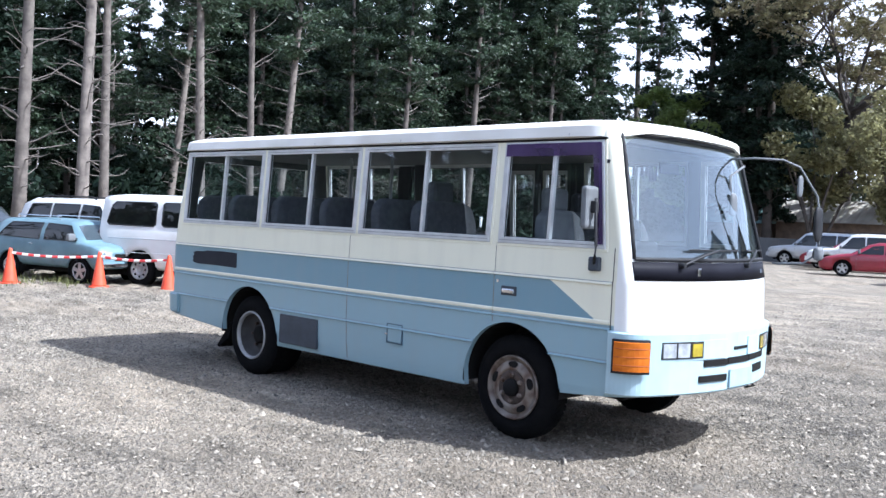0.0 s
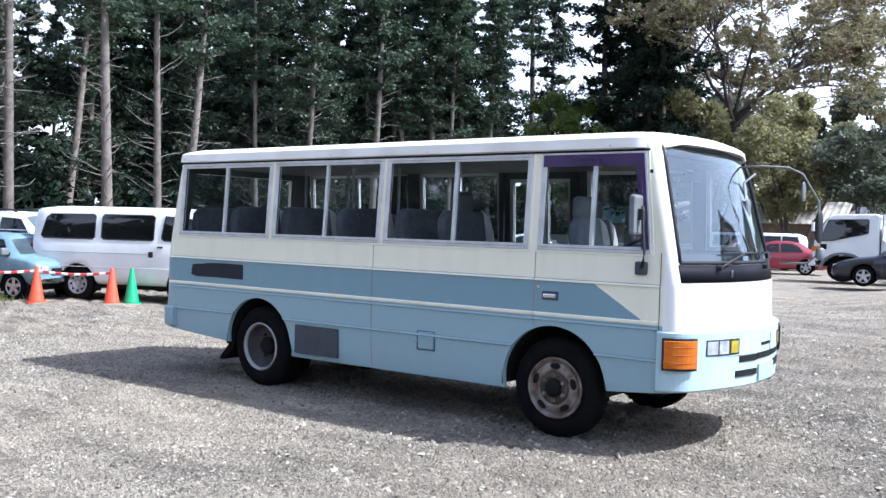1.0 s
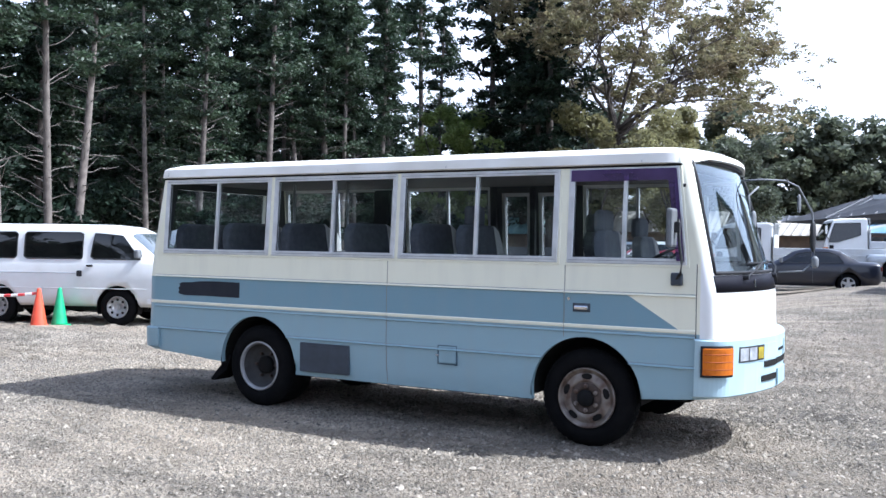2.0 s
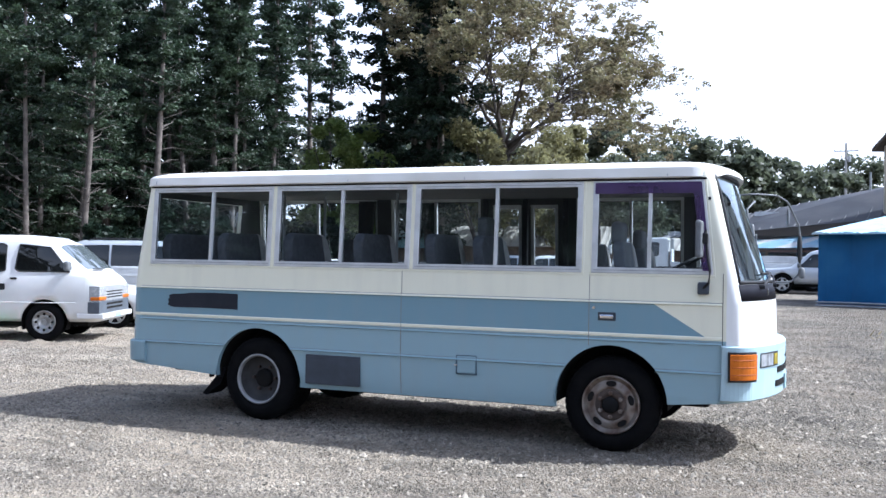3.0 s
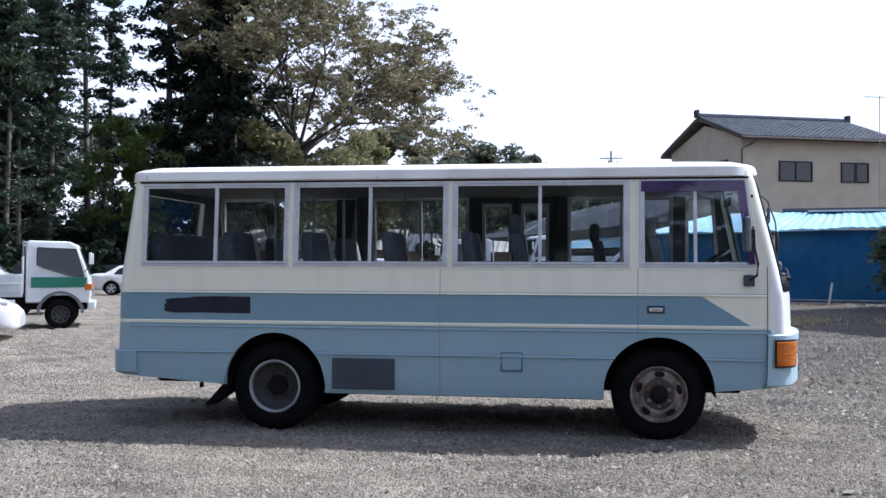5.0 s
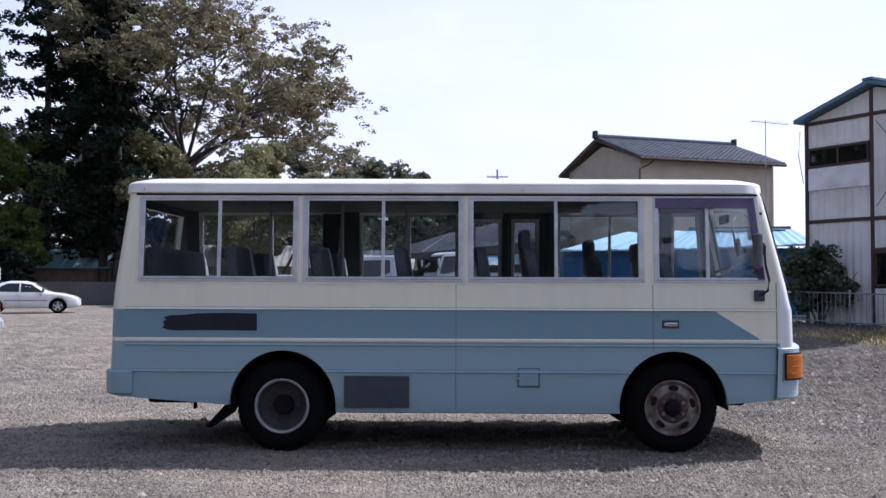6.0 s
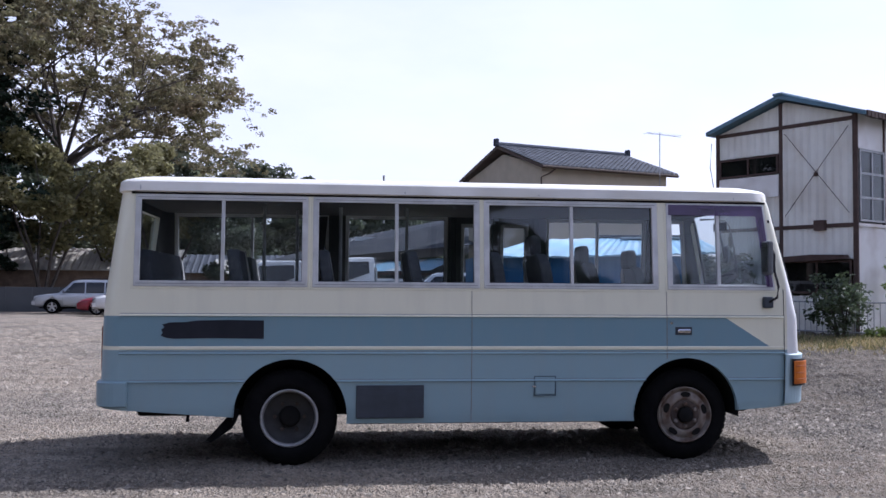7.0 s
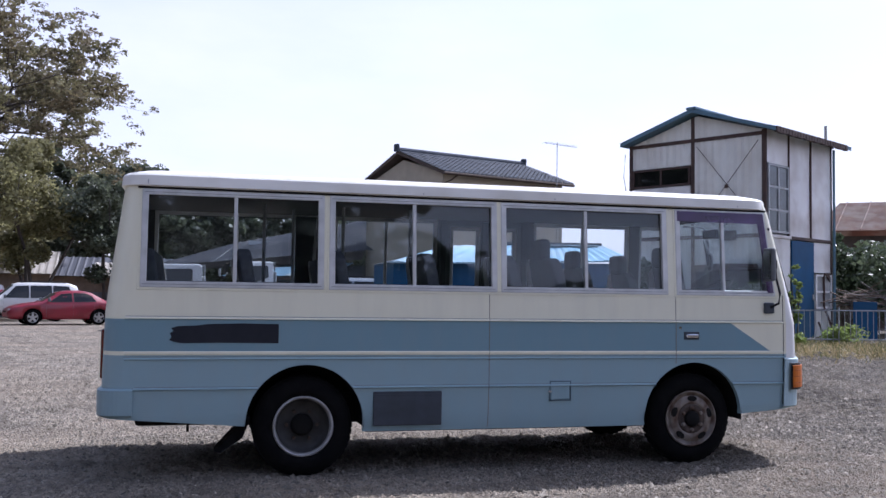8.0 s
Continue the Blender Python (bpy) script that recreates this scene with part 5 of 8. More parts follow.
for x0, x1, z0, z1 in ((0.06, 1.87, 2.56, None), (1.95, 3.74, 4.36, None), (1.95, 3.74, 2.56, 3.84), (0.06, 1.87, 1.75, 2.48), (0.06, 1.0, 0.0, 0.9), (1.95, 3.74, 0.0, 2.48), (1.0, 1.87, 0.0, 0.9)):
    w = x1 - x0
    top = (lambda x, x0=x0, z0=z0: gable_top(x + x0) - z0 - 0.05) if z1 is None else None
    part("wall_sheet", placed(corrugated(w, (z1 or 0) - z0, 0.20, 0.03, top), Matrix.Translation((x0, 0, z0))), M["corr"], tower, "weathered grey corrugated sheet")
for x in (-0.03, 1.87, 3.72):
    part("steel_post", box(x, x + 0.09, -0.05, 0.05, 0, gable_top(x + 0.04) - 0.04, 0.008), M["iron"], tower)
for z in (2.48, 4.92):
    part("steel_beam", box(0.06, 3.74, -0.045, 0.04, z, z + 0.09, 0.008), M["iron"], tower)
frame_window(tower, 1.98, 3.70, 3.86, 4.34, 2, 1, "iron")
frame_window(tower, 0.10, 1.85, 0.95, 1.72, 2, 1, "iron")
part("sill_panel", box(1.98, 3.70, -0.055, -0.035, 3.30, 3.84, 0.004), M["corr_white"], tower, "pale panel under the window")
for a, b in (((0.15, 4.80), (1.80, 2.80)), ((1.80, 4.80), (0.15, 2.80))):
    part("cross_brace", tube([(a[0], -0.045, a[1]), (b[0], -0.045, b[1])], 0.008, 5), M["iron"], tower)
part("brace_boss", box(0.93, 1.03, -0.055, -0.03, 3.70, 3.80, 0.01), M["iron"], tower)
part("rusty_box", box(0.72, 1.00, -0.13, -0.02, 2.42, 2.66, 0.01), M["iron"], tower)
part("broken_awning", prism([(0.15, 1.74), (1.80, 1.70), (1.78, 1.82), (1.0, 1.86), (0.2, 1.84)], -0.22, -0.02), M["iron"], tower)
# side wall: local frame turned so that its x runs inwards along the wall
side = Matrix(((0, 1, 0, 0), (1, 0, 0, 0), (0, 0, 1, 0), (0, 0, 0, 1)))
sw = thing("side_wall", "", "")
sw.parent = tower
sw.matrix_basis = side
for x0, x1, z0, z1, mt in ((0.05, 1.13, 4.27, 5.07, "corr_white"), (1.18, 2.33, 2.55, 5.07, "corr_white"), (2.37, 3.52, 2.55, 5.07, "corr_white"), (0.05, 1.25, 0.0, 2.5, "corr_white"), (2.55, 3.52, 1.70, 2.48, "corr_white"), (2.55, 3.52, 0.0, 0.75, "corr")):
    own = bmesh.new()
    nx, nz = 10, 10
    r2 = random.Random(int(x0 * 100 + z0 * 7))
    ph = r2.random() * 6
    g = [[own.verts.new((x0 + (x1 - x0) * i / nx, -0.012 - 0.016 * math.sin(3.1 * i / nx * 2 + ph) * math.sin(3.14 * j / nz), z0 + (z1 - z0) * j / nz)) for i in range(nx + 1)] for j in range(nz + 1)]
    for j in range(nz):
        for i in range(nx):
            own.faces.new((g[j][i], g[j][i + 1], g[j + 1][i + 1], g[j + 1][i]))
    part("wall_sheet", own, M[mt], sw, "pale warped cladding sheet", smooth=True)
for x in (-0.04, 1.13, 2.33, 3.52):
    part("steel_post", box(x, x + 0.05, -0.045, 0.02, 0 if x < 1 or x > 3 else 2.5, 5.06, 0.006), M["iron"], sw)
for x0, x1 in ((0.02, 1.25), (1.25, 3.56)):
    part("steel_beam", box(x0, x1, -0.05, 0.02, 2.48, 2.56, 0.006), M["corr_white"] if x0 < 1 else M["iron"], sw)
frame_window(sw, 0.06, 1.12, 2.6, 4.25, 2, 3, "steel", glassm="glass")
door = part("blue_door", box(1.29, 2.5, -0.04, 0.0, 0.0, 2.46, 0.01), M["door_blue"], sw, "tall dark blue sheet-metal door")
part("door_handle", box(2.38, 2.44, -0.07, -0.03, 1.0, 1.14, 0.008), M["steel"], door)
frame_window(sw, 2.57, 3.50, 0.78, 1.66, 2, 2, "corr_white", glassm="milk_pane")
part("prop_timber", tube([(3.02, -0.06, 0.78), (3.02, -0.06, 1.66)], 0.03, 5), M["iron"], sw)
part("prop_timber", tube([(2.95, -0.10, 0.80), (3.62, -0.10, 0.02)], 0.03, 5), M["iron"], sw)
part("prop_timber", tube([(2.60, -0.10, 0.45), (2.95, -0.10, 0.02)], 0.025, 5), M["iron"], sw)
part("torn_sheet", prism([(3.0, 1.70), (3.18, 1.60), (3.35, 1.48), (3.3, 1.72)], -0.08, -0.05), M["iron"], sw)
part("back_wall", box(0, GW, GD - 0.06, GD, 0, EV, 0), M["corr"], tower)
part("end_wall", box(GW - 0.06, GW, 0.05, GD - 0.06, 0, EV, 0), M["corr"], tower)
part("upper_floor", box(0.05, GW - 0.06, 0.06, GD - 0.06, 2.40, 2.46), M["wood"], tower)
for s in (0, 1):
    own = bmesh.new()
    xe = 3.93 if s else -0.40
    poly = [(xe, gable_top(xe) - 0.02), (RX, RD), (RX, RD + 0.10), (xe, gable_top(xe) + 0.08)]
    part("roof_slope", prism(poly, -0.30, GD + 0.35), M["roof_slate"], tower, "slate-blue sheet roof")
part("ridge_cap", box(RX - 0.14, RX + 0.14, -0.33, GD + 0.38, RD + 0.07, RD + 0.14, 0.02), M["roof_slate"], tower)
for k in range(26):
    part("fascia_sheet", box(-0.44, -0.36, -0.25 + 0.15 * k, -0.12 + 0.15 * k, EV - 0.13 - (0.012 if k % 3 else 0), EV + 0.005, 0.004, None, 1), M["iron"], tower)
part("downpipe", tube([(-0.10, 3.55, 0.0), (-0.10, 3.55, EV - 0.1)], 0.035, 8), M["roof_slate"], tower)
part("creeper_stalk", tube([(3.85, -0.05, 3.5), (3.95, -0.1, 4.2), (3.9, -0.1, 4.8)], 0.01, 5), M["bark_dark"], tower)

# beige house with a tiled roof. local x: along the long front wall; local y: along the gable towards the back
HU = Vector((0.940, 0.342, 0)).normalized()
house = thing("house", "beige rendered two-storey house with grey tiled gable roof", "house", local((9.26, 32.06, 0), HU))
HL, HD, HE, HR = 6.75, 6.56, 6.72, 7.85
own = prism([(0, 0), (HD, 0), (HD, HE), (HD / 2, HR - 0.25), (0, HE)], 0, HL, axis="x")
walls = part("wall", own, M["house_wall"], house, "beige rendered wall")
for x in (-0.02, HL - 0.10):
    part("corner_board", box(x, x + 0.12, -0.03, 0.0, 0, HE - 0.1, 0.01), M["house_wall"], house)
frame_window(house, 1.64, 3.16, 4.92, 5.76, 2, 1, "dark", glassm="car_glass")
frame_window(house, 4.5, 5.8, 4.92, 5.76, 2, 1, "dark", glassm="car_glass")
gw = thing("gable_side", "", "")
gw.parent = house
gw.matrix_basis = Matrix(((0, 1, 0, 0), (1, 0, 0, 0), (0, 0, 1, 0), (0, 0, 0, 1)))
frame_window(gw, 1.16, 2.76, 4.93, 5.90, 2, 1, "dark", glassm="car_glass")
part("downpipe", tube([(0.5, -0.55, HE - 0.05), (0.2, -0.35, HE - 0.35), (-0.06, -0.08, HE - 0.5), (-0.06, -0.08, 0)], 0.035, 8), M["soffit"], house)
sl = (HR - HE) / (HD / 2)
for s in (0, 1):
    def yz(t, lift=0.0):
        ov = 0.50
        y = -ov + t * (HD / 2 + ov)
        z = HE - ov * sl + t * (HD / 2 + ov) * sl + lift
        return (y if not s else HD - y, z)
    poly = [yz(0), yz(1), yz(1, 0.14), yz(0, 0.14)]
    slope = part("roof_slope", prism(poly, -0.32, HL + 0.32, axis="x"), M["soffit"], house)
    rows_n, cols_n = 15, 30
    tv, tf = [], []
    for r in range(rows_n):
        for c in range(cols_n):
            x0 = -0.32 + (HL + 0.64) * c / cols_n
            x1 = -0.32 + (HL + 0.64) * (c + 1) / cols_n - 0.015
            a, b = yz(r / rows_n, 0.19), yz((r + 1.0) / rows_n, 0.155)
            k = len(tv)
            xm = (x0 + x1) / 2
            low, high = yz(r / rows_n, 0.145), yz(r / rows_n, 0.225)
            tv += [(x0, *a), (xm, *high), (x1, *a), (x0, *b), (xm, b[0], b[1] + 0.03), (x1, *b), (x0, *low), (x1, *low)]
            tf += [(k, k + 1, k + 4, k + 3), (k + 1, k + 2, k + 5, k + 4), (k + 6, k + 7, k + 2, k + 1), (k + 6, k + 1, k, k + 6)]
    tf = np.array([f if len(set(f)) == 4 else (f[0], f[1], f[2], f[2]) for f in tf])
    quad = np.array([f for f in tf if len(set(f.tolist())) == 4])
    tagged(raw("roof_tiles", np.array(tv), quad, M["tile"], slope, "grey interlocking roof tiles"), kind="stuff")
part("ridge_tile", tube([(-0.35, HD / 2, HR + 0.20), (HL + 0.35, HD / 2, HR + 0.20)], 0.12, 10), M["tile"], house)
for x in (-0.36, HL + 0.36):
    part("ridge_end", box(x - 0.08, x + 0.08, HD / 2 - 0.16, HD / 2 + 0.16, HR + 0.10, HR + 0.46, 0.05), M["tile"], house)
part("gutter", tube([(-0.3, -0.54, HE - 0.10), (HL + 0.3, -0.54, HE - 0.10)], 0.055, 8), M["soffit"], house)
part("gutter", tube([(-0.3, HD + 0.54, HE - 0.10), (HL + 0.3, HD + 0.54, HE - 0.10)], 0.055, 8), M["soffit"], house)
aerial = thing("tv_aerial", "thin metal television aerial on a mast behind the house", "aerial", pose(14.95, 33.3, 0, 0, 0, 20))
part("mast", tube([(0, 0, 0), (0, 0, 8.5)], 0.02, 6), M["steel"], aerial)
part("boom", tube([(-0.75, 0, 8.42), (1.2, 0, 8.38)], 0.012, 5), M["steel"], aerial)
for k in range(9):
    x = -0.7 + 0.22 * k
    part("element", tube([(x, -0.25, 8.42), (x, 0.25, 8.42)], 0.006, 4), M["steel"], aerial)

# low blue shed with a pale blue sheet roof, in front of the house
SB = 0.44
shed = thing("blue_shed", "low blue sheet-metal shed with pale blue roof", "shed", Matrix.Identity(4))
SP = [(4.62, 19.5), (5.45, 19.5), (7.12, 18.75), (11.0, 17.9)]
for (xa, ya), (xb, yb) in zip(SP, SP[1:]):
    d = math.hypot(xb - xa, yb - ya)
    own = placed(corrugated(d, 1.97, 0.32, 0.012), local((xa, ya, SB - 0.02), (xb - xa, yb - ya)))
    part("wall_sheet", own, M["shed_blue"], shed, "blue ribbed wall sheet")
    own = placed(box(0, d, -0.10, 0.0, -0.06, 0.05, 0.01), local((xa, ya, SB), (xb - xa, yb - ya)))
    part("timber_sill", own, M["wood"], shed)
    for off, h in ((-0.22, 0.10), (-0.40, 0.02)):
        own = placed(tube([(-0.05, off, h), (d + 0.05, off, h)], 0.028, 6), local((xa, ya, SB), (xb - xa, yb - ya)))
        part("base_pipe", own, M["steel"], shed, "pale pipe along the foot of the wall")
for (xa, ya), (xb, yb) in (((11.0, 17.9), (11.6, 21.9)), ((11.6, 21.9), (4.8, 23.6)), ((4.8, 23.6), (4.62, 19.5))):
    d = math.hypot(xb - xa, yb - ya)
    part("wall_sheet", placed(corrugated(d, 1.97, 0.32, 0.012), local((xa, ya, SB - 0.02), (xb - xa, yb - ya))), M["shed_blue"], shed)
own = bmesh.new()
eave = [(4.45, 19.25, 2.36), (7.05, 18.45, 2.37), (11.25, 17.55, 2.50)]
top = [(6.75, 21.6, 2.98), (8.6, 21.2, 3.02), (11.6, 20.6, 3.08)]
nseg = 70
prev = None
for k in range(nseg + 1):
    t = 2.0 * k / nseg
    i = min(int(t), 1)
    f = t - i
    e = [eave[i][c] + (eave[i + 1][c] - eave[i][c]) * f for c in range(3)]
    q = [top[i][c] + (top[i + 1][c] - top[i][c]) * f for c in range(3)]
    z = 0.022 * (k % 2) + 0.012 * math.sin(k * 0.7)
    cur = [own.verts.new((e[0], e[1], e[2] + z - 0.02 * random.random())), own.verts.new((q[0], q[1], q[2] + z)), own.verts.new((e[0], e[1], e[2] - 0.05))]
    if prev:
        own.faces.new((prev[0], cur[0], cur[1], prev[1]))
        own.faces.new((prev[2], cur[2], cur[0], prev[0]))
    prev = cur
part("roof_sheet", own, M["roof_aqua"], shed, "pale blue corrugated roof sheet")
own = bmesh.new()
own.faces.new([own.verts.new(c) for c in ((4.45, 19.25, 2.34), (6.75, 21.6, 2.96), (11.6, 20.6, 3.06), (11.9, 22.2, 2.6), (4.8, 23.8, 2.4))])
part("roof_sheet", own, M["roof_dark"], shed)
part("roof_ridge_sheet", prism([(8.6, 21.1), (11.5, 20.45), (11.6, 20.9), (8.7, 21.5)], 3.05, 3.13, axis="z"), M["roof_dark"], shed)
part("roof_patch", prism([(9.2, 20.5), (11.2, 20.0), (11.3, 20.5), (9.3, 21.0)], 3.0, 3.04, axis="z"), M["roof_white"], shed)

# open lean-to with striped sheets, left of the shed
lean = thing("open_carport", "open carport with striped pale blue and clear roof sheets", "carport", Matrix.Identity(4))
for k in range(7):
    x0, up = 0.1 + 0.66 * k, 0.05 * k
    own = bmesh.new()
    own.faces.new([own.verts.new(c) for c in ((x0, 34.0, 2.12 + 0.3 * up), (x0 + 0.64, 34.0, 2.12 + 0.3 * up), (x0 + 2.34, 38.0, 2.62 + up), (x0 + 1.70, 38.0, 2.62 + up))])
    bmesh.ops.solidify(own, geom=own.faces[:], thickness=0.02)
    part("roof_sheet", own, M["roof_white"] if k in (1, 4) else M["roof_aqua"], lean)
for x in (0.3, 2.4, 4.5):
    part("post", box(x, x + 0.08, 34.1, 34.18, ground_at(x, 34.1), 2.12, 0.005), M["wood"], lean)
part("eave_beam", box(0.1, 4.75, 34.1, 34.18, 2.0, 2.10, 0.005), M["iron"], lean)
part("back_panel", box(1.5, 6.6, 37.7, 37.8, 0.0, 2.55), M["fence_grey"], lean)

# long low building with a dark roof behind
store = thing("long_storehouse", "long low storehouse with dark grey pitched roof", "building")
part("wall", box(0.4, 7.3, 38.6, 45.0, 0, 2.8), M["fence_grey"], store)
own = bmesh.new()
V = [own.verts.new(c) for c in ((-0.4, 37.5, 2.80), (7.6, 37.5, 3.58), (8.2, 42.0, 5.45), (1.0, 42.0, 3.95), (-2.9, 42.0, 2.77), (-0.4, 46.5, 2.70), (8.2, 46.5, 3.40))]
own.faces.new((V[0], V[1], V[2], V[3]))
own.faces.new((V[0], V[3], V[4]))
own.faces.new((V[3], V[2], V[6], V[5]))
own.faces.new((V[4], V[3], V[5]))
bmesh.ops.solidify(own, geom=own.faces[:], thickness=0.14)
part("roof", own, M["roof_dark"], store, "dark grey pitched roof")
for k in range(16):
    t = (k + 0.5) / 16
    part("roof_seam", tube([(-0.4 + 8.0 * t, 37.5, 2.83 + 0.78 * t), (1.0 + 7.2 * t, 42.0, 3.98 + 1.5 * t)], 0.02, 4), M["roof_dark"], store)
part("skylight", prism([(1.5, 40.2), (2.6, 40.4), (2.9, 40.9), (1.8, 40.7)], 3.78, 3.98, axis="z"), M["roof_white"], store)
part("chimney_pipe", tube([(6.6, 41.6, 4.6), (6.6, 41.6, 5.9)], 0.05, 8), M["steel"], store)

# hut with a rusty roof beyond the tower
hut = thing("rusty_roof_hut", "small dark hut with a rusty brown sheet roof", "hut", local((20.3, 21.8, 0.5), (0.78, -0.62)))
part("wall", box(0.3, 5.5, 0.4, 4.0, 0, 3.2), M["soffit"], hut)
own = bmesh.new()
V = [own.verts.new(c) for c in ((-0.2, -0.3, 3.35), (6.2, -0.3, 3.35), (6.2, 2.2, 4.55), (0.7, 2.2, 4.55), (-0.2, 4.6, 3.35), (6.2, 4.6, 3.35))]
own.faces.new((V[0], V[1], V[2], V[3]))
own.faces.new((V[3], V[2], V[5], V[4]))
own.faces.new((V[0], V[3], V[4]))
bmesh.ops.solidify(own, geom=own.faces[:], thickness=0.08)
hr = part("roof", own, M["roof_rust"], hut, "rusty brown seamed roof")
for k in range(7):
    x = 0.6 + 0.8 * k
    part("roof_seam", tube([(x, -0.3, 3.38), (x + 0.35, 2.2, 4.58)], 0.02, 4), M["roof_rust"], hr)

# low houses behind the far fence
for (x, y, a, w, mt, z0, z1) in ((-32, 58, 5, 9, "roof_teal", 2.3, 3.7), (-22.5, 60, 3, 12, "roof_tan", 2.5, 4.1), (-12, 62, 0, 9, "roof_dark", 2.4, 3.8), (-6.5, 50, 0, 5, "roof_tan", 2.2, 3.1)):
    lowh = thing("low_house", "low wooden house with a pale sheet roof beyond the fence", "house", pose(x, y, 0, 0, 0, a), group="low houses")
    part("wall", box(0, w, 0.5, 5.5, 0, z0), M["wood"], lowh)
    own = placed(ribbed_roof(w + 0.8, 3.2, z1 - z0, pitch=0.45, depth=0.05), Matrix.Translation((-0.4, 0, z0)))
    part("roof_slope", own, M[mt], lowh)
    own = placed(ribbed_roof(w + 0.8, 3.2, z0 - z1), Matrix.Translation((-0.4, 3.2, z1)))
    part("roof_slope", own, M[mt], lowh)

# far grey fence, metal yard fence, poles
fence = thing("sheet_fence", "dark grey sheet fence along the far side of the yard", "fence", Matrix.Identity(4))
for k in range(24):
    x0 = -34 + 1.4 * k
    part("panel", box(x0, x0 + 1.39, 46.5 - 0.012 * k, 46.54 - 0.012 * k, 0.0, 1.34, 0.008, None, 1), M["fence_grey"], fence)

rail = thing("metal_railing", "low grey metal railing along the yard edge", "railing", Matrix.Identity(4))
RP = [(9.7, 15.0), (10.4, 13.6), (11.6, 12.15), (15.6, 10.9), (20.5, 9.6)]
for (xa, ya), (xb, yb) in zip(RP, RP[1:]):
    d = math.hypot(xb - xa, yb - ya)
    za, zb = ground_at(xa, ya), ground_at(xb, yb)
    for h in (0.12, 0.78):
        part("rail", tube([(xa, ya, za + h), (xb, yb, zb + h)], 0.018, 6), M["steel"], rail)
    for k in range(int(d / 0.13)):
        t = k * 0.13 / d
        x, y = xa + (xb - xa) * t, ya + (yb - ya) * t
        z = za + (zb - za) * t
        big = k % 15 == 0
        part("post" if big else "bar", tube([(x, y, z - 0.05), (x, y, z + (0.86 if big else 0.78))], 0.022 if big else 0.009, 5), M["steel"], rail)

for i, (x, y, h, lean_x, w) in enumerate(((6.2, 100.0, 14.2, 0.0, 1.0), (23.06, 24.98, 8.3, -0.05, 0.5))):
    pole = thing("utility_pole", "grey concrete utility pole with a crossarm", "utility pole", pose(x, y, 0), group="utility poles")
    part("shaft", tube([(0, 0, 0), (lean_x, 0, h)], [0.17 * w, 0.11 * w], 10), M["concrete"], pole)
    part("crossarm", box(-1.2 * w * w, 1.2 * w * w, -0.05, 0.05, h - 0.9, h - 0.78, 0.01), M["steel"], pole)
    for k in (-1.1, -0.5, 0.5, 1.1):
        part("insulator", lathe([(0.05, h - 0.78), (0.06, h - 0.70), (0.03, h - 0.62)], (k * w * w, 0, 0), "z", 8), M["roof_white"], pole)
    if w == 1.0:
        part("transformer", lathe([(0.16, h - 2.0), (0.18, h - 1.9), (0.18, h - 1.4), (0.14, h - 1.35)], (0.32, 0, 0), "z", 10), M["steel"], pole)
post = thing("white_post", "short leaning white pipe by the shed", "post", Matrix.Identity(4))
part("pipe", tube([(8.93, 17.3, 0.3), (9.04, 17.3, 1.02)], 0.03, 8), M["roof_white"], post)
# ---- parked vehicles ----
def car_wheel(parent, x, y, r, w, out, rim):
    wl = thing("wheel", "", "")
    wl.parent = parent
    wl.matrix_basis = pose(x, y, r) @ Matrix.Diagonal((1, -out, 1, 1))
    steel = rim in ("rim_grey", "dish")
    k = r * (0.60 if steel else 0.66)
    part("tyre", lathe([(k, 0.01), (r * 0.8, 0.0), (r * 0.97, 0.02), (r, 0.05), (r, w - 0.03), (k, w)], n=24, closed=True), M["rubber"], wl, smooth=True)
    if steel:
        part("rim", lathe([(k, 0.012), (k * 0.97, 0.0), (k * 0.90, 0.025), (k * 0.82, 0.030), (k * 0.62, 0.012), (k * 0.46, 0.010), (k * 0.40, 0.03), (0.0001, 0.034)], n=28), M[rim], wl, smooth=True)
        for i in range(8):
            a = 2 * math.pi * i / 8
            part("rim_hole", lathe([(k * 0.125, 0.030), (k * 0.120, 0.008), (0.0001, 0.008)], (k * 0.68 * math.cos(a), 0, k * 0.68 * math.sin(a)), n=8), M["black"], wl)
    else:
        part("rim", lathe([(k, 0.012), (k * 0.97, 0.0), (k * 0.88, 0.03), (k * 0.85, 0.07), (0.0001, 0.075)], n=24), M["black"], wl, smooth=True)
        for i in range(5):
            own = box(-0.04 * r / 0.3, 0.04 * r / 0.3, 0.006, 0.04, 0.0, k * 0.93, 0.006, None, 1)
            bmesh.ops.rotate(own, verts=own.verts, cent=(0, 0, 0), matrix=Matrix.Rotation(2 * math.pi * i / 5, 3, "Y"))
            part("spoke", own, M[rim], wl)
    part("rim_lip", lathe([(k, 0.010), (k * 0.98, -0.004), (k * 0.9, 0.004), (k * 0.88, 0.03)], n=24, closed=True), M[rim], wl, smooth=True)
    part("hub_cap", lathe([(k * 0.25, 0.02), (k * 0.22, 0.0), (0.0001, -0.004)], n=12), M[rim], wl)
    return wl


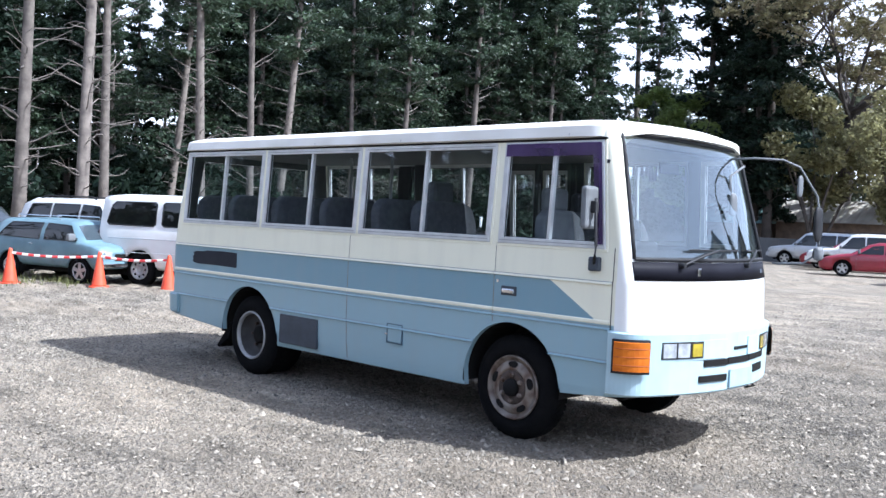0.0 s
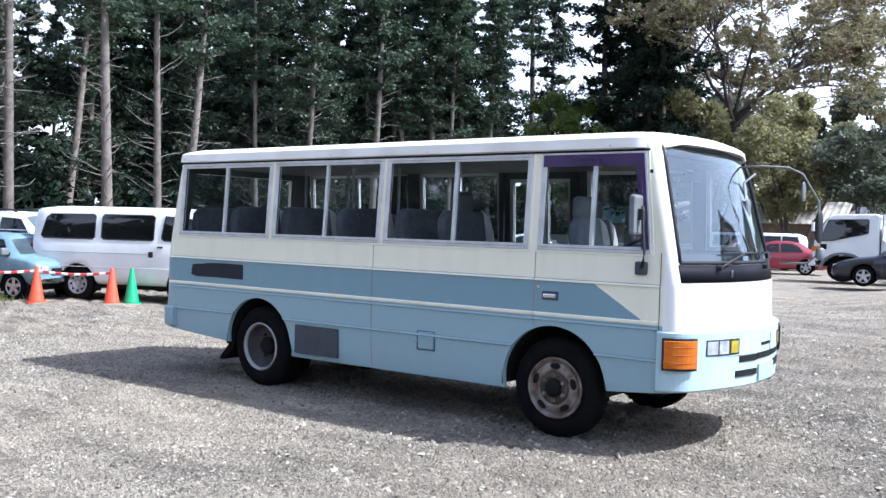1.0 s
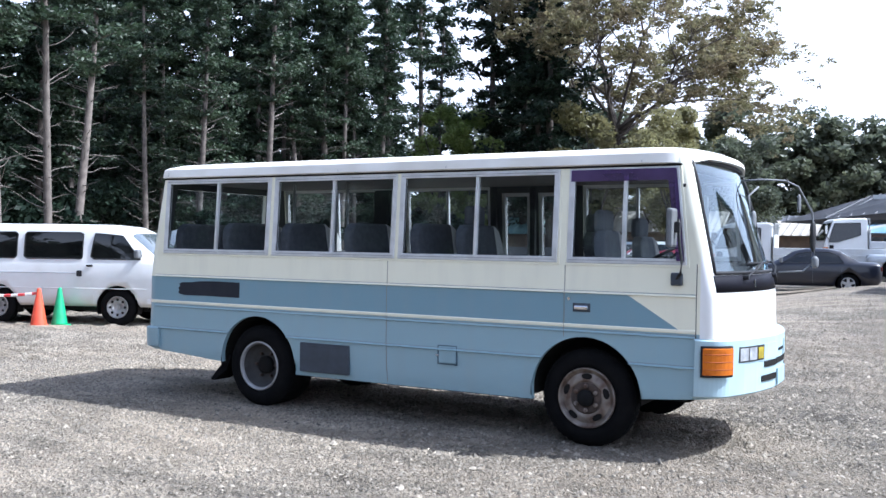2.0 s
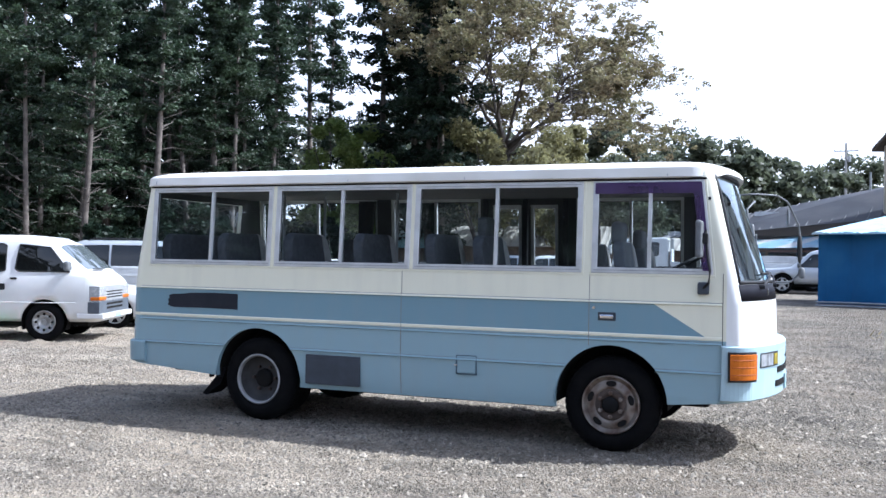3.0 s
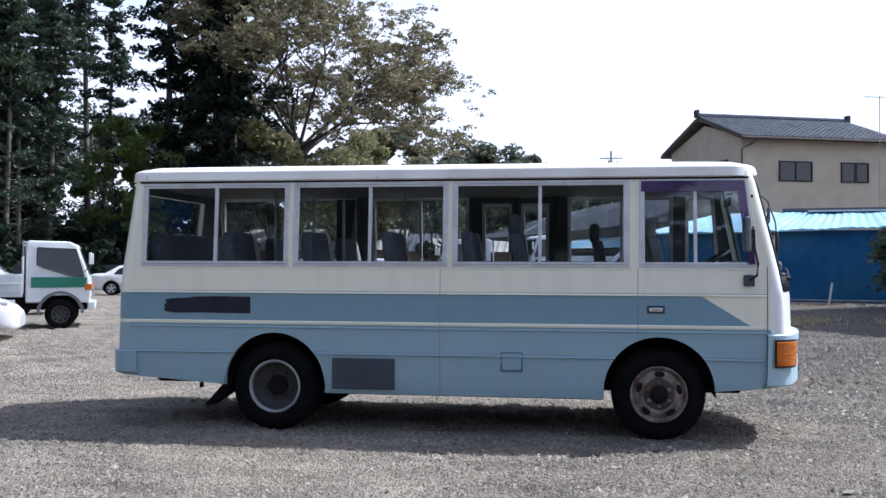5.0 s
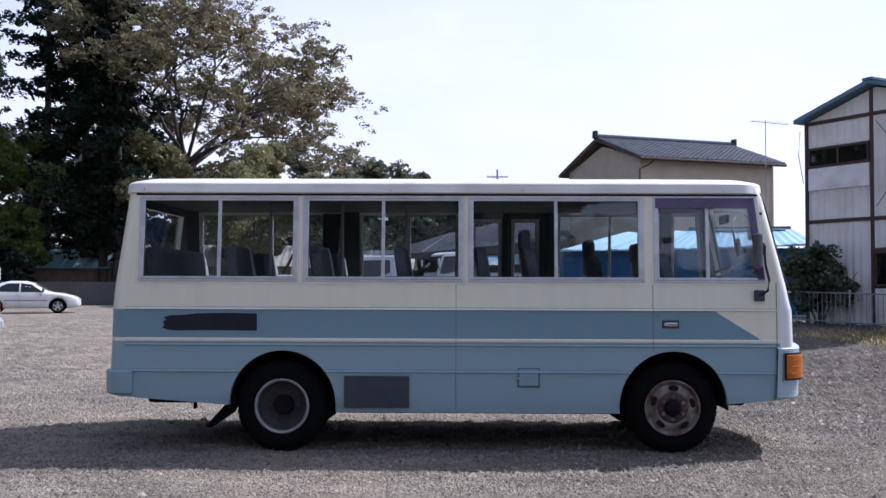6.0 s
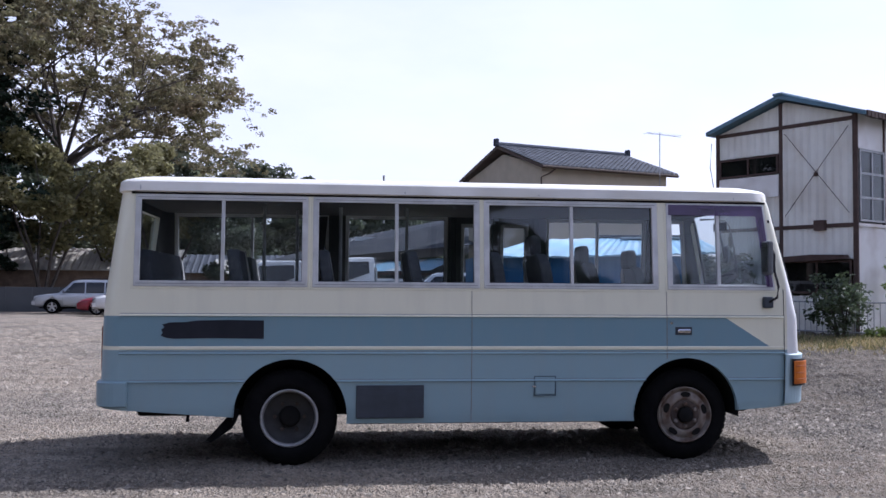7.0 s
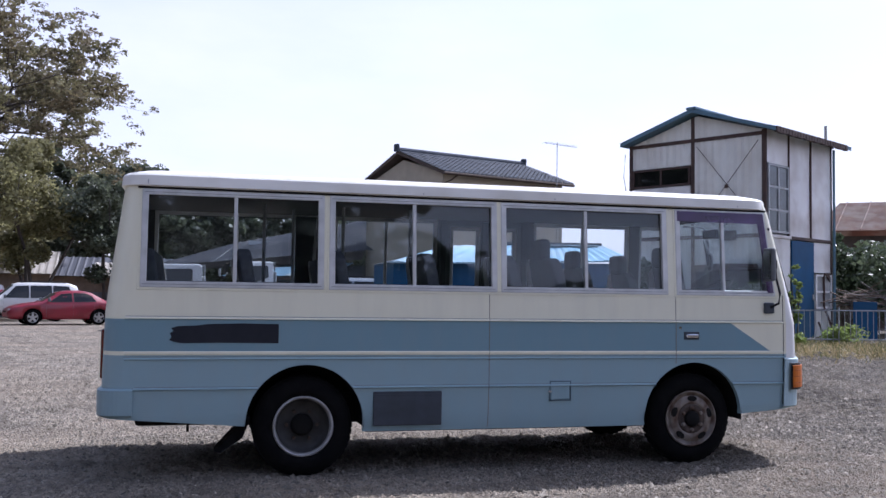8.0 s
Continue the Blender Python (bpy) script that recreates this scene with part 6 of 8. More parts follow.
class Shell:
    """A car body lofted through stations (x, half width at the belt, half width of the roof, sill, belt, top)."""
    def __init__(self, stations):
        self.st = sorted(stations)
        self.xs = [q[0] for q in self.st]

    def at(self, x):
        return [float(np.interp(x, self.xs, [q[i] for q in self.st])) for i in range(1, 6)]

    def profile(self, x):
        hl, ht, z0, zb, zt = self.at(x)
        k = min(1.0, (zt - zb) / 0.5)
        return [(hl * 0.88, z0), (hl * 0.975, z0 + min(0.07, 0.15 * (zb - z0))), (hl, z0 + min(0.22, 0.35 * (zb - z0))), (hl * 1.004, z0 + 0.58 * (zb - z0)), (hl, zb - min(0.03, 0.1 * (zb - z0))), (hl * 0.985, zb), (hl + (ht - hl) * 0.55, zb + (zt - zb) * 0.52),
                (ht, zt - 0.12 * k - 0.01), (ht * 0.95, zt - 0.05 * k - 0.005), (ht * 0.80, zt - 0.015), (ht * 0.4, zt - 0.002), (0.0, zt)]

    def side(self, x, z):
        p = self.profile(x)
        return float(np.interp(z, [q[1] for q in p], [q[0] for q in p]))

    def mesh(self):
        bm = bmesh.new()
        fine = []
        for a, b in zip(self.xs, self.xs[1:]):
            n = max(1, int((b - a) / 0.22))
            fine += [a + (b - a) * i / n for i in range(n)]
        rings = []
        for x in fine + [self.xs[-1]]:
            p = self.profile(x)
            rings.append([bm.verts.new((x, -y, z)) for y, z in p] + [bm.verts.new((x, y, z)) for y, z in p[-2::-1]])
        for A, B in zip(rings, rings[1:]):
            for i in range(len(A)):
                j = (i + 1) % len(A)
                bm.faces.new((A[i], A[j], B[j], B[i]))
        bm.faces.new(rings[0])
        bm.faces.new(rings[-1][::-1])
        return bm


def lofted_car(name, label, category, where, paint, stations, windows, screens, wheels, r, lamps=(), extras=(), rim="alloy", mirror=None, cut_r=0.06, seams=()):
    """A rounded body with its panes laid on, its wheel cut-outs and fittings."""
    car = thing(name, label, category, where)
    sh = Shell(stations)
    body = part("body", sh.mesh(), M[paint], car, smooth=True)
    for f in body.data.polygons:
        if len(f.vertices) > 4:
            f.use_smooth = False
    w = max(q[1] for q in stations)
    wells = None
    for wx in wheels:
        for s in (-1, 1):
            wells = prism([(wx + (r + cut_r) * math.cos(radians(a)), r + (r + cut_r) * math.sin(radians(a))) for a in range(0, 360, 18)], s * (w - 0.26), s * (w + 0.2), bm=wells)
    cut(body, [wells])
    for s in (-1, 1):
        for poly in windows:
            n = len(poly)
            dense = []
            for i in range(n):
                (xa, za), (xb, zb) = poly[i], poly[(i + 1) % n]
                dense += [(xa + (xb - xa) * t / 6, za + (zb - za) * t / 6) for t in range(6)]
            cx, cz = sum(q[0] for q in poly) / n, sum(q[1] for q in poly) / n
            g = bmesh.new()
            rings = []
            for f in (1.0, 0.55, 0.1):
                rings.append([g.verts.new((cx + (x - cx) * f, s * (sh.side(cx + (x - cx) * f, cz + (z - cz) * f) + 0.008), cz + (z - cz) * f)) for x, z in dense])
            for A, B in zip(rings, rings[1:]):
                for i in range(len(A)):
                    j = (i + 1) % len(A)
                    g.faces.new((A[i], A[j], B[j], B[i]))
            g.faces.new(rings[-1])
            pane = part("side_window", g, M["car_glass"], body, smooth=True)
            loop = [(x, s * (sh.side(x, z) + 0.008), z) for x, z in dense]
            part("window_seal", tube(loop + loop[:1], 0.011, 4), M["dark"], pane)
        for wx in wheels:
            car_wheel(car, wx, s * (w - 0.02), r, 0.2, s, rim)
            arc = [(wx + (r + cut_r - 0.008) * math.cos(radians(a)), r + (r + cut_r - 0.008) * math.sin(radians(a))) for a in range(-20, 201, 11)]
            own = bmesh.new()
            A = [own.verts.new((x, s * (w - 0.25), z)) for x, z in arc]
            B = [own.verts.new((x, s * (w - 0.03), z)) for x, z in arc]
            for i in range(len(A) - 1):
                own.faces.new((A[i], A[i + 1], B[i + 1], B[i]))
            own.faces.new(A)
            part("wheel_housing", own, M["black"], car)
        for sx in seams:
            z0, zb = sh.at(sx)[2:4]
            part("door_seam", tube([(sx, s * (sh.side(sx, z) + 0.001), z) for z in np.linspace(z0 + 0.1, zb, 6)], 0.003, 4), M["grey_trim"], body)
        if mirror:
            mx, mz = mirror
            y = sh.side(mx, mz)
            part("door_mirror", box(mx - 0.10, mx, min(s * (y + 0.02), s * (y + 0.2)), max(s * (y + 0.02), s * (y + 0.2)), mz, mz + 0.16, 0.035), M["grey_trim"], car)
            part("mirror_foot", box(mx - 0.06, mx - 0.02, min(s * (y - 0.03), s * (y + 0.05)), max(s * (y - 0.03), s * (y + 0.05)), mz + 0.02, mz + 0.07, 0.01), M["dark"], car)
    for nm, (xa, za), (xb, zb) in screens:
        g = bmesh.new()
        grid = []
        for j in range(6):
            x, z = xa + (xb - xa) * j / 5, za + (zb - za) * j / 5
            hw = sh.at(x)[1] * 0.95 - 0.01
            row = []
            for i in range(11):
                y = -hw + 2 * hw * i / 10
                p = sh.profile(x)
                row.append(g.verts.new((x, y, float(np.interp(-abs(y), [-q[0] for q in p], [q[1] for q in p])) + 0.012)))
            grid.append(row)
        for A, B in zip(grid, grid[1:]):
            for i in range(10):
                g.faces.new((A[i], A[i + 1], B[i + 1], B[i]))
        part(nm, g, M["screen_car"], body, smooth=True)
    for n2, mt, (x0, x1, y0, y1, z0, z1) in lamps:
        for s in (-1, 1):
            part(n2, box(x0, x1, min(s * y0, s * y1), max(s * y0, s * y1), z0, z1, 0.02), M[mt], car)
    for n2, mt, b in extras:
        part(n2, box(*b, 0.012), M[mt], car)
    part("underbody", box(stations[0][0] + 0.25, stations[-1][0] - 0.25, -w + 0.25, w - 0.25, r * 0.75, r * 0.75 + 0.3, 0.02), M["black"], car)
    return car


M["screen_car"] = glass("car_windscreen", (0.30, 0.34, 0.36), f0=0.14, dirt=0.10, dust=(0.5, 0.55, 0.58))


def at(x, y, deg):
    return pose(x, y, ground_at(x, y), 0, 0, deg)


def white_van(where):
    """A one-box delivery van with a short sloping nose."""
    st = [(-2.12, 0.78, 0.66, 0.46, 1.12, 1.66), (-2.05, 0.835, 0.74, 0.38, 1.15, 1.79), (-1.6, 0.845, 0.76, 0.34, 1.16, 1.83), (0.7, 0.845, 0.76, 0.34, 1.16, 1.83), (1.05, 0.845, 0.75, 0.34, 1.16, 1.80),
          (1.35, 0.845, 0.73, 0.34, 1.16, 1.68), (1.84, 0.845, 0.75, 0.34, 1.13, 1.25), (1.87, 0.845, 0.77, 0.34, 1.12, 1.21), (2.02, 0.842, 0.80, 0.34, 1.00, 1.09), (2.07, 0.838, 0.80, 0.35, 0.95, 1.03), (2.085, 0.828, 0.79, 0.36, 0.90, 0.98)]
    win = [[(1.58, 1.20), (1.22, 1.62), (0.72, 1.66), (0.66, 1.24), (0.72, 1.20)], [(0.50, 1.22), (0.50, 1.64), (0.44, 1.67), (-0.56, 1.67), (-0.60, 1.63), (-0.60, 1.24), (-0.55, 1.20), (0.45, 1.20)], [(-0.74, 1.24), (-0.74, 1.63), (-0.79, 1.67), (-1.72, 1.66), (-1.80, 1.60), (-1.90, 1.25), (-1.84, 1.20), (-0.79, 1.20)]]
    return lofted_car("delivery_van", "white one-box delivery van with a grey grille, parked on gravel", "van", where, "white_car", st, win,
                      [("windscreen", (1.84, 1.25), (1.37, 1.66))], (1.16, -1.10), 0.335,
                      lamps=[("headlight", "lamp", (1.95, 2.108, 0.49, 0.853, 0.79, 0.935)), ("indicator", "orange", (1.94, 2.112, 0.49, 0.856, 0.71, 0.78)), ("tail_lamp", "red_lens", (-2.13, -2.05, 0.66, 0.80, 0.75, 1.1))],
                      extras=[("grille_panel", "vent_silver", (1.92, 2.10, -0.850, 0.850, 0.695, 0.965)), ("grille_slot", "black", (2.085, 2.106, -0.46, 0.46, 0.845, 0.870)), ("grille_slot", "black", (2.085, 2.106, -0.46, 0.46, 0.795, 0.820)), ("grille_slot", "black", (2.085, 2.106, -0.46, 0.46, 0.745, 0.770)),
                              ("bumper_mask", "van_mask", (1.90, 2.105, -0.853, 0.853, 0.49, 0.692)), ("bumper_slot", "black", (2.09, 2.110, -0.46, 0.46, 0.625, 0.665)), ("bumper_slot", "black", (2.09, 2.110, -0.46, 0.46, 0.555, 0.595)),
                              ("front_bumper", "white_car", (1.72, 2.17, -0.855, 0.855, 0.40, 0.488)), ("blank_plate", "plate", (2.165, 2.175, -0.16, 0.16, 0.40, 0.48)),
                              ("door_handle", "dark", (0.58, 0.70, -0.862, -0.83, 1.06, 1.095)), ("fuel_flap", "dark", (0.40, 0.50, -0.858, -0.83, 0.88, 0.99)), ("sliding_rail", "silver_car", (-1.85, 0.5, -0.856, -0.83, 0.935, 0.955)), ("side_crease", "white_car", (-1.95, 1.7, -0.856, -0.83, 0.66, 0.675)), ("wiper", "dark", (1.86, 1.90, -0.5, 0.1, 1.245, 1.262))],
                      rim="rim_grey", mirror=(1.62, 1.22))


def estate(where):
    st = [(-1.72, 0.68, 0.58, 0.46, 0.84, 1.02), (-1.66, 0.73, 0.60, 0.36, 0.88, 1.22), (-1.35, 0.75, 0.62, 0.33, 0.89, 1.36), (-0.5, 0.75, 0.62, 0.33, 0.89, 1.385), (0.62, 0.75, 0.62, 0.33, 0.89, 1.36), (0.80, 0.75, 0.61, 0.33, 0.88, 1.30),
          (1.12, 0.75, 0.64, 0.33, 0.87, 0.92), (1.4, 0.74, 0.64, 0.34, 0.83, 0.88), (1.57, 0.71, 0.62, 0.36, 0.77, 0.83), (1.66, 0.65, 0.56, 0.42, 0.66, 0.72)]
    win = [[(0.95, 0.92), (0.68, 1.24), (0.0, 1.27), (0.0, 0.92)], [(-0.14, 0.92), (-0.14, 1.27), (-1.12, 1.26), (-1.42, 0.95)]]
    car = lofted_car("small_estate_car", "faded pale blue small old estate car with a roof rack", "car", where, "aqua_car", st, win, [("windscreen", (1.09, 0.95), (0.83, 1.27)), ("rear_screen", (-1.64, 1.2), (-1.42, 1.33))], (1.05, -1.05), 0.285,
                     lamps=[("headlight", "lamp", (1.54, 1.68, 0.45, 0.64, 0.58, 0.72))], extras=[("door_handle", "chrome", (-0.42, -0.31, -0.765, -0.74, 0.80, 0.825)), ("grille", "black", (1.58, 1.672, -0.38, 0.38, 0.53, 0.68)), ("front_bumper", "chrome", (1.58, 1.74, -0.7, 0.7, 0.40, 0.48))], mirror=(0.96, 0.92), seams=(-0.07, 1.0))
    for y in (-0.5, 0.5):
        part("roof_rail", tube([(-1.1, y, 1.36), (-1.1, y, 1.43), (0.2, y, 1.43), (0.2, y, 1.34)], 0.012, 6), M["chrome"], car)
    return car


def saloon(where, paint, label, name="saloon_car"):
    st = [(-2.20, 0.72, 0.60, 0.42, 0.86, 0.92), (-2.05, 0.83, 0.70, 0.27, 0.90, 0.98), (-1.55, 0.86, 0.70, 0.23, 0.90, 1.00), (-1.0, 0.865, 0.62, 0.23, 0.90, 1.33), (-0.6, 0.865, 0.61, 0.23, 0.90, 1.41), (0.0, 0.865, 0.61, 0.23, 0.90, 1.40),
          (0.35, 0.865, 0.61, 0.23, 0.89, 1.31), (1.0, 0.865, 0.70, 0.23, 0.86, 0.93), (1.5, 0.86, 0.72, 0.23, 0.80, 0.87), (1.95, 0.83, 0.70, 0.24, 0.70, 0.76), (2.15, 0.74, 0.60, 0.28, 0.60, 0.66), (2.22, 0.60, 0.50, 0.34, 0.52, 0.57)]
    win = [[(0.68, 0.93), (0.22, 1.24), (-0.18, 1.29), (-0.18, 0.94)], [(-0.26, 0.94), (-0.26, 1.29), (-0.72, 1.28), (-0.95, 1.18), (-1.12, 0.96)]]
    return lofted_car(name, label, "car", where, paint, st, win, [("windscreen", (0.94, 0.97), (0.40, 1.29)), ("rear_screen", (-1.48, 1.04), (-1.03, 1.30))], (1.30, -1.24), 0.31,
                      lamps=[("headlight", "lamp", (1.98, 2.18, 0.42, 0.70, 0.56, 0.66)), ("tail_lamp", "red_lens", (-2.20, -2.08, 0.45, 0.76, 0.72, 0.86))],
                      extras=[("grille", "black", (2.10, 2.225, -0.32, 0.32, 0.50, 0.57)), ("lower_intake", "black", (2.06, 2.215, -0.5, 0.5, 0.32, 0.42)), ("door_handle", "chrome", (-0.40, -0.26, -0.885, -0.85, 0.80, 0.83)), ("door_handle", "chrome", (0.55, 0.69, -0.885, -0.85, 0.79, 0.82)), ("side_moulding", "dark", (-0.85, 0.9, -0.875, -0.85, 0.54, 0.57))],
                      mirror=(0.76, 0.94), seams=(-0.22, 0.80, -1.06))


def wagon_suv(where, paint, label, name="suv", hgt=1.75, L=4.6, W=1.78, roofrail=True):
    k, h, b = L / 2, W / 2, hgt * 0.58
    st = [(-k, h * 0.86, h * 0.72, 0.50, b - 0.06, hgt - 0.38), (-k + 0.1, h * 0.96, h * 0.78, 0.40, b, hgt - 0.13), (-k + 0.45, h, h * 0.80, 0.36, b, hgt - 0.01), (-0.2, h, h * 0.80, 0.36, b, hgt), (k - 2.1, h, h * 0.80, 0.36, b, hgt - 0.01), (k - 1.85, h, h * 0.79, 0.36, b, hgt - 0.08),
          (k - 1.2, h, h * 0.84, 0.36, b - 0.02, b + 0.05), (k - 0.6, h * 0.99, h * 0.85, 0.36, b - 0.08, b - 0.01), (k - 0.15, h * 0.95, h * 0.82, 0.37, 0.84, 0.93), (k - 0.02, h * 0.86, h * 0.74, 0.42, 0.72, 0.80)]
    win = [[(k - 1.48, b + 0.04), (k - 1.92, hgt - 0.19), (k - 2.45, hgt - 0.16), (k - 2.45, b + 0.04)], [(k - 2.53, b + 0.04), (k - 2.53, hgt - 0.16), (k - 3.4, hgt - 0.16), (k - 3.4, b + 0.05)], [(k - 3.48, b + 0.05), (k - 3.48, hgt - 0.16), (-k + 0.46, hgt - 0.18), (-k + 0.30, b + 0.08)]]
    car = lofted_car(name, label, "car", where, paint, st, win, [("windscreen", (k - 1.24, b + 0.09), (k - 1.82, hgt - 0.10))], (k - 0.92, -k + 1.0), 0.35,
                     lamps=[("headlight", "lamp", (k - 0.20, k - 0.02, 0.46, 0.74, 0.74, 0.88)), ("tail_lamp", "red_lens", (-k - 0.01, -k + 0.12, 0.60, 0.82, 0.75, 1.05))],
                     extras=[("grille", "grey_trim", (k - 0.14, k, -0.42, 0.42, 0.72, 0.84)), ("front_bumper", paint, (k - 0.2, k + 0.06, -h + 0.08, h - 0.08, 0.44, 0.64)), ("lower_intake", "black", (k - 0.1, k + 0.065, -0.5, 0.5, 0.48, 0.56)), ("side_moulding", "grey_trim", (-k + 1.5, k - 1.45, -h - 0.018, -h + 0.01, 0.55, 0.62))],
                     mirror=(k - 1.42, b + 0.02), seams=(k - 2.49, k - 1.42, k - 3.44))
    if roofrail:
        for y in (-h + 0.30, h - 0.30):
            part("roof_rail", tube([(-k + 0.6, y, hgt - 0.03), (-k + 0.75, y, hgt + 0.04), (k - 2.3, y, hgt + 0.04), (k - 2.15, y, hgt - 0.03)], 0.018, 6), M["dark"], car)
    return car


def coupe(where):
    st = [(-2.15, 0.68, 0.58, 0.40, 0.80, 0.86), (-2.0, 0.82, 0.70, 0.25, 0.86, 0.93), (-1.6, 0.87, 0.70, 0.22, 0.88, 0.99), (-0.9, 0.88, 0.60, 0.20, 0.88, 1.24), (-0.4, 0.88, 0.58, 0.20, 0.88, 1.28), (0.1, 0.88, 0.59, 0.20, 0.88, 1.21),
          (0.85, 0.88, 0.70, 0.20, 0.84, 0.90), (1.3, 0.88, 0.72, 0.20, 0.79, 0.85), (1.7, 0.88, 0.72, 0.20, 0.72, 0.79), (1.95, 0.86, 0.68, 0.20, 0.64, 0.72), (2.10, 0.79, 0.60, 0.20, 0.58, 0.64), (2.20, 0.64, 0.48, 0.22, 0.50, 0.56), (2.25, 0.46, 0.34, 0.26, 0.44, 0.48)]
    win = [[(0.55, 0.92), (0.05, 1.12), (-0.6, 1.17), (-0.75, 0.94)]]
    return lofted_car("sports_coupe", "white low sports coupe with a rounded nose", "car", where, "white_car", st, win, [("windscreen", (0.80, 0.93), (0.16, 1.20)), ("rear_screen", (-1.5, 1.02), (-0.95, 1.22))], (1.28, -1.22), 0.31,
                      lamps=[("headlight", "lamp", (1.80, 2.03, 0.46, 0.74, 0.645, 0.725)), ("side_marker", "orange", (1.72, 1.80, 0.855, 0.875, 0.48, 0.52))],
                      extras=[("lower_intake", "black", (2.06, 2.225, -0.42, -0.12, 0.31, 0.40)), ("lower_intake", "black", (2.06, 2.225, 0.12, 0.42, 0.31, 0.40))], mirror=(0.62, 0.93))


def small_truck(where, label, stripe=None, bed_open=True):
    """A forward-control light truck with a dropside bed."""
    car = thing("flatbed_truck", label, "truck", where)
    W, h = 1.69, 0.845
    own = prism([(2.25, 0.62), (2.30, 0.80), (2.26, 1.22), (1.98, 1.98), (1.80, 2.06), (0.92, 2.08), (0.86, 2.02), (0.86, 0.62)], -h, h, bevel=0.05)
    for v in own.verts:
        v.co.y -= math.copysign(0.12 * max(0, v.co.z - 1.25) / 0.85, v.co.y)
    cab = part("cab", own, M["white_car"], car)
    cut(cab, [prism([(1.62 + 0.46, 0.3)] + [(1.62 + 0.45 * math.cos(radians(t)), 0.38 + 0.45 * math.sin(radians(t))) for t in range(0, 181, 15)] + [(1.62 - 0.46, 0.3)], -1, 1)])
    for s in (-1, 1):
        poly = [(2.14, 1.24), (1.95, 1.88), (1.12, 1.91), (1.10, 1.88), (1.10, 1.50), (1.22, 1.45), (1.70, 1.30), (1.85, 1.25)]
        ys = [s * (h + 0.004 - 0.12 * max(0, z - 1.25) / 0.85) for _, z in poly]
        g = bmesh.new()
        g.faces.new([g.verts.new((x, y, z)) for (x, z), y in zip(poly, ys)])
        part("side_window", g, M["car_glass"], cab)
        part("window_seal", tube([(x, y, z) for (x, z), y in zip(poly + poly[:1], ys + ys[:1])], 0.012, 4), M["dark"], cab)
        if stripe:
            part("door_stripe", box(0.98, 2.20, s * h - 0.005, s * h + 0.005, 0.98, 1.22, 0.002, None, 1), M[stripe], cab, "green door stripe")
        part("mirror_arm", tube([(2.15, s * (h - 0.02), 1.35), (2.30, s * (h + 0.18), 1.55), (2.28, s * (h + 0.18), 1.85)], 0.012, 5), M["dark"], cab)
        part("door_mirror", box(2.24, 2.30, s * (h + 0.18) - 0.07, s * (h + 0.18) + 0.07, 1.52, 1.80, 0.02), M["white_car"], cab)
        part("corner_lamp", box(2.15, 2.31, min(s * 0.70, s * 0.86), max(s * 0.70, s * 0.86), 0.92, 1.06, 0.01), M["orange"], cab)
        part("headlight", box(2.26, 2.32, min(s * 0.46, s * 0.70), max(s * 0.46, s * 0.70), 0.74, 0.88, 0.01), M["lamp"], cab)
        part("kick_panel", box(1.98, 2.12, s * h - 0.004, s * h + 0.006, 0.98, 1.14, 0.002, None, 1), M["black"], cab)
        for wx in (1.62, -1.2):
            car_wheel(car, wx, s * (h - 0.02), 0.35, 0.2, s, "dish")
        part("bed_side", box(-2.35, 0.78, s * h - 0.02, s * h + 0.02, 0.86, 1.28, 0.008), M["bed"], car, "dropside bed panel")
        part("side_rib", box(-2.33, 0.76, s * (h + 0.025) - 0.01, s * (h + 0.025) + 0.01, 1.04, 1.09, 0.004, None, 1), M["bed"], car)
        part("fender", prism([(1.62 + 0.52 * math.cos(radians(t)), 0.38 + 0.52 * math.sin(radians(t))) for t in range(0, 181, 15)] + [(1.62 + 0.45 * math.cos(radians(t)), 0.38 + 0.45 * math.sin(radians(t))) for t in range(180, -1, -15)], s * h - 0.03, s * h + 0.02), M["grey_trim"], car)
    g = bmesh.new()
    g.faces.new([g.verts.new(c) for c in ((2.275, -0.74, 1.30), (2.275, 0.74, 1.30), (2.035, 0.66, 1.90), (2.035, -0.66, 1.90))])
    part("windscreen", g, M["car_glass"], cab)
    part("bed_floor", box(-2.35, 0.8, -h, h, 0.76, 0.86, 0.01), M["bed"], car)
    part("tailgate", box(-2.39, -2.35, -h, h, 0.84, 1.28, 0.008), M["bed"], car)
    part("headboard", box(0.78, 0.82, -h, h, 0.86, 1.70, 0.008), M["bed"], car)
    for y in (-0.7, 0.0, 0.7):
        part("rack_post", tube([(0.80, y, 1.68), (0.80, y, 2.05)], 0.02, 6), M["steel"], car)
    part("rack_bar", tube([(0.80, -0.75, 2.05), (0.80, 0.75, 2.05)], 0.022, 6), M["steel"], car)
    part("front_bumper", box(2.22, 2.38, -h, h, 0.46, 0.64, 0.02), M["white_car"], car)
    part("grille", box(2.27, 2.31, -0.42, 0.42, 0.74, 0.90, 0.008), M["black"], car)
    part("chassis", box(-2.3, 2.2, -0.42, 0.42, 0.45, 0.76, 0.02), M["black"], car)
    return car


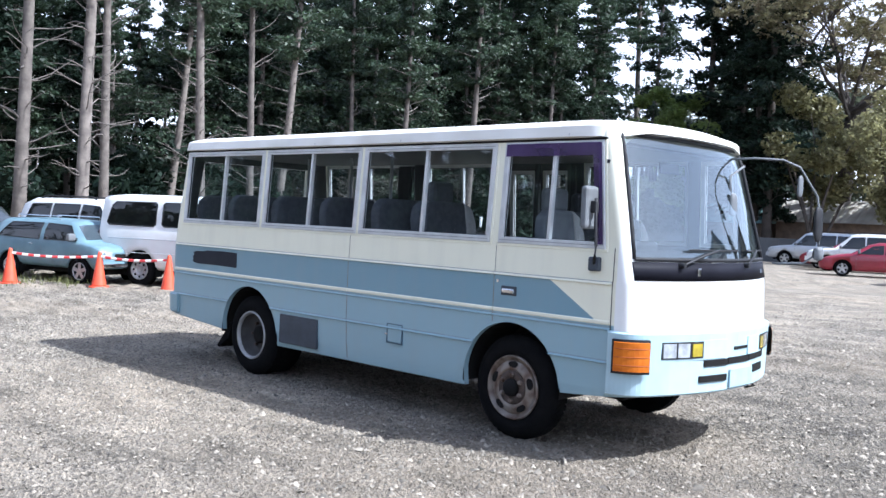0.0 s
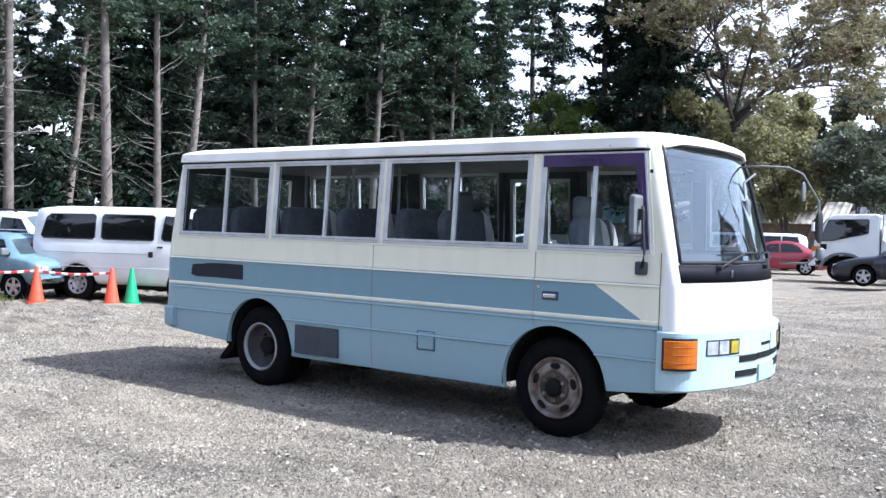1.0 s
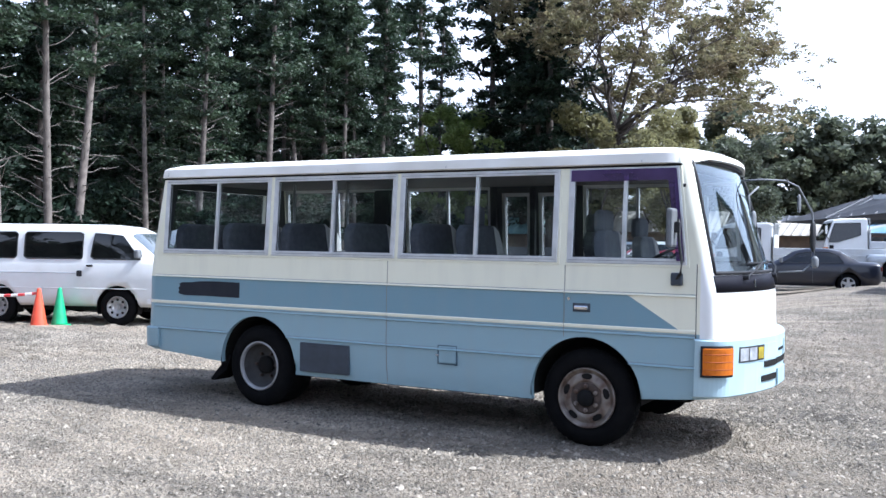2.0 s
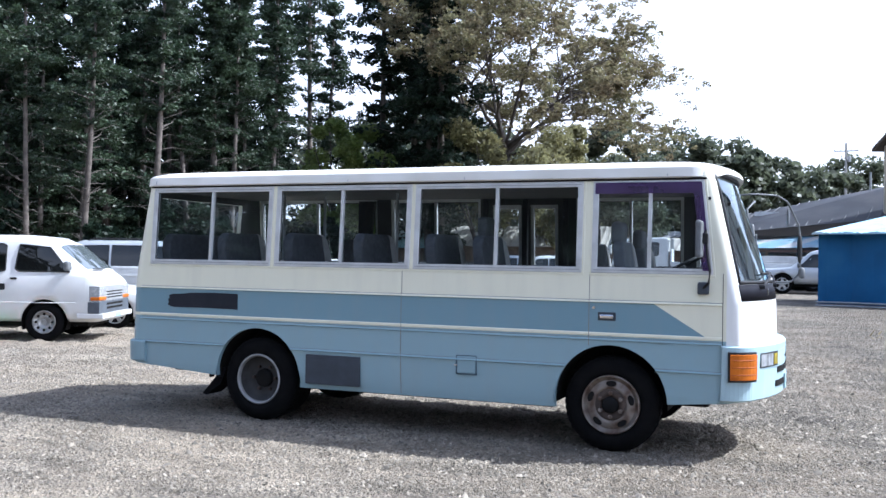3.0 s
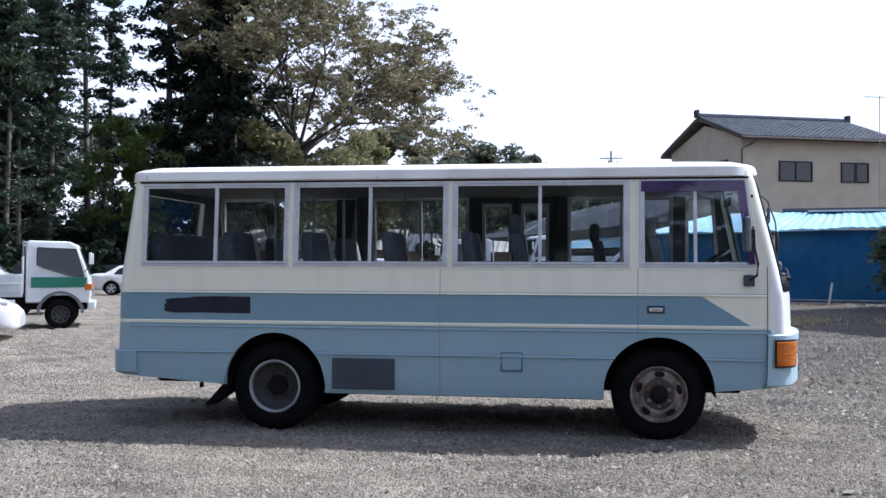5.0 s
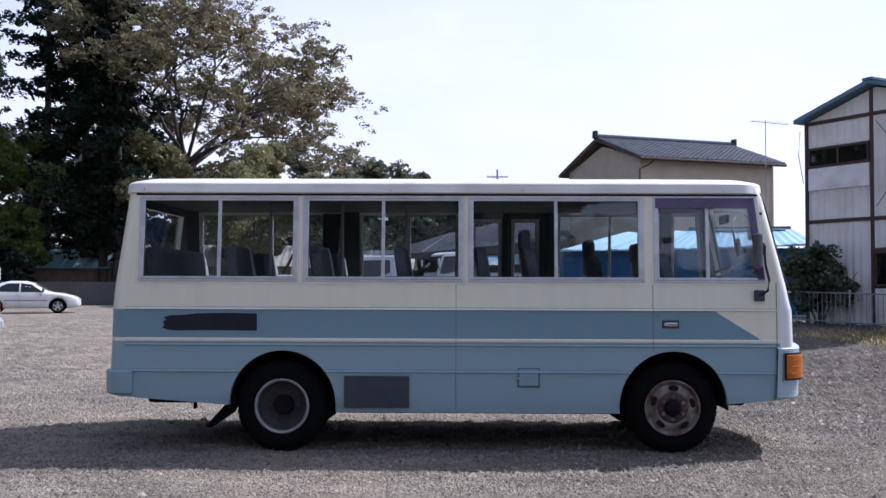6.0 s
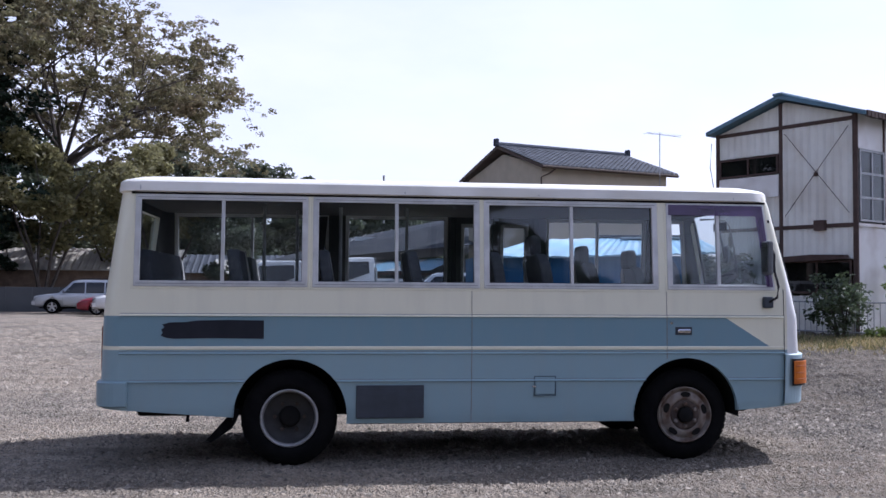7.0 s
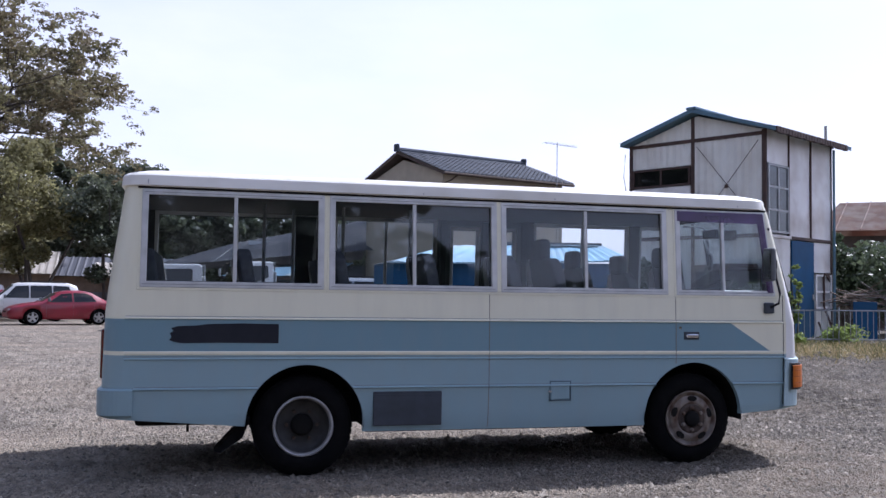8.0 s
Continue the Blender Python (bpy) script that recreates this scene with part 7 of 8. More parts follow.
white_van(at(-8.92, 5.24, 24.5))
estate(at(-11.45, 3.55, 16) @ Matrix.Diagonal((0.97, 1, 0.92, 1)))
wagon_suv(at(-15.2, 6.2, 20), "white_car", "white high-roofed wagon parked behind the blue estate", "wagon", 1.72)
wagon_suv(at(-15.6, 2.9, 14), "black_car", "black wagon parked at the end of the row", "wagon", 1.55, 4.4)
small_truck(at(-10.35, 11.5, 27) @ Matrix.Scale(0.94, 4), "white flatbed truck with a green door stripe", "green")
coupe(at(-9.95, 7.95, 26))
wagon_suv(at(-13.9, 15.6, 30), "silver_car", "silver wagon with dark windows behind the flatbed truck", "wagon", 1.92, 4.7)
saloon(at(-6.2, 34.5, 199), "red_car", "dark red lowered saloon with alloy wheels")
wagon_suv(at(-8.5, 39.0, 196), "white_car", "white sport utility car behind the red saloon")
saloon(at(-9.9, 41.3, 194), "red_car", "faded red car with its nose out of the row", "red_car")
wagon_suv(at(-12.4, 43.4, 188), "silver_car", "silver sport utility car along the grey fence")
saloon(at(-17.3, 33.4, 20), "white_car", "white saloon parked by the trees", "white_saloon")
saloon(at(1.0, 25.2, 188), "navy_car", "dark blue saloon with multi-spoke wheels")
small_truck(at(0.5, 29.5, 186) @ Matrix.Diagonal((1.5, 1.14, 1.14, 1)), "white flatbed truck with a rack behind its cab")
wagon_suv(at(4.6, 29.3, 180), "silver_car", "silver wagon before the storehouse", "wagon", 1.6, 4.4)
small_truck(at(2.75, 33.0, 200) @ Matrix.Scale(1.1, 4), "white light truck under the open carport")

# ---- cones and tape ----
def cone(where, mat, label):
    c = thing("traffic_cone", label, "traffic cone", where, group="traffic cones")
    part("base", prism([(0.19 * math.cos(radians(a)) * (1.0 if a % 90 else 1.0), 0.19 * math.sin(radians(a))) for a in range(0, 360, 15)], 0.0, 0.035, axis="z", bevel=0.008), M[mat], c)
    part("cone_body", lathe([(0.145, 0.03), (0.135, 0.06), (0.035, 0.66), (0.03, 0.68), (0.0001, 0.69)], axis="z", n=20), M[mat], c, smooth=True)
    return c


CP = [(-10.75, 2.0), (-9.54, 3.19), (-8.39, 4.0)]
orange = cone(at(*CP[0], 0), "cone", "orange plastic traffic cone holding barrier tape")
for x, y in CP[1:]:
    copy_thing(orange, at(x, y, random.uniform(0, 90)))
cone(at(-8.30, 4.36, 20), "cone_green", "green plastic traffic cone beside the van")
tape = thing("barrier_tape", "red and white striped barrier tape slung between cones", "tape")
for (xa, ya), (xb, yb) in zip(CP, CP[1:]):
    d = math.hypot(xb - xa, yb - ya)
    n = int(d / 0.11)
    for k in range(n):
        t0, t1 = k / n, (k + 1) / n
        own = bmesh.new()
        q = []
        for t in (t0, t1):
            x, y = xa + (xb - xa) * t, ya + (yb - ya) * t
            z = 0.60 - 0.10 * 4 * t * (1 - t) * 0.5
            q.append(((x, y, z - 0.028), (x, y, z + 0.028)))
        tube([((q[0][0][0]), q[0][0][1], (q[0][0][2] + q[0][1][2]) / 2), ((q[1][0][0]), q[1][0][1], (q[1][0][2] + q[1][1][2]) / 2)], 0.026, 5, own)
        part("stripe", own, M["tape_red" if k % 2 else "tape_white"], tape)
# ---- trees ----
def limb_points(rng, start, direction, length, n=5, droop=0.0, wander=0.12):
    p, d = Vector(start), Vector(direction).normalized()
    pts = [p.copy()]
    for k in range(n):
        d = (d + Vector(rng.normal(size=3) * wander) + Vector((0, 0, -droop))).normalized()
        p = p + d * (length / n)
        pts.append(p.copy())
    return pts


def conifer_meshes(seed, height, bare, reach, count, size, dead=14, leaf="conifer", trunk_r=0.22, sparse=0.0, bark="bark"):
    """A tall conifer at the origin: trunk with dead stubs, and a crown of drooping sprays."""
    rng = np.random.default_rng(seed)
    bend = rng.normal(size=2) * 0.35
    tp, tr = [], []
    for k in range(13):
        t = k / 12
        tp.append((bend[0] * math.sin(t * 2.2), bend[1] * math.sin(t * 1.8), height * t))
        tr.append(trunk_r * (1.25 if k == 0 else 1.0) * (1 - 0.88 * t) + 0.012)
    trunk = tube(tp, tr, 9)
    tree = thing("conifer", "", "")
    part("trunk", trunk, M[bark], tree, smooth=True)

    def axis_at(z):
        return Vector([np.interp(z, [q[2] for q in tp], [q[i] for q in tp]) for i in (0, 1)] + [z])
    stub = bmesh.new()
    for k in range(dead):
        z = 1.8 + (bare + 3 - 1.8) * rng.random()
        a = rng.random() * 6.283
        L = 0.5 + 1.5 * rng.random()
        pts = limb_points(rng, axis_at(z), (math.cos(a), math.sin(a), 0.15 + 0.3 * rng.random()), L, 4, -0.05, 0.2)
        tube(pts, [0.03, 0.024, 0.018, 0.012, 0.006], 4, stub)
        if rng.random() < 0.5:
            q = pts[2]
            tube(limb_points(rng, q, (math.cos(a + 0.8), math.sin(a + 0.8), 0.3), L * 0.5, 2), [0.014, 0.01, 0.004], 3, stub)
    cs, rs = [], []
    z = bare
    while z < height - 0.3:
        f = (z - bare) / (height - bare)
        span = reach * (1 - f) ** 0.75 * (0.5 + min(1.0, f * 6) * 0.5) + 0.25
        for k in range(rng.integers(2, 5)):
            if rng.random() < sparse:
                continue
            a = rng.random() * 6.283
            L = span * (0.35 + 1.0 * rng.random() ** 1.4) * (0.75 + 0.5 * math.sin(z * 1.3 + seed) ** 2)
            pts = limb_points(rng, axis_at(z), (math.cos(a), math.sin(a), 0.25), L, 4, 0.10, 0.08)
            if z < height * 0.75:
                tube(pts, [0.035, 0.028, 0.02, 0.013, 0.006], 4, stub)
            for i, q in enumerate(pts[1:]):
                cs.append(q + Vector(rng.normal(size=3) * 0.12))
                rs.append((0.30 + 0.25 * rng.random()) * (0.75 + 0.25 * L))
        z += 0.35 + 0.35 * rng.random()
    tagged(part("branch_work", stub, M["twig"], tree), kind="stuff")
    v, f = leaves(rng, [tuple(c) for c in cs], rs, count, size, flat=0.5, aspect=0.45)
    tagged(raw("crown", v, f, M[leaf], tree), kind="stuff")
    return tree


TREE_KINDS = {
    "bare": [conifer_meshes(11, 23, 10.0, 2.4, 13000, 0.125, 44, "conifer", 0.23, 0.1), conifer_meshes(12, 25, 11.5, 2.2, 13000, 0.125, 46, "conifer", 0.19, 0.15), conifer_meshes(13, 22, 9.0, 2.0, 10000, 0.125, 50, "conifer", 0.21, 0.3)],
    "full": [conifer_meshes(21, 22, 2.6, 3.0, 20000, 0.13, 14, "conifer", 0.22), conifer_meshes(22, 25, 3.4, 2.8, 20000, 0.13, 14, "conifer", 0.24)],
    "dark": [conifer_meshes(31, 24, 2.2, 3.4, 17000, 0.165, 10, "conifer_shaded", 0.26, 0.05, "bark_dark"), conifer_meshes(32, 21, 3.0, 3.0, 15000, 0.165, 12, "conifer_shaded", 0.24, 0.1, "bark_dark"), conifer_meshes(33, 26, 6.0, 3.2, 15000, 0.165, 16, "conifer_shaded", 0.28, 0.1, "bark_dark")],
}
TREE_LABEL = {"bare": "tall conifer with a bare grey-brown trunk and dead branch stubs", "full": "tall green conifer with drooping sprays", "dark": "tall conifer with the wood's shade in its dark needle colour"}
used = set()


def plant(kind, i, x, y, turn, s=1.0):
    src = TREE_KINDS[kind][i % len(TREE_KINDS[kind])]
    m = pose(x, y, -0.05, 0, 0, turn)
    if src.name not in used:
        used.add(src.name)
        src.matrix_basis = m
        src.scale = (s, s, s)
        tagged(src, TREE_LABEL[kind], "tree", "conifer wood")
        return src
    keep = tuple(src.scale)
    src.scale = (s, s, s)
    c = copy_thing(src, m)
    src.scale = keep
    return c


ROW = [("bare", 0, -22.9, 7.0, 0.95), ("bare", 2, -22.2, 8.7, 1.05), ("bare", 1, -23.6, 10.2, 0.9), ("bare", 0, -25.5, 15.2, 0.95), ("bare", 1, -26.9, 18.5, 0.9),
       ("bare", 2, -28.2, 20.7, 0.95), ("full", 0, -34.6, 34.6, 0.9), ("bare", 2, -33.9, 39.8, 1.1), ("bare", 0, -33.0, 45.4, 0.95), ("bare", 1, -32.5, 46.2, 0.95),
       ("bare", 2, -33.9, 44.0, 0.9), ("full", 1, -31.6, 49.4, 0.95), ("bare", 0, -32.4, 47.6, 0.8), ("bare", 2, -34.3, 61.0, 1.15), ("dark", 2, -28.6, 61.5, 1.25), ("dark", 0, -25.4, 60.5, 1.3), ("dark", 1, -23.6, 59.2, 1.35),
       ("full", 0, -40.5, 37.5, 0.9), ("full", 1, -43.0, 40.0, 0.95), ("full", 0, -40.0, 30.0, 1.0), ("bare", 1, -37.4, 60.0, 1.1), ("bare", 1, -36.6, 64.0, 1.5), ("bare", 1, -34.5, 30.7, 0.85), ("bare", 2, -32.4, 32.3, 0.9), ("dark", 2, -38.5, 41.0, 1.0), ("full", 1, -37.2, 43.0, 0.95), ("dark", 0, -36.5, 52.5, 0.95), ("dark", 1, -38.5, 56.0, 1.0)]
rng = np.random.default_rng(77)
for kind, i, x, y, s in ROW:
    plant(kind, i, x, y, rng.random() * 360, s)
plant("dark", 0, -22.2, 58.4, 40, 1.3)


def in_clearing(x, y):
    """The ride through the wood beyond the young trees."""
    return y > 46 and abs(x + 32.5 + 0.545 * (y - 60)) < 4.6


# unseen trees behind the camera, mirrored in the panes, added to cut the fill
for k in range(9):
    plant("dark" if k % 3 else "full", k, -62 + 7 * k + 3 * rng.random(), -25 - 5 * rng.random(), rng.random() * 360, 0.8 + 0.3 * rng.random())
# their unseen leafy edge, tall left and low right, to shape what panes mirror
rg = np.random.default_rng(19)
cs = np.stack([rg.uniform(-75, 75, 1300), rg.uniform(-34, -25, 1300), rg.uniform(0.2, 1.0, 1300)], 1)
cs[:, 2] *= np.where(cs[:, 0] < 9.0, 9.0, 4.4)
v, f = leaves(rg, cs, rg.uniform(0.8, 2.2, 1300), 80000, 0.5, flat=0.7, aspect=0.6)
tagged(raw("wood_edge", v, f, M["conifer"], label="dense green leaf screen added unseen behind the camera", kind="stuff"), category="woods")
# the deep shade of the wood behind the parked cars, as dark-coloured leaves
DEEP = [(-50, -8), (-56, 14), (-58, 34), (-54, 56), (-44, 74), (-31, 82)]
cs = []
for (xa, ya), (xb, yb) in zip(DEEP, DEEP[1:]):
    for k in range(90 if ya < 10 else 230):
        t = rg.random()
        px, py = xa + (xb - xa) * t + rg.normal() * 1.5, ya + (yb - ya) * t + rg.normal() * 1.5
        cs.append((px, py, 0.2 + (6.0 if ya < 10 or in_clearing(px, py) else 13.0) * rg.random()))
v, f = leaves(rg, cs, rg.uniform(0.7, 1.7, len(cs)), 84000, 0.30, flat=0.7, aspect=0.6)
tagged(raw("wood_depth", v, f, M["conifer_shaded"], label="tangled undergrowth deep in the wood, coloured dark as its shade", kind="stuff"), category="woods")
# the wood behind them
BACK = []
for k in range(52):
    t = rng.random()
    d = 5.0 + 26 * rng.random() ** 1.3
    bx, by = -25 - 11 * min(1.0, t * 1.8), 2 + 58 * t
    BACK.append((bx - d, by + d * 0.35 * (rng.random() - 0.2)))
BACK += [(-33 - 15 * rng.random(), -2 + 3.0 * k + 2 * rng.random()) for k in range(8)]
BACK += [(-33 - 22 * rng.random(), 38 + 3.4 * k + 2 * rng.random()) for k in range(9)]
for k, (x, y) in enumerate(BACK):
    if in_clearing(x, y):
        continue
    plant(("full", "dark", "full", "dark", "bare")[k % 5], k, x, y, rng.random() * 360, 0.75 + 0.35 * rng.random())


def clump_plant(name, label, category, x, y, h, r, count, size, leaf, seed, stems=5, base=0.15, group="", kind="", flat=0.8, clumps=26):
    """A broad bush or small tree: several stems and an uneven crown of leaf clumps."""
    rng = np.random.default_rng(seed)
    t = thing(name, label, category, pose(x, y, ground_at(x, y) - 0.03), group, kind)
    st = bmesh.new()
    cs, rs = [], []
    for k in range(stems):
        a = 6.283 * k / stems + rng.random()
        p = limb_points(rng, (0.05 * math.cos(a), 0.05 * math.sin(a), 0), (0.45 * math.cos(a) * r / h, 0.45 * math.sin(a) * r / h, 1.0), h * 0.8, 5, 0.0, 0.12)
        w = 0.018 * h ** 0.8
        tube(p, [w, w * 0.85, w * 0.7, w * 0.5, w * 0.35, w * 0.15], 5, st)
    for k in range(clumps):
        d = rng.normal(size=3)
        d /= np.linalg.norm(d)
        q = rng.random() ** 0.4
        cs.append((d[0] * r * q * 0.85, d[1] * r * q * 0.85, h * (base + (1 - base) * 0.5) + d[2] * h * (1 - base) * 0.46 * q))
        rs.append(r * (0.16 + 0.2 * rng.random()))
    tagged(part("stem_work", st, M["bark_dark"], t), kind="stuff")
    v, f = leaves(rng, cs, rs, count, size, flat=flat, aspect=0.55)
    tagged(raw("crown", v, f, M[leaf], t), kind="stuff")
    return t


def big_tree(x, y, seed):
    """A wide old zelkova: forked trunk, rising limbs, thin crown with gaps."""
    rng = np.random.default_rng(seed)
    t = thing("zelkova_tree", "large spreading zelkova with thin brownish-green crown and forked trunk", "tree", pose(x, y, 0))
    wood = bmesh.new()
    tube([(0, 0, -0.1), (0.05, 0, 1.5), (0.0, 0.1, 5.0), (0.1, 0.0, 9.0), (0.1, 0, 10.8)], [0.85, 0.62, 0.55, 0.52, 0.5], 12, wood)
    part("trunk", wood, M["bark_dark"], t, smooth=True)
    cs, rs = [], []
    limbs = bmesh.new()

    def grow(p, d, L, r, depth):
        pts = limb_points(rng, p, d, L, 4, -0.015, 0.11)
        tube(pts, [r, r * 0.86, r * 0.72, r * 0.60, r * 0.48], 6 if depth < 2 else 4 if depth < 4 else 3, limbs)
        if depth >= 3:
            for q in pts[2:]:
                cs.append(tuple(q + Vector(rng.normal(size=3) * 0.25)))
                rs.append(0.24 + 0.36 * rng.random())
        if depth < 5:
            kids = 3 if depth < 3 else 2
            for k in range(kids):
                a = rng.random() * 6.283
                base = (pts[-1] - pts[-2]).normalized()
                side = Vector((math.cos(a), math.sin(a), 0.25 * rng.normal() - 0.1))
                grow(pts[-1] if k else pts[3], base * 0.9 + side * (0.55 + 0.25 * rng.random()), L * (0.64 + 0.12 * rng.random()), r * 0.52, depth + 1)
    for k in range(7):
        a = 6.283 * k / 7 + 0.4 * rng.random()
        up = 0.55 + 0.75 * rng.random()
        grow((0.1, 0, 9.2 + 1.6 * rng.random()), (math.cos(a), math.sin(a), up), 5.2 + 1.2 * rng.random(), 0.19, 0)
    # the long low limbs
    grow((0.1, 0, 9.6), (1.0, -0.1, 0.22), 5.0, 0.14, 1)
    grow((0.1, 0, 10.4), (0.80, 0.1, 0.72), 6.6, 0.16, 1)
    grow((0.1, 0, 10.6), (0.45, -0.2, 0.95), 7.2, 0.16, 1)
    grow((0.1, 0, 10.6), (-0.35, -0.1, 1.0), 6.8, 0.16, 1)
    tagged(part("limb_work", limbs, M["bark_dark"], t), kind="stuff")
    v, f = leaves(rng, cs, rs, 92000, 0.125, flat=0.5, aspect=0.5)
    tagged(raw("crown", v, f, M["zelkova"], t), kind="stuff")
    return t


big_tree(-19.0, 63.5, 5)
clump_plant("broadleaf_tree", "rounded broadleaf tree with grey-green leaves behind the parked cars", "tree", -5.6, 46.5, 8.0, 3.2, 13000, 0.11, "far_leaf", 101, 4, 0.25)
clump_plant("broadleaf_tree", "dense broadleaf tree beside the grey fence", "tree", -9.6, 47.5, 10.5, 4.0, 16000, 0.12, "olive", 102, 4, 0.2)
clump_plant("young_tree", "light yellow-green young tree among the trunks", "tree", -31.6, 58.5, 13.4, 3.3, 11000, 0.17, "bamboo", 103, 5, 0.1)
clump_plant("young_tree", "light green leafy tree at the wood's edge", "tree", -28.6, 57.0, 12.6, 2.9, 10000, 0.17, "bamboo", 104, 5, 0.1)
clump_plant("young_tree", "yellowish tree under the zelkova", "tree", -18.6, 58.0, 12.4, 4.0, 12000, 0.17, "olive", 105, 5, 0.25)
clump_plant("young_tree", "olive-green tree under the zelkova", "tree", -14.6, 62.0, 10.4, 4.8, 11000, 0.17, "olive", 106, 5, 0.2)
# undergrowth bushes, with the shade under the trees put into their leaf colour
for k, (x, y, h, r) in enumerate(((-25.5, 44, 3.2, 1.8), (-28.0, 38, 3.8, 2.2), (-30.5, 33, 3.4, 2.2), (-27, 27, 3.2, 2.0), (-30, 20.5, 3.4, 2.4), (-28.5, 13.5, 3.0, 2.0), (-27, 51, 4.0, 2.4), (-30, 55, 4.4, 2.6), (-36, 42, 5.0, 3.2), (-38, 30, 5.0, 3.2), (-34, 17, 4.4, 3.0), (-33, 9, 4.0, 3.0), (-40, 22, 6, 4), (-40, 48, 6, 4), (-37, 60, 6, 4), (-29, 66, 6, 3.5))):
    clump_plant("undergrowth_bush", "bush in the undergrowth of the wood, coloured dark as its shade", "bush", x, y, h, r, 3600, 0.19, "conifer_shaded", 200 + k, 4, 0.05, "undergrowth")
clump_plant("bush", "leafy green bush growing against the metal building", "bush", 11.45, 11.95, 1.65, 0.85, 2000, 0.05, "bush", 301, 6, 0.1, clumps=40)
clump_plant("bush", "dark green bush behind the railing", "bush", 10.15, 14.75, 2.05, 1.05, 5200, 0.06, "bush", 302, 6, 0.05, clumps=40)
clump_plant("bush", "sprawling glossy bush beside the rusty hut", "bush", 18.4, 14.9, 3.0, 2.0, 15000, 0.07, "bush", 303, 6, 0.05, clumps=70)
clump_plant("bush", "sprawling bush below the rusty hut", "bush", 20.9, 13.0, 2.5, 1.7, 8000, 0.07, "bush", 304, 6, 0.05, clumps=50)
clump_plant("bush", "tall leafy bush between the metal building and the hut", "bush", 17.1, 16.2, 3.1, 1.3, 9000, 0.07, "bush", 306, 6, 0.1, clumps=50)
clump_plant("low_plant", "low light-green leafy plant in front of the railing", "plant", 13.75, 12.0, 0.40, 0.70, 1700, 0.042, "bamboo", 307, 6, 0.05, clumps=30)
clump_plant("low_plant", "small light-green weed by the metal building", "plant", 12.3, 11.7, 0.28, 0.45, 500, 0.05, "bamboo", 308, 5, 0.05, clumps=16)
clump_plant("low_plant", "small pale weed in front of the blue shed", "plant", 7.6, 16.2, 0.34, 0.18, 120, 0.04, "bamboo", 309, 4, 0.05, clumps=10)
clump_plant("creeper", "thin green creeper on the blue door", "plant", 13.0, 12.55, 1.9, 0.25, 420, 0.05, "bamboo", 305, 3, 0.2)

# distant woods: rounded crowns on the skyline
rng = np.random.default_rng(9)
cs, rs = [], []
for x, y, top, r in ((-30, 118, 17, 7), (-22, 120, 18.6, 7), (-15, 121, 18.8, 7), (-8, 122, 17.5, 6), (-3, 122, 15, 5), (4, 122, 14.0, 5), (9, 122, 14.8, 6), (15, 124, 14, 6), (22, 126, 13, 6), (-16, 84, 15, 4.5), (-11, 82, 13.2, 4), (-6, 86, 12.5, 4.5), (-1, 90, 10.6, 4.5), (5, 92, 10.4, 4.5), (2, 91, 11.0, 4.5), (-3.5, 88, 12.3, 4.5), (-8.5, 84, 13.2, 4.5), (11, 92, 9.6, 4), (17, 95, 9, 4), (-44, 100, 20, 8), (-30, 98, 18, 7), (-36, 102, 20, 7), (-58, 100, 20, 9), (-70, 90, 20, 9), (-52, 118, 22, 9)):
    for k in range(34):
        d = rng.normal(size=3)
        d /= np.linalg.norm(d)
        q = rng.random() ** 0.35
        cs.append((x + d[0] * r * 1.12 * q, y + d[1] * r * 0.6 * q, top * 0.55 + d[2] * top * 0.50 * q))
        rs.append(r * (0.18 + 0.16 * rng.random()))
v, f = leaves(rng, cs, rs, 130000, 0.32, flat=0.7, aspect=0.6)
tagged(raw("distant_woods", v, f, M["far_leaf"], label="rounded crowns of distant woods on the skyline, haze put into their colour", kind="stuff"), category="woods")

# ---- brushwood ----
pile = thing("brushwood_pile", "heap of dry brown sticks leaning by the bush", "brushwood", pose(15.9, 13.9, ground_at(15.9, 13.9)))
rng = np.random.default_rng(61)
for k in range(46):
    a = rng.normal() * 0.5 - 0.25
    L = 0.7 + 0.9 * rng.random()
    c = Vector((rng.normal() * 0.35, rng.normal() * 0.3, 0.75 + 0.45 * rng.random()))
    d = Vector((math.cos(a), math.sin(a) - 0.1, rng.normal() * 0.22)) * L / 2
    bow = Vector((0, 0, 0.06 * rng.normal()))
    part("stick", tube([c - d, c + bow, c + d], [0.016, 0.013, 0.005], 4), M["wood" if k % 3 else "twig"], pile)
for k in range(8):
    a = 6.283 * k / 8
    part("stick", tube([(0.5 * math.cos(a), 0.4 * math.sin(a), -0.02), (0.2 * math.cos(a), 0.2 * math.sin(a), 1.0)], 0.018, 5), M["twig"], pile)
sheet = thing("blue_sheet", "dark blue metal sheet leaning against the brushwood", "metal sheet", local((15.15, 13.25, ground_at(15.1, 13.2)), (0.9, -0.25)))
part("panel", box(0, 0.6, 0, 0.02, 0, 0.95, 0.004), M["door_blue"], sheet)
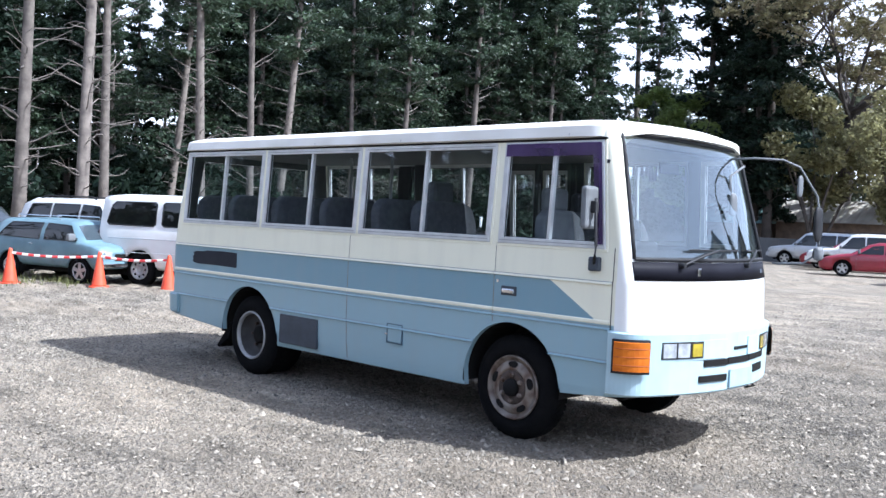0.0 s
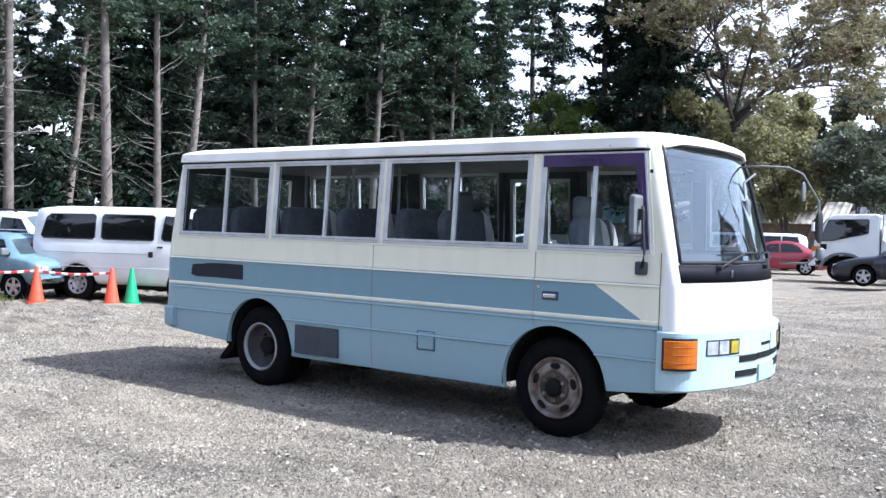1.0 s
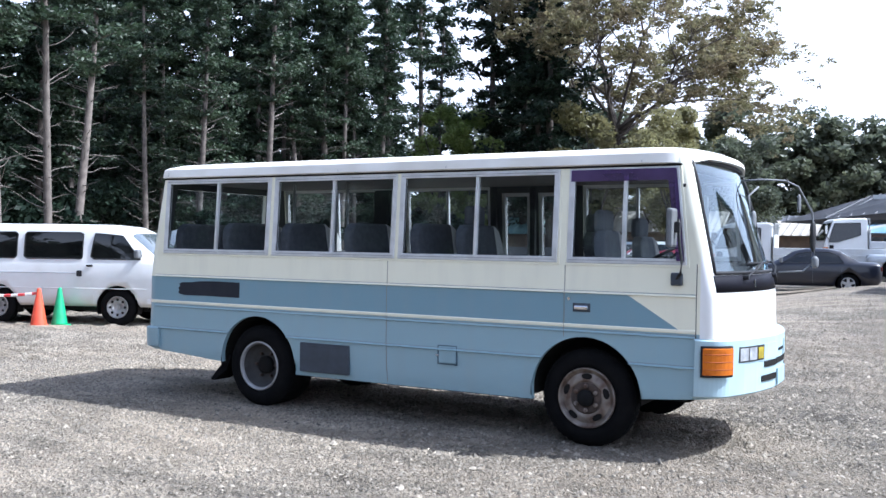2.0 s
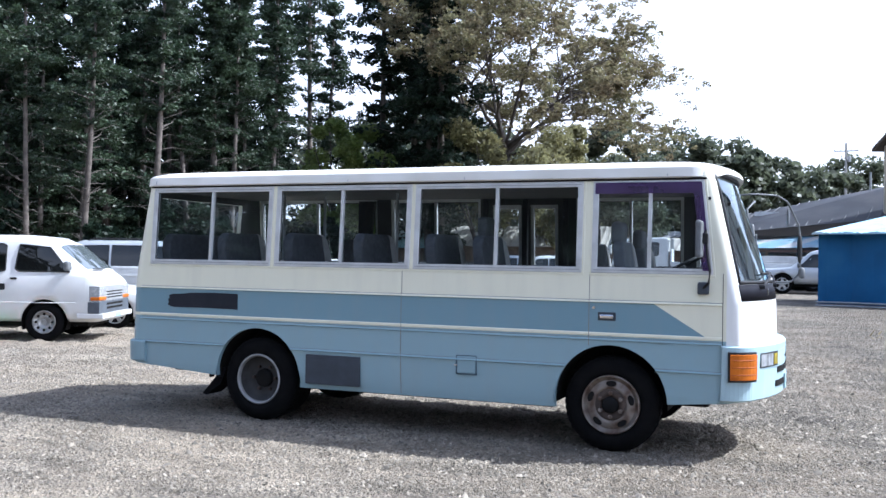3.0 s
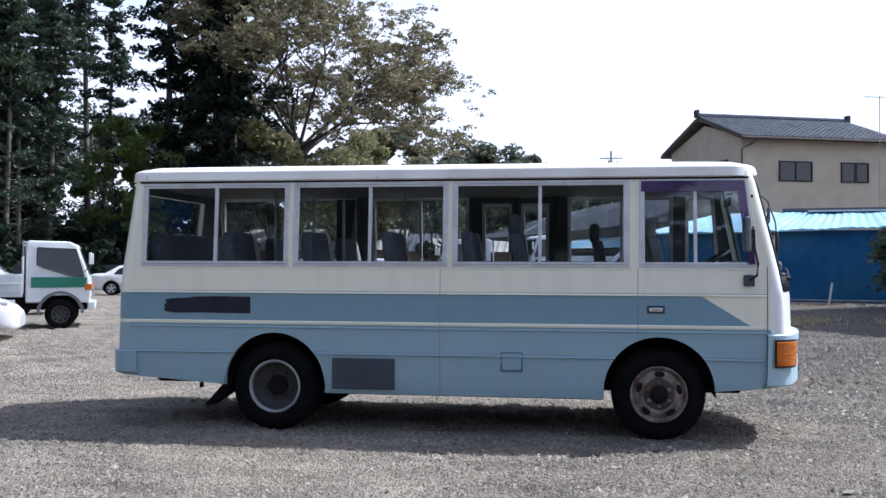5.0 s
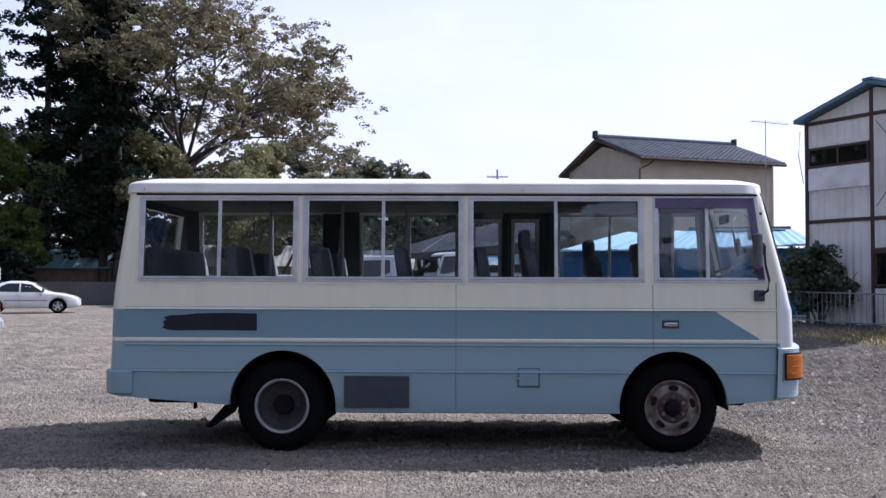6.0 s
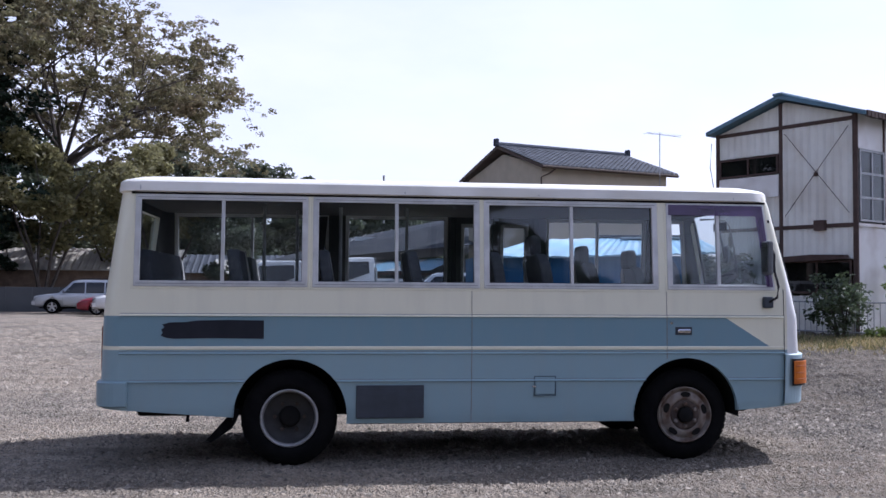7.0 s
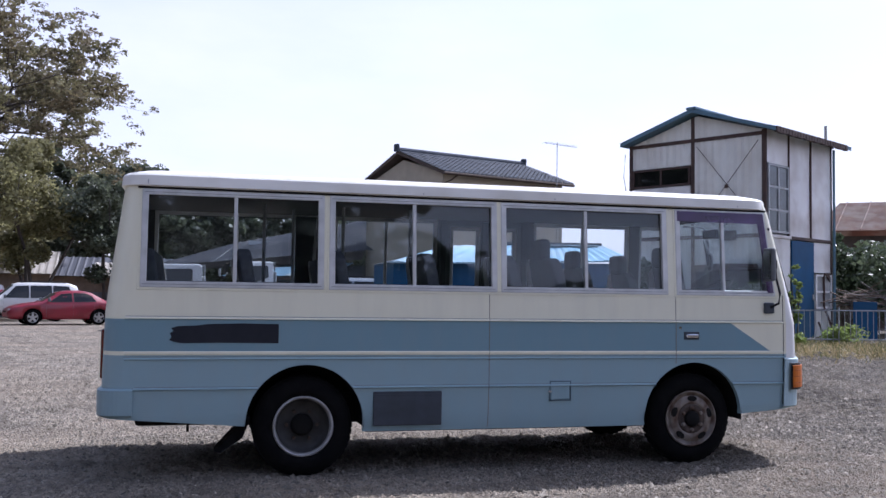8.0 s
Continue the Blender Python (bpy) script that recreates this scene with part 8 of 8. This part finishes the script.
# ---- weeds and grass ----
def blades(count, spots, h0, h1, seed, bend=0.35):
    """Thin blades of grass scattered over spots (x, y, spread in x, spread in y)."""
    rng = np.random.default_rng(seed)
    spots = np.asarray(spots, float)
    w = rng.integers(0, len(spots), count)
    p = spots[w, :2] + rng.normal(size=(count, 2)) * spots[w, 2:4] * 0.5
    z = ground_z(p[:, 0], p[:, 1])
    a = rng.random(count) * 6.283
    h = (h0 + (h1 - h0) * rng.random(count) ** 2)
    wd = 0.008 + 0.01 * rng.random(count)
    lean = rng.normal(size=(count, 2)) * bend * h[:, None]
    c, s = np.cos(a) * wd, np.sin(a) * wd
    A = np.stack([p[:, 0] - c, p[:, 1] - s, z - 0.01], 1)
    B = np.stack([p[:, 0] + c, p[:, 1] + s, z - 0.01], 1)
    T = np.stack([p[:, 0] + lean[:, 0], p[:, 1] + lean[:, 1], z + h], 1)
    return np.stack([A, B, T], 1).reshape(-1, 3), np.arange(count * 3).reshape(-1, 3)


EDGE = [(10.4, 11.6, 1.0, 1.0), (11.4, 10.9, 1.6, 1.0), (12.8, 10.6, 1.6, 1.4), (14.2, 10.0, 1.8, 1.4), (15.8, 9.5, 1.8, 1.4), (17.6, 8.8, 2.0, 1.6), (19.6, 8.2, 2.4, 1.6)]
v, f = blades(30000, EDGE, 0.03, 0.13, 51, 0.9)
tagged(raw("weeds", v, f, M["straw"], label="low dry straw-coloured grass along the yard edge", kind="stuff"), category="grass")
v, f = blades(5000, EDGE + [(12.5, 12.0, 2.0, 0.5)], 0.05, 0.20, 53, 0.5)
tagged(raw("weeds", v, f, M["grass"], label="green tufts among dry grass along the railing", kind="stuff"), category="grass")
v, f = blades(1100, [(6.9, 12.0, 1.0, 0.5), (7.3, 12.6, 0.8, 0.5), (9.2, 12.2, 0.8, 0.5), (9.8, 12.6, 1.0, 0.6), (8.3, 16.6, 1.6, 0.4)], 0.03, 0.14, 54, 0.8)
tagged(raw("weeds", v, f, M["straw"], label="thin dry grass patches on the soil before the shed", kind="stuff"), category="grass")
v, f = blades(1600, [(-11.6, 2.0, 1.6, 0.9), (-13.4, 2.2, 1.5, 0.9), (-10.6, 3.0, 0.8, 0.4)], 0.04, 0.18, 52)
tagged(raw("weeds", v, f, M["grass"], label="sparse dry grass round the parked cars", kind="stuff"), category="grass")
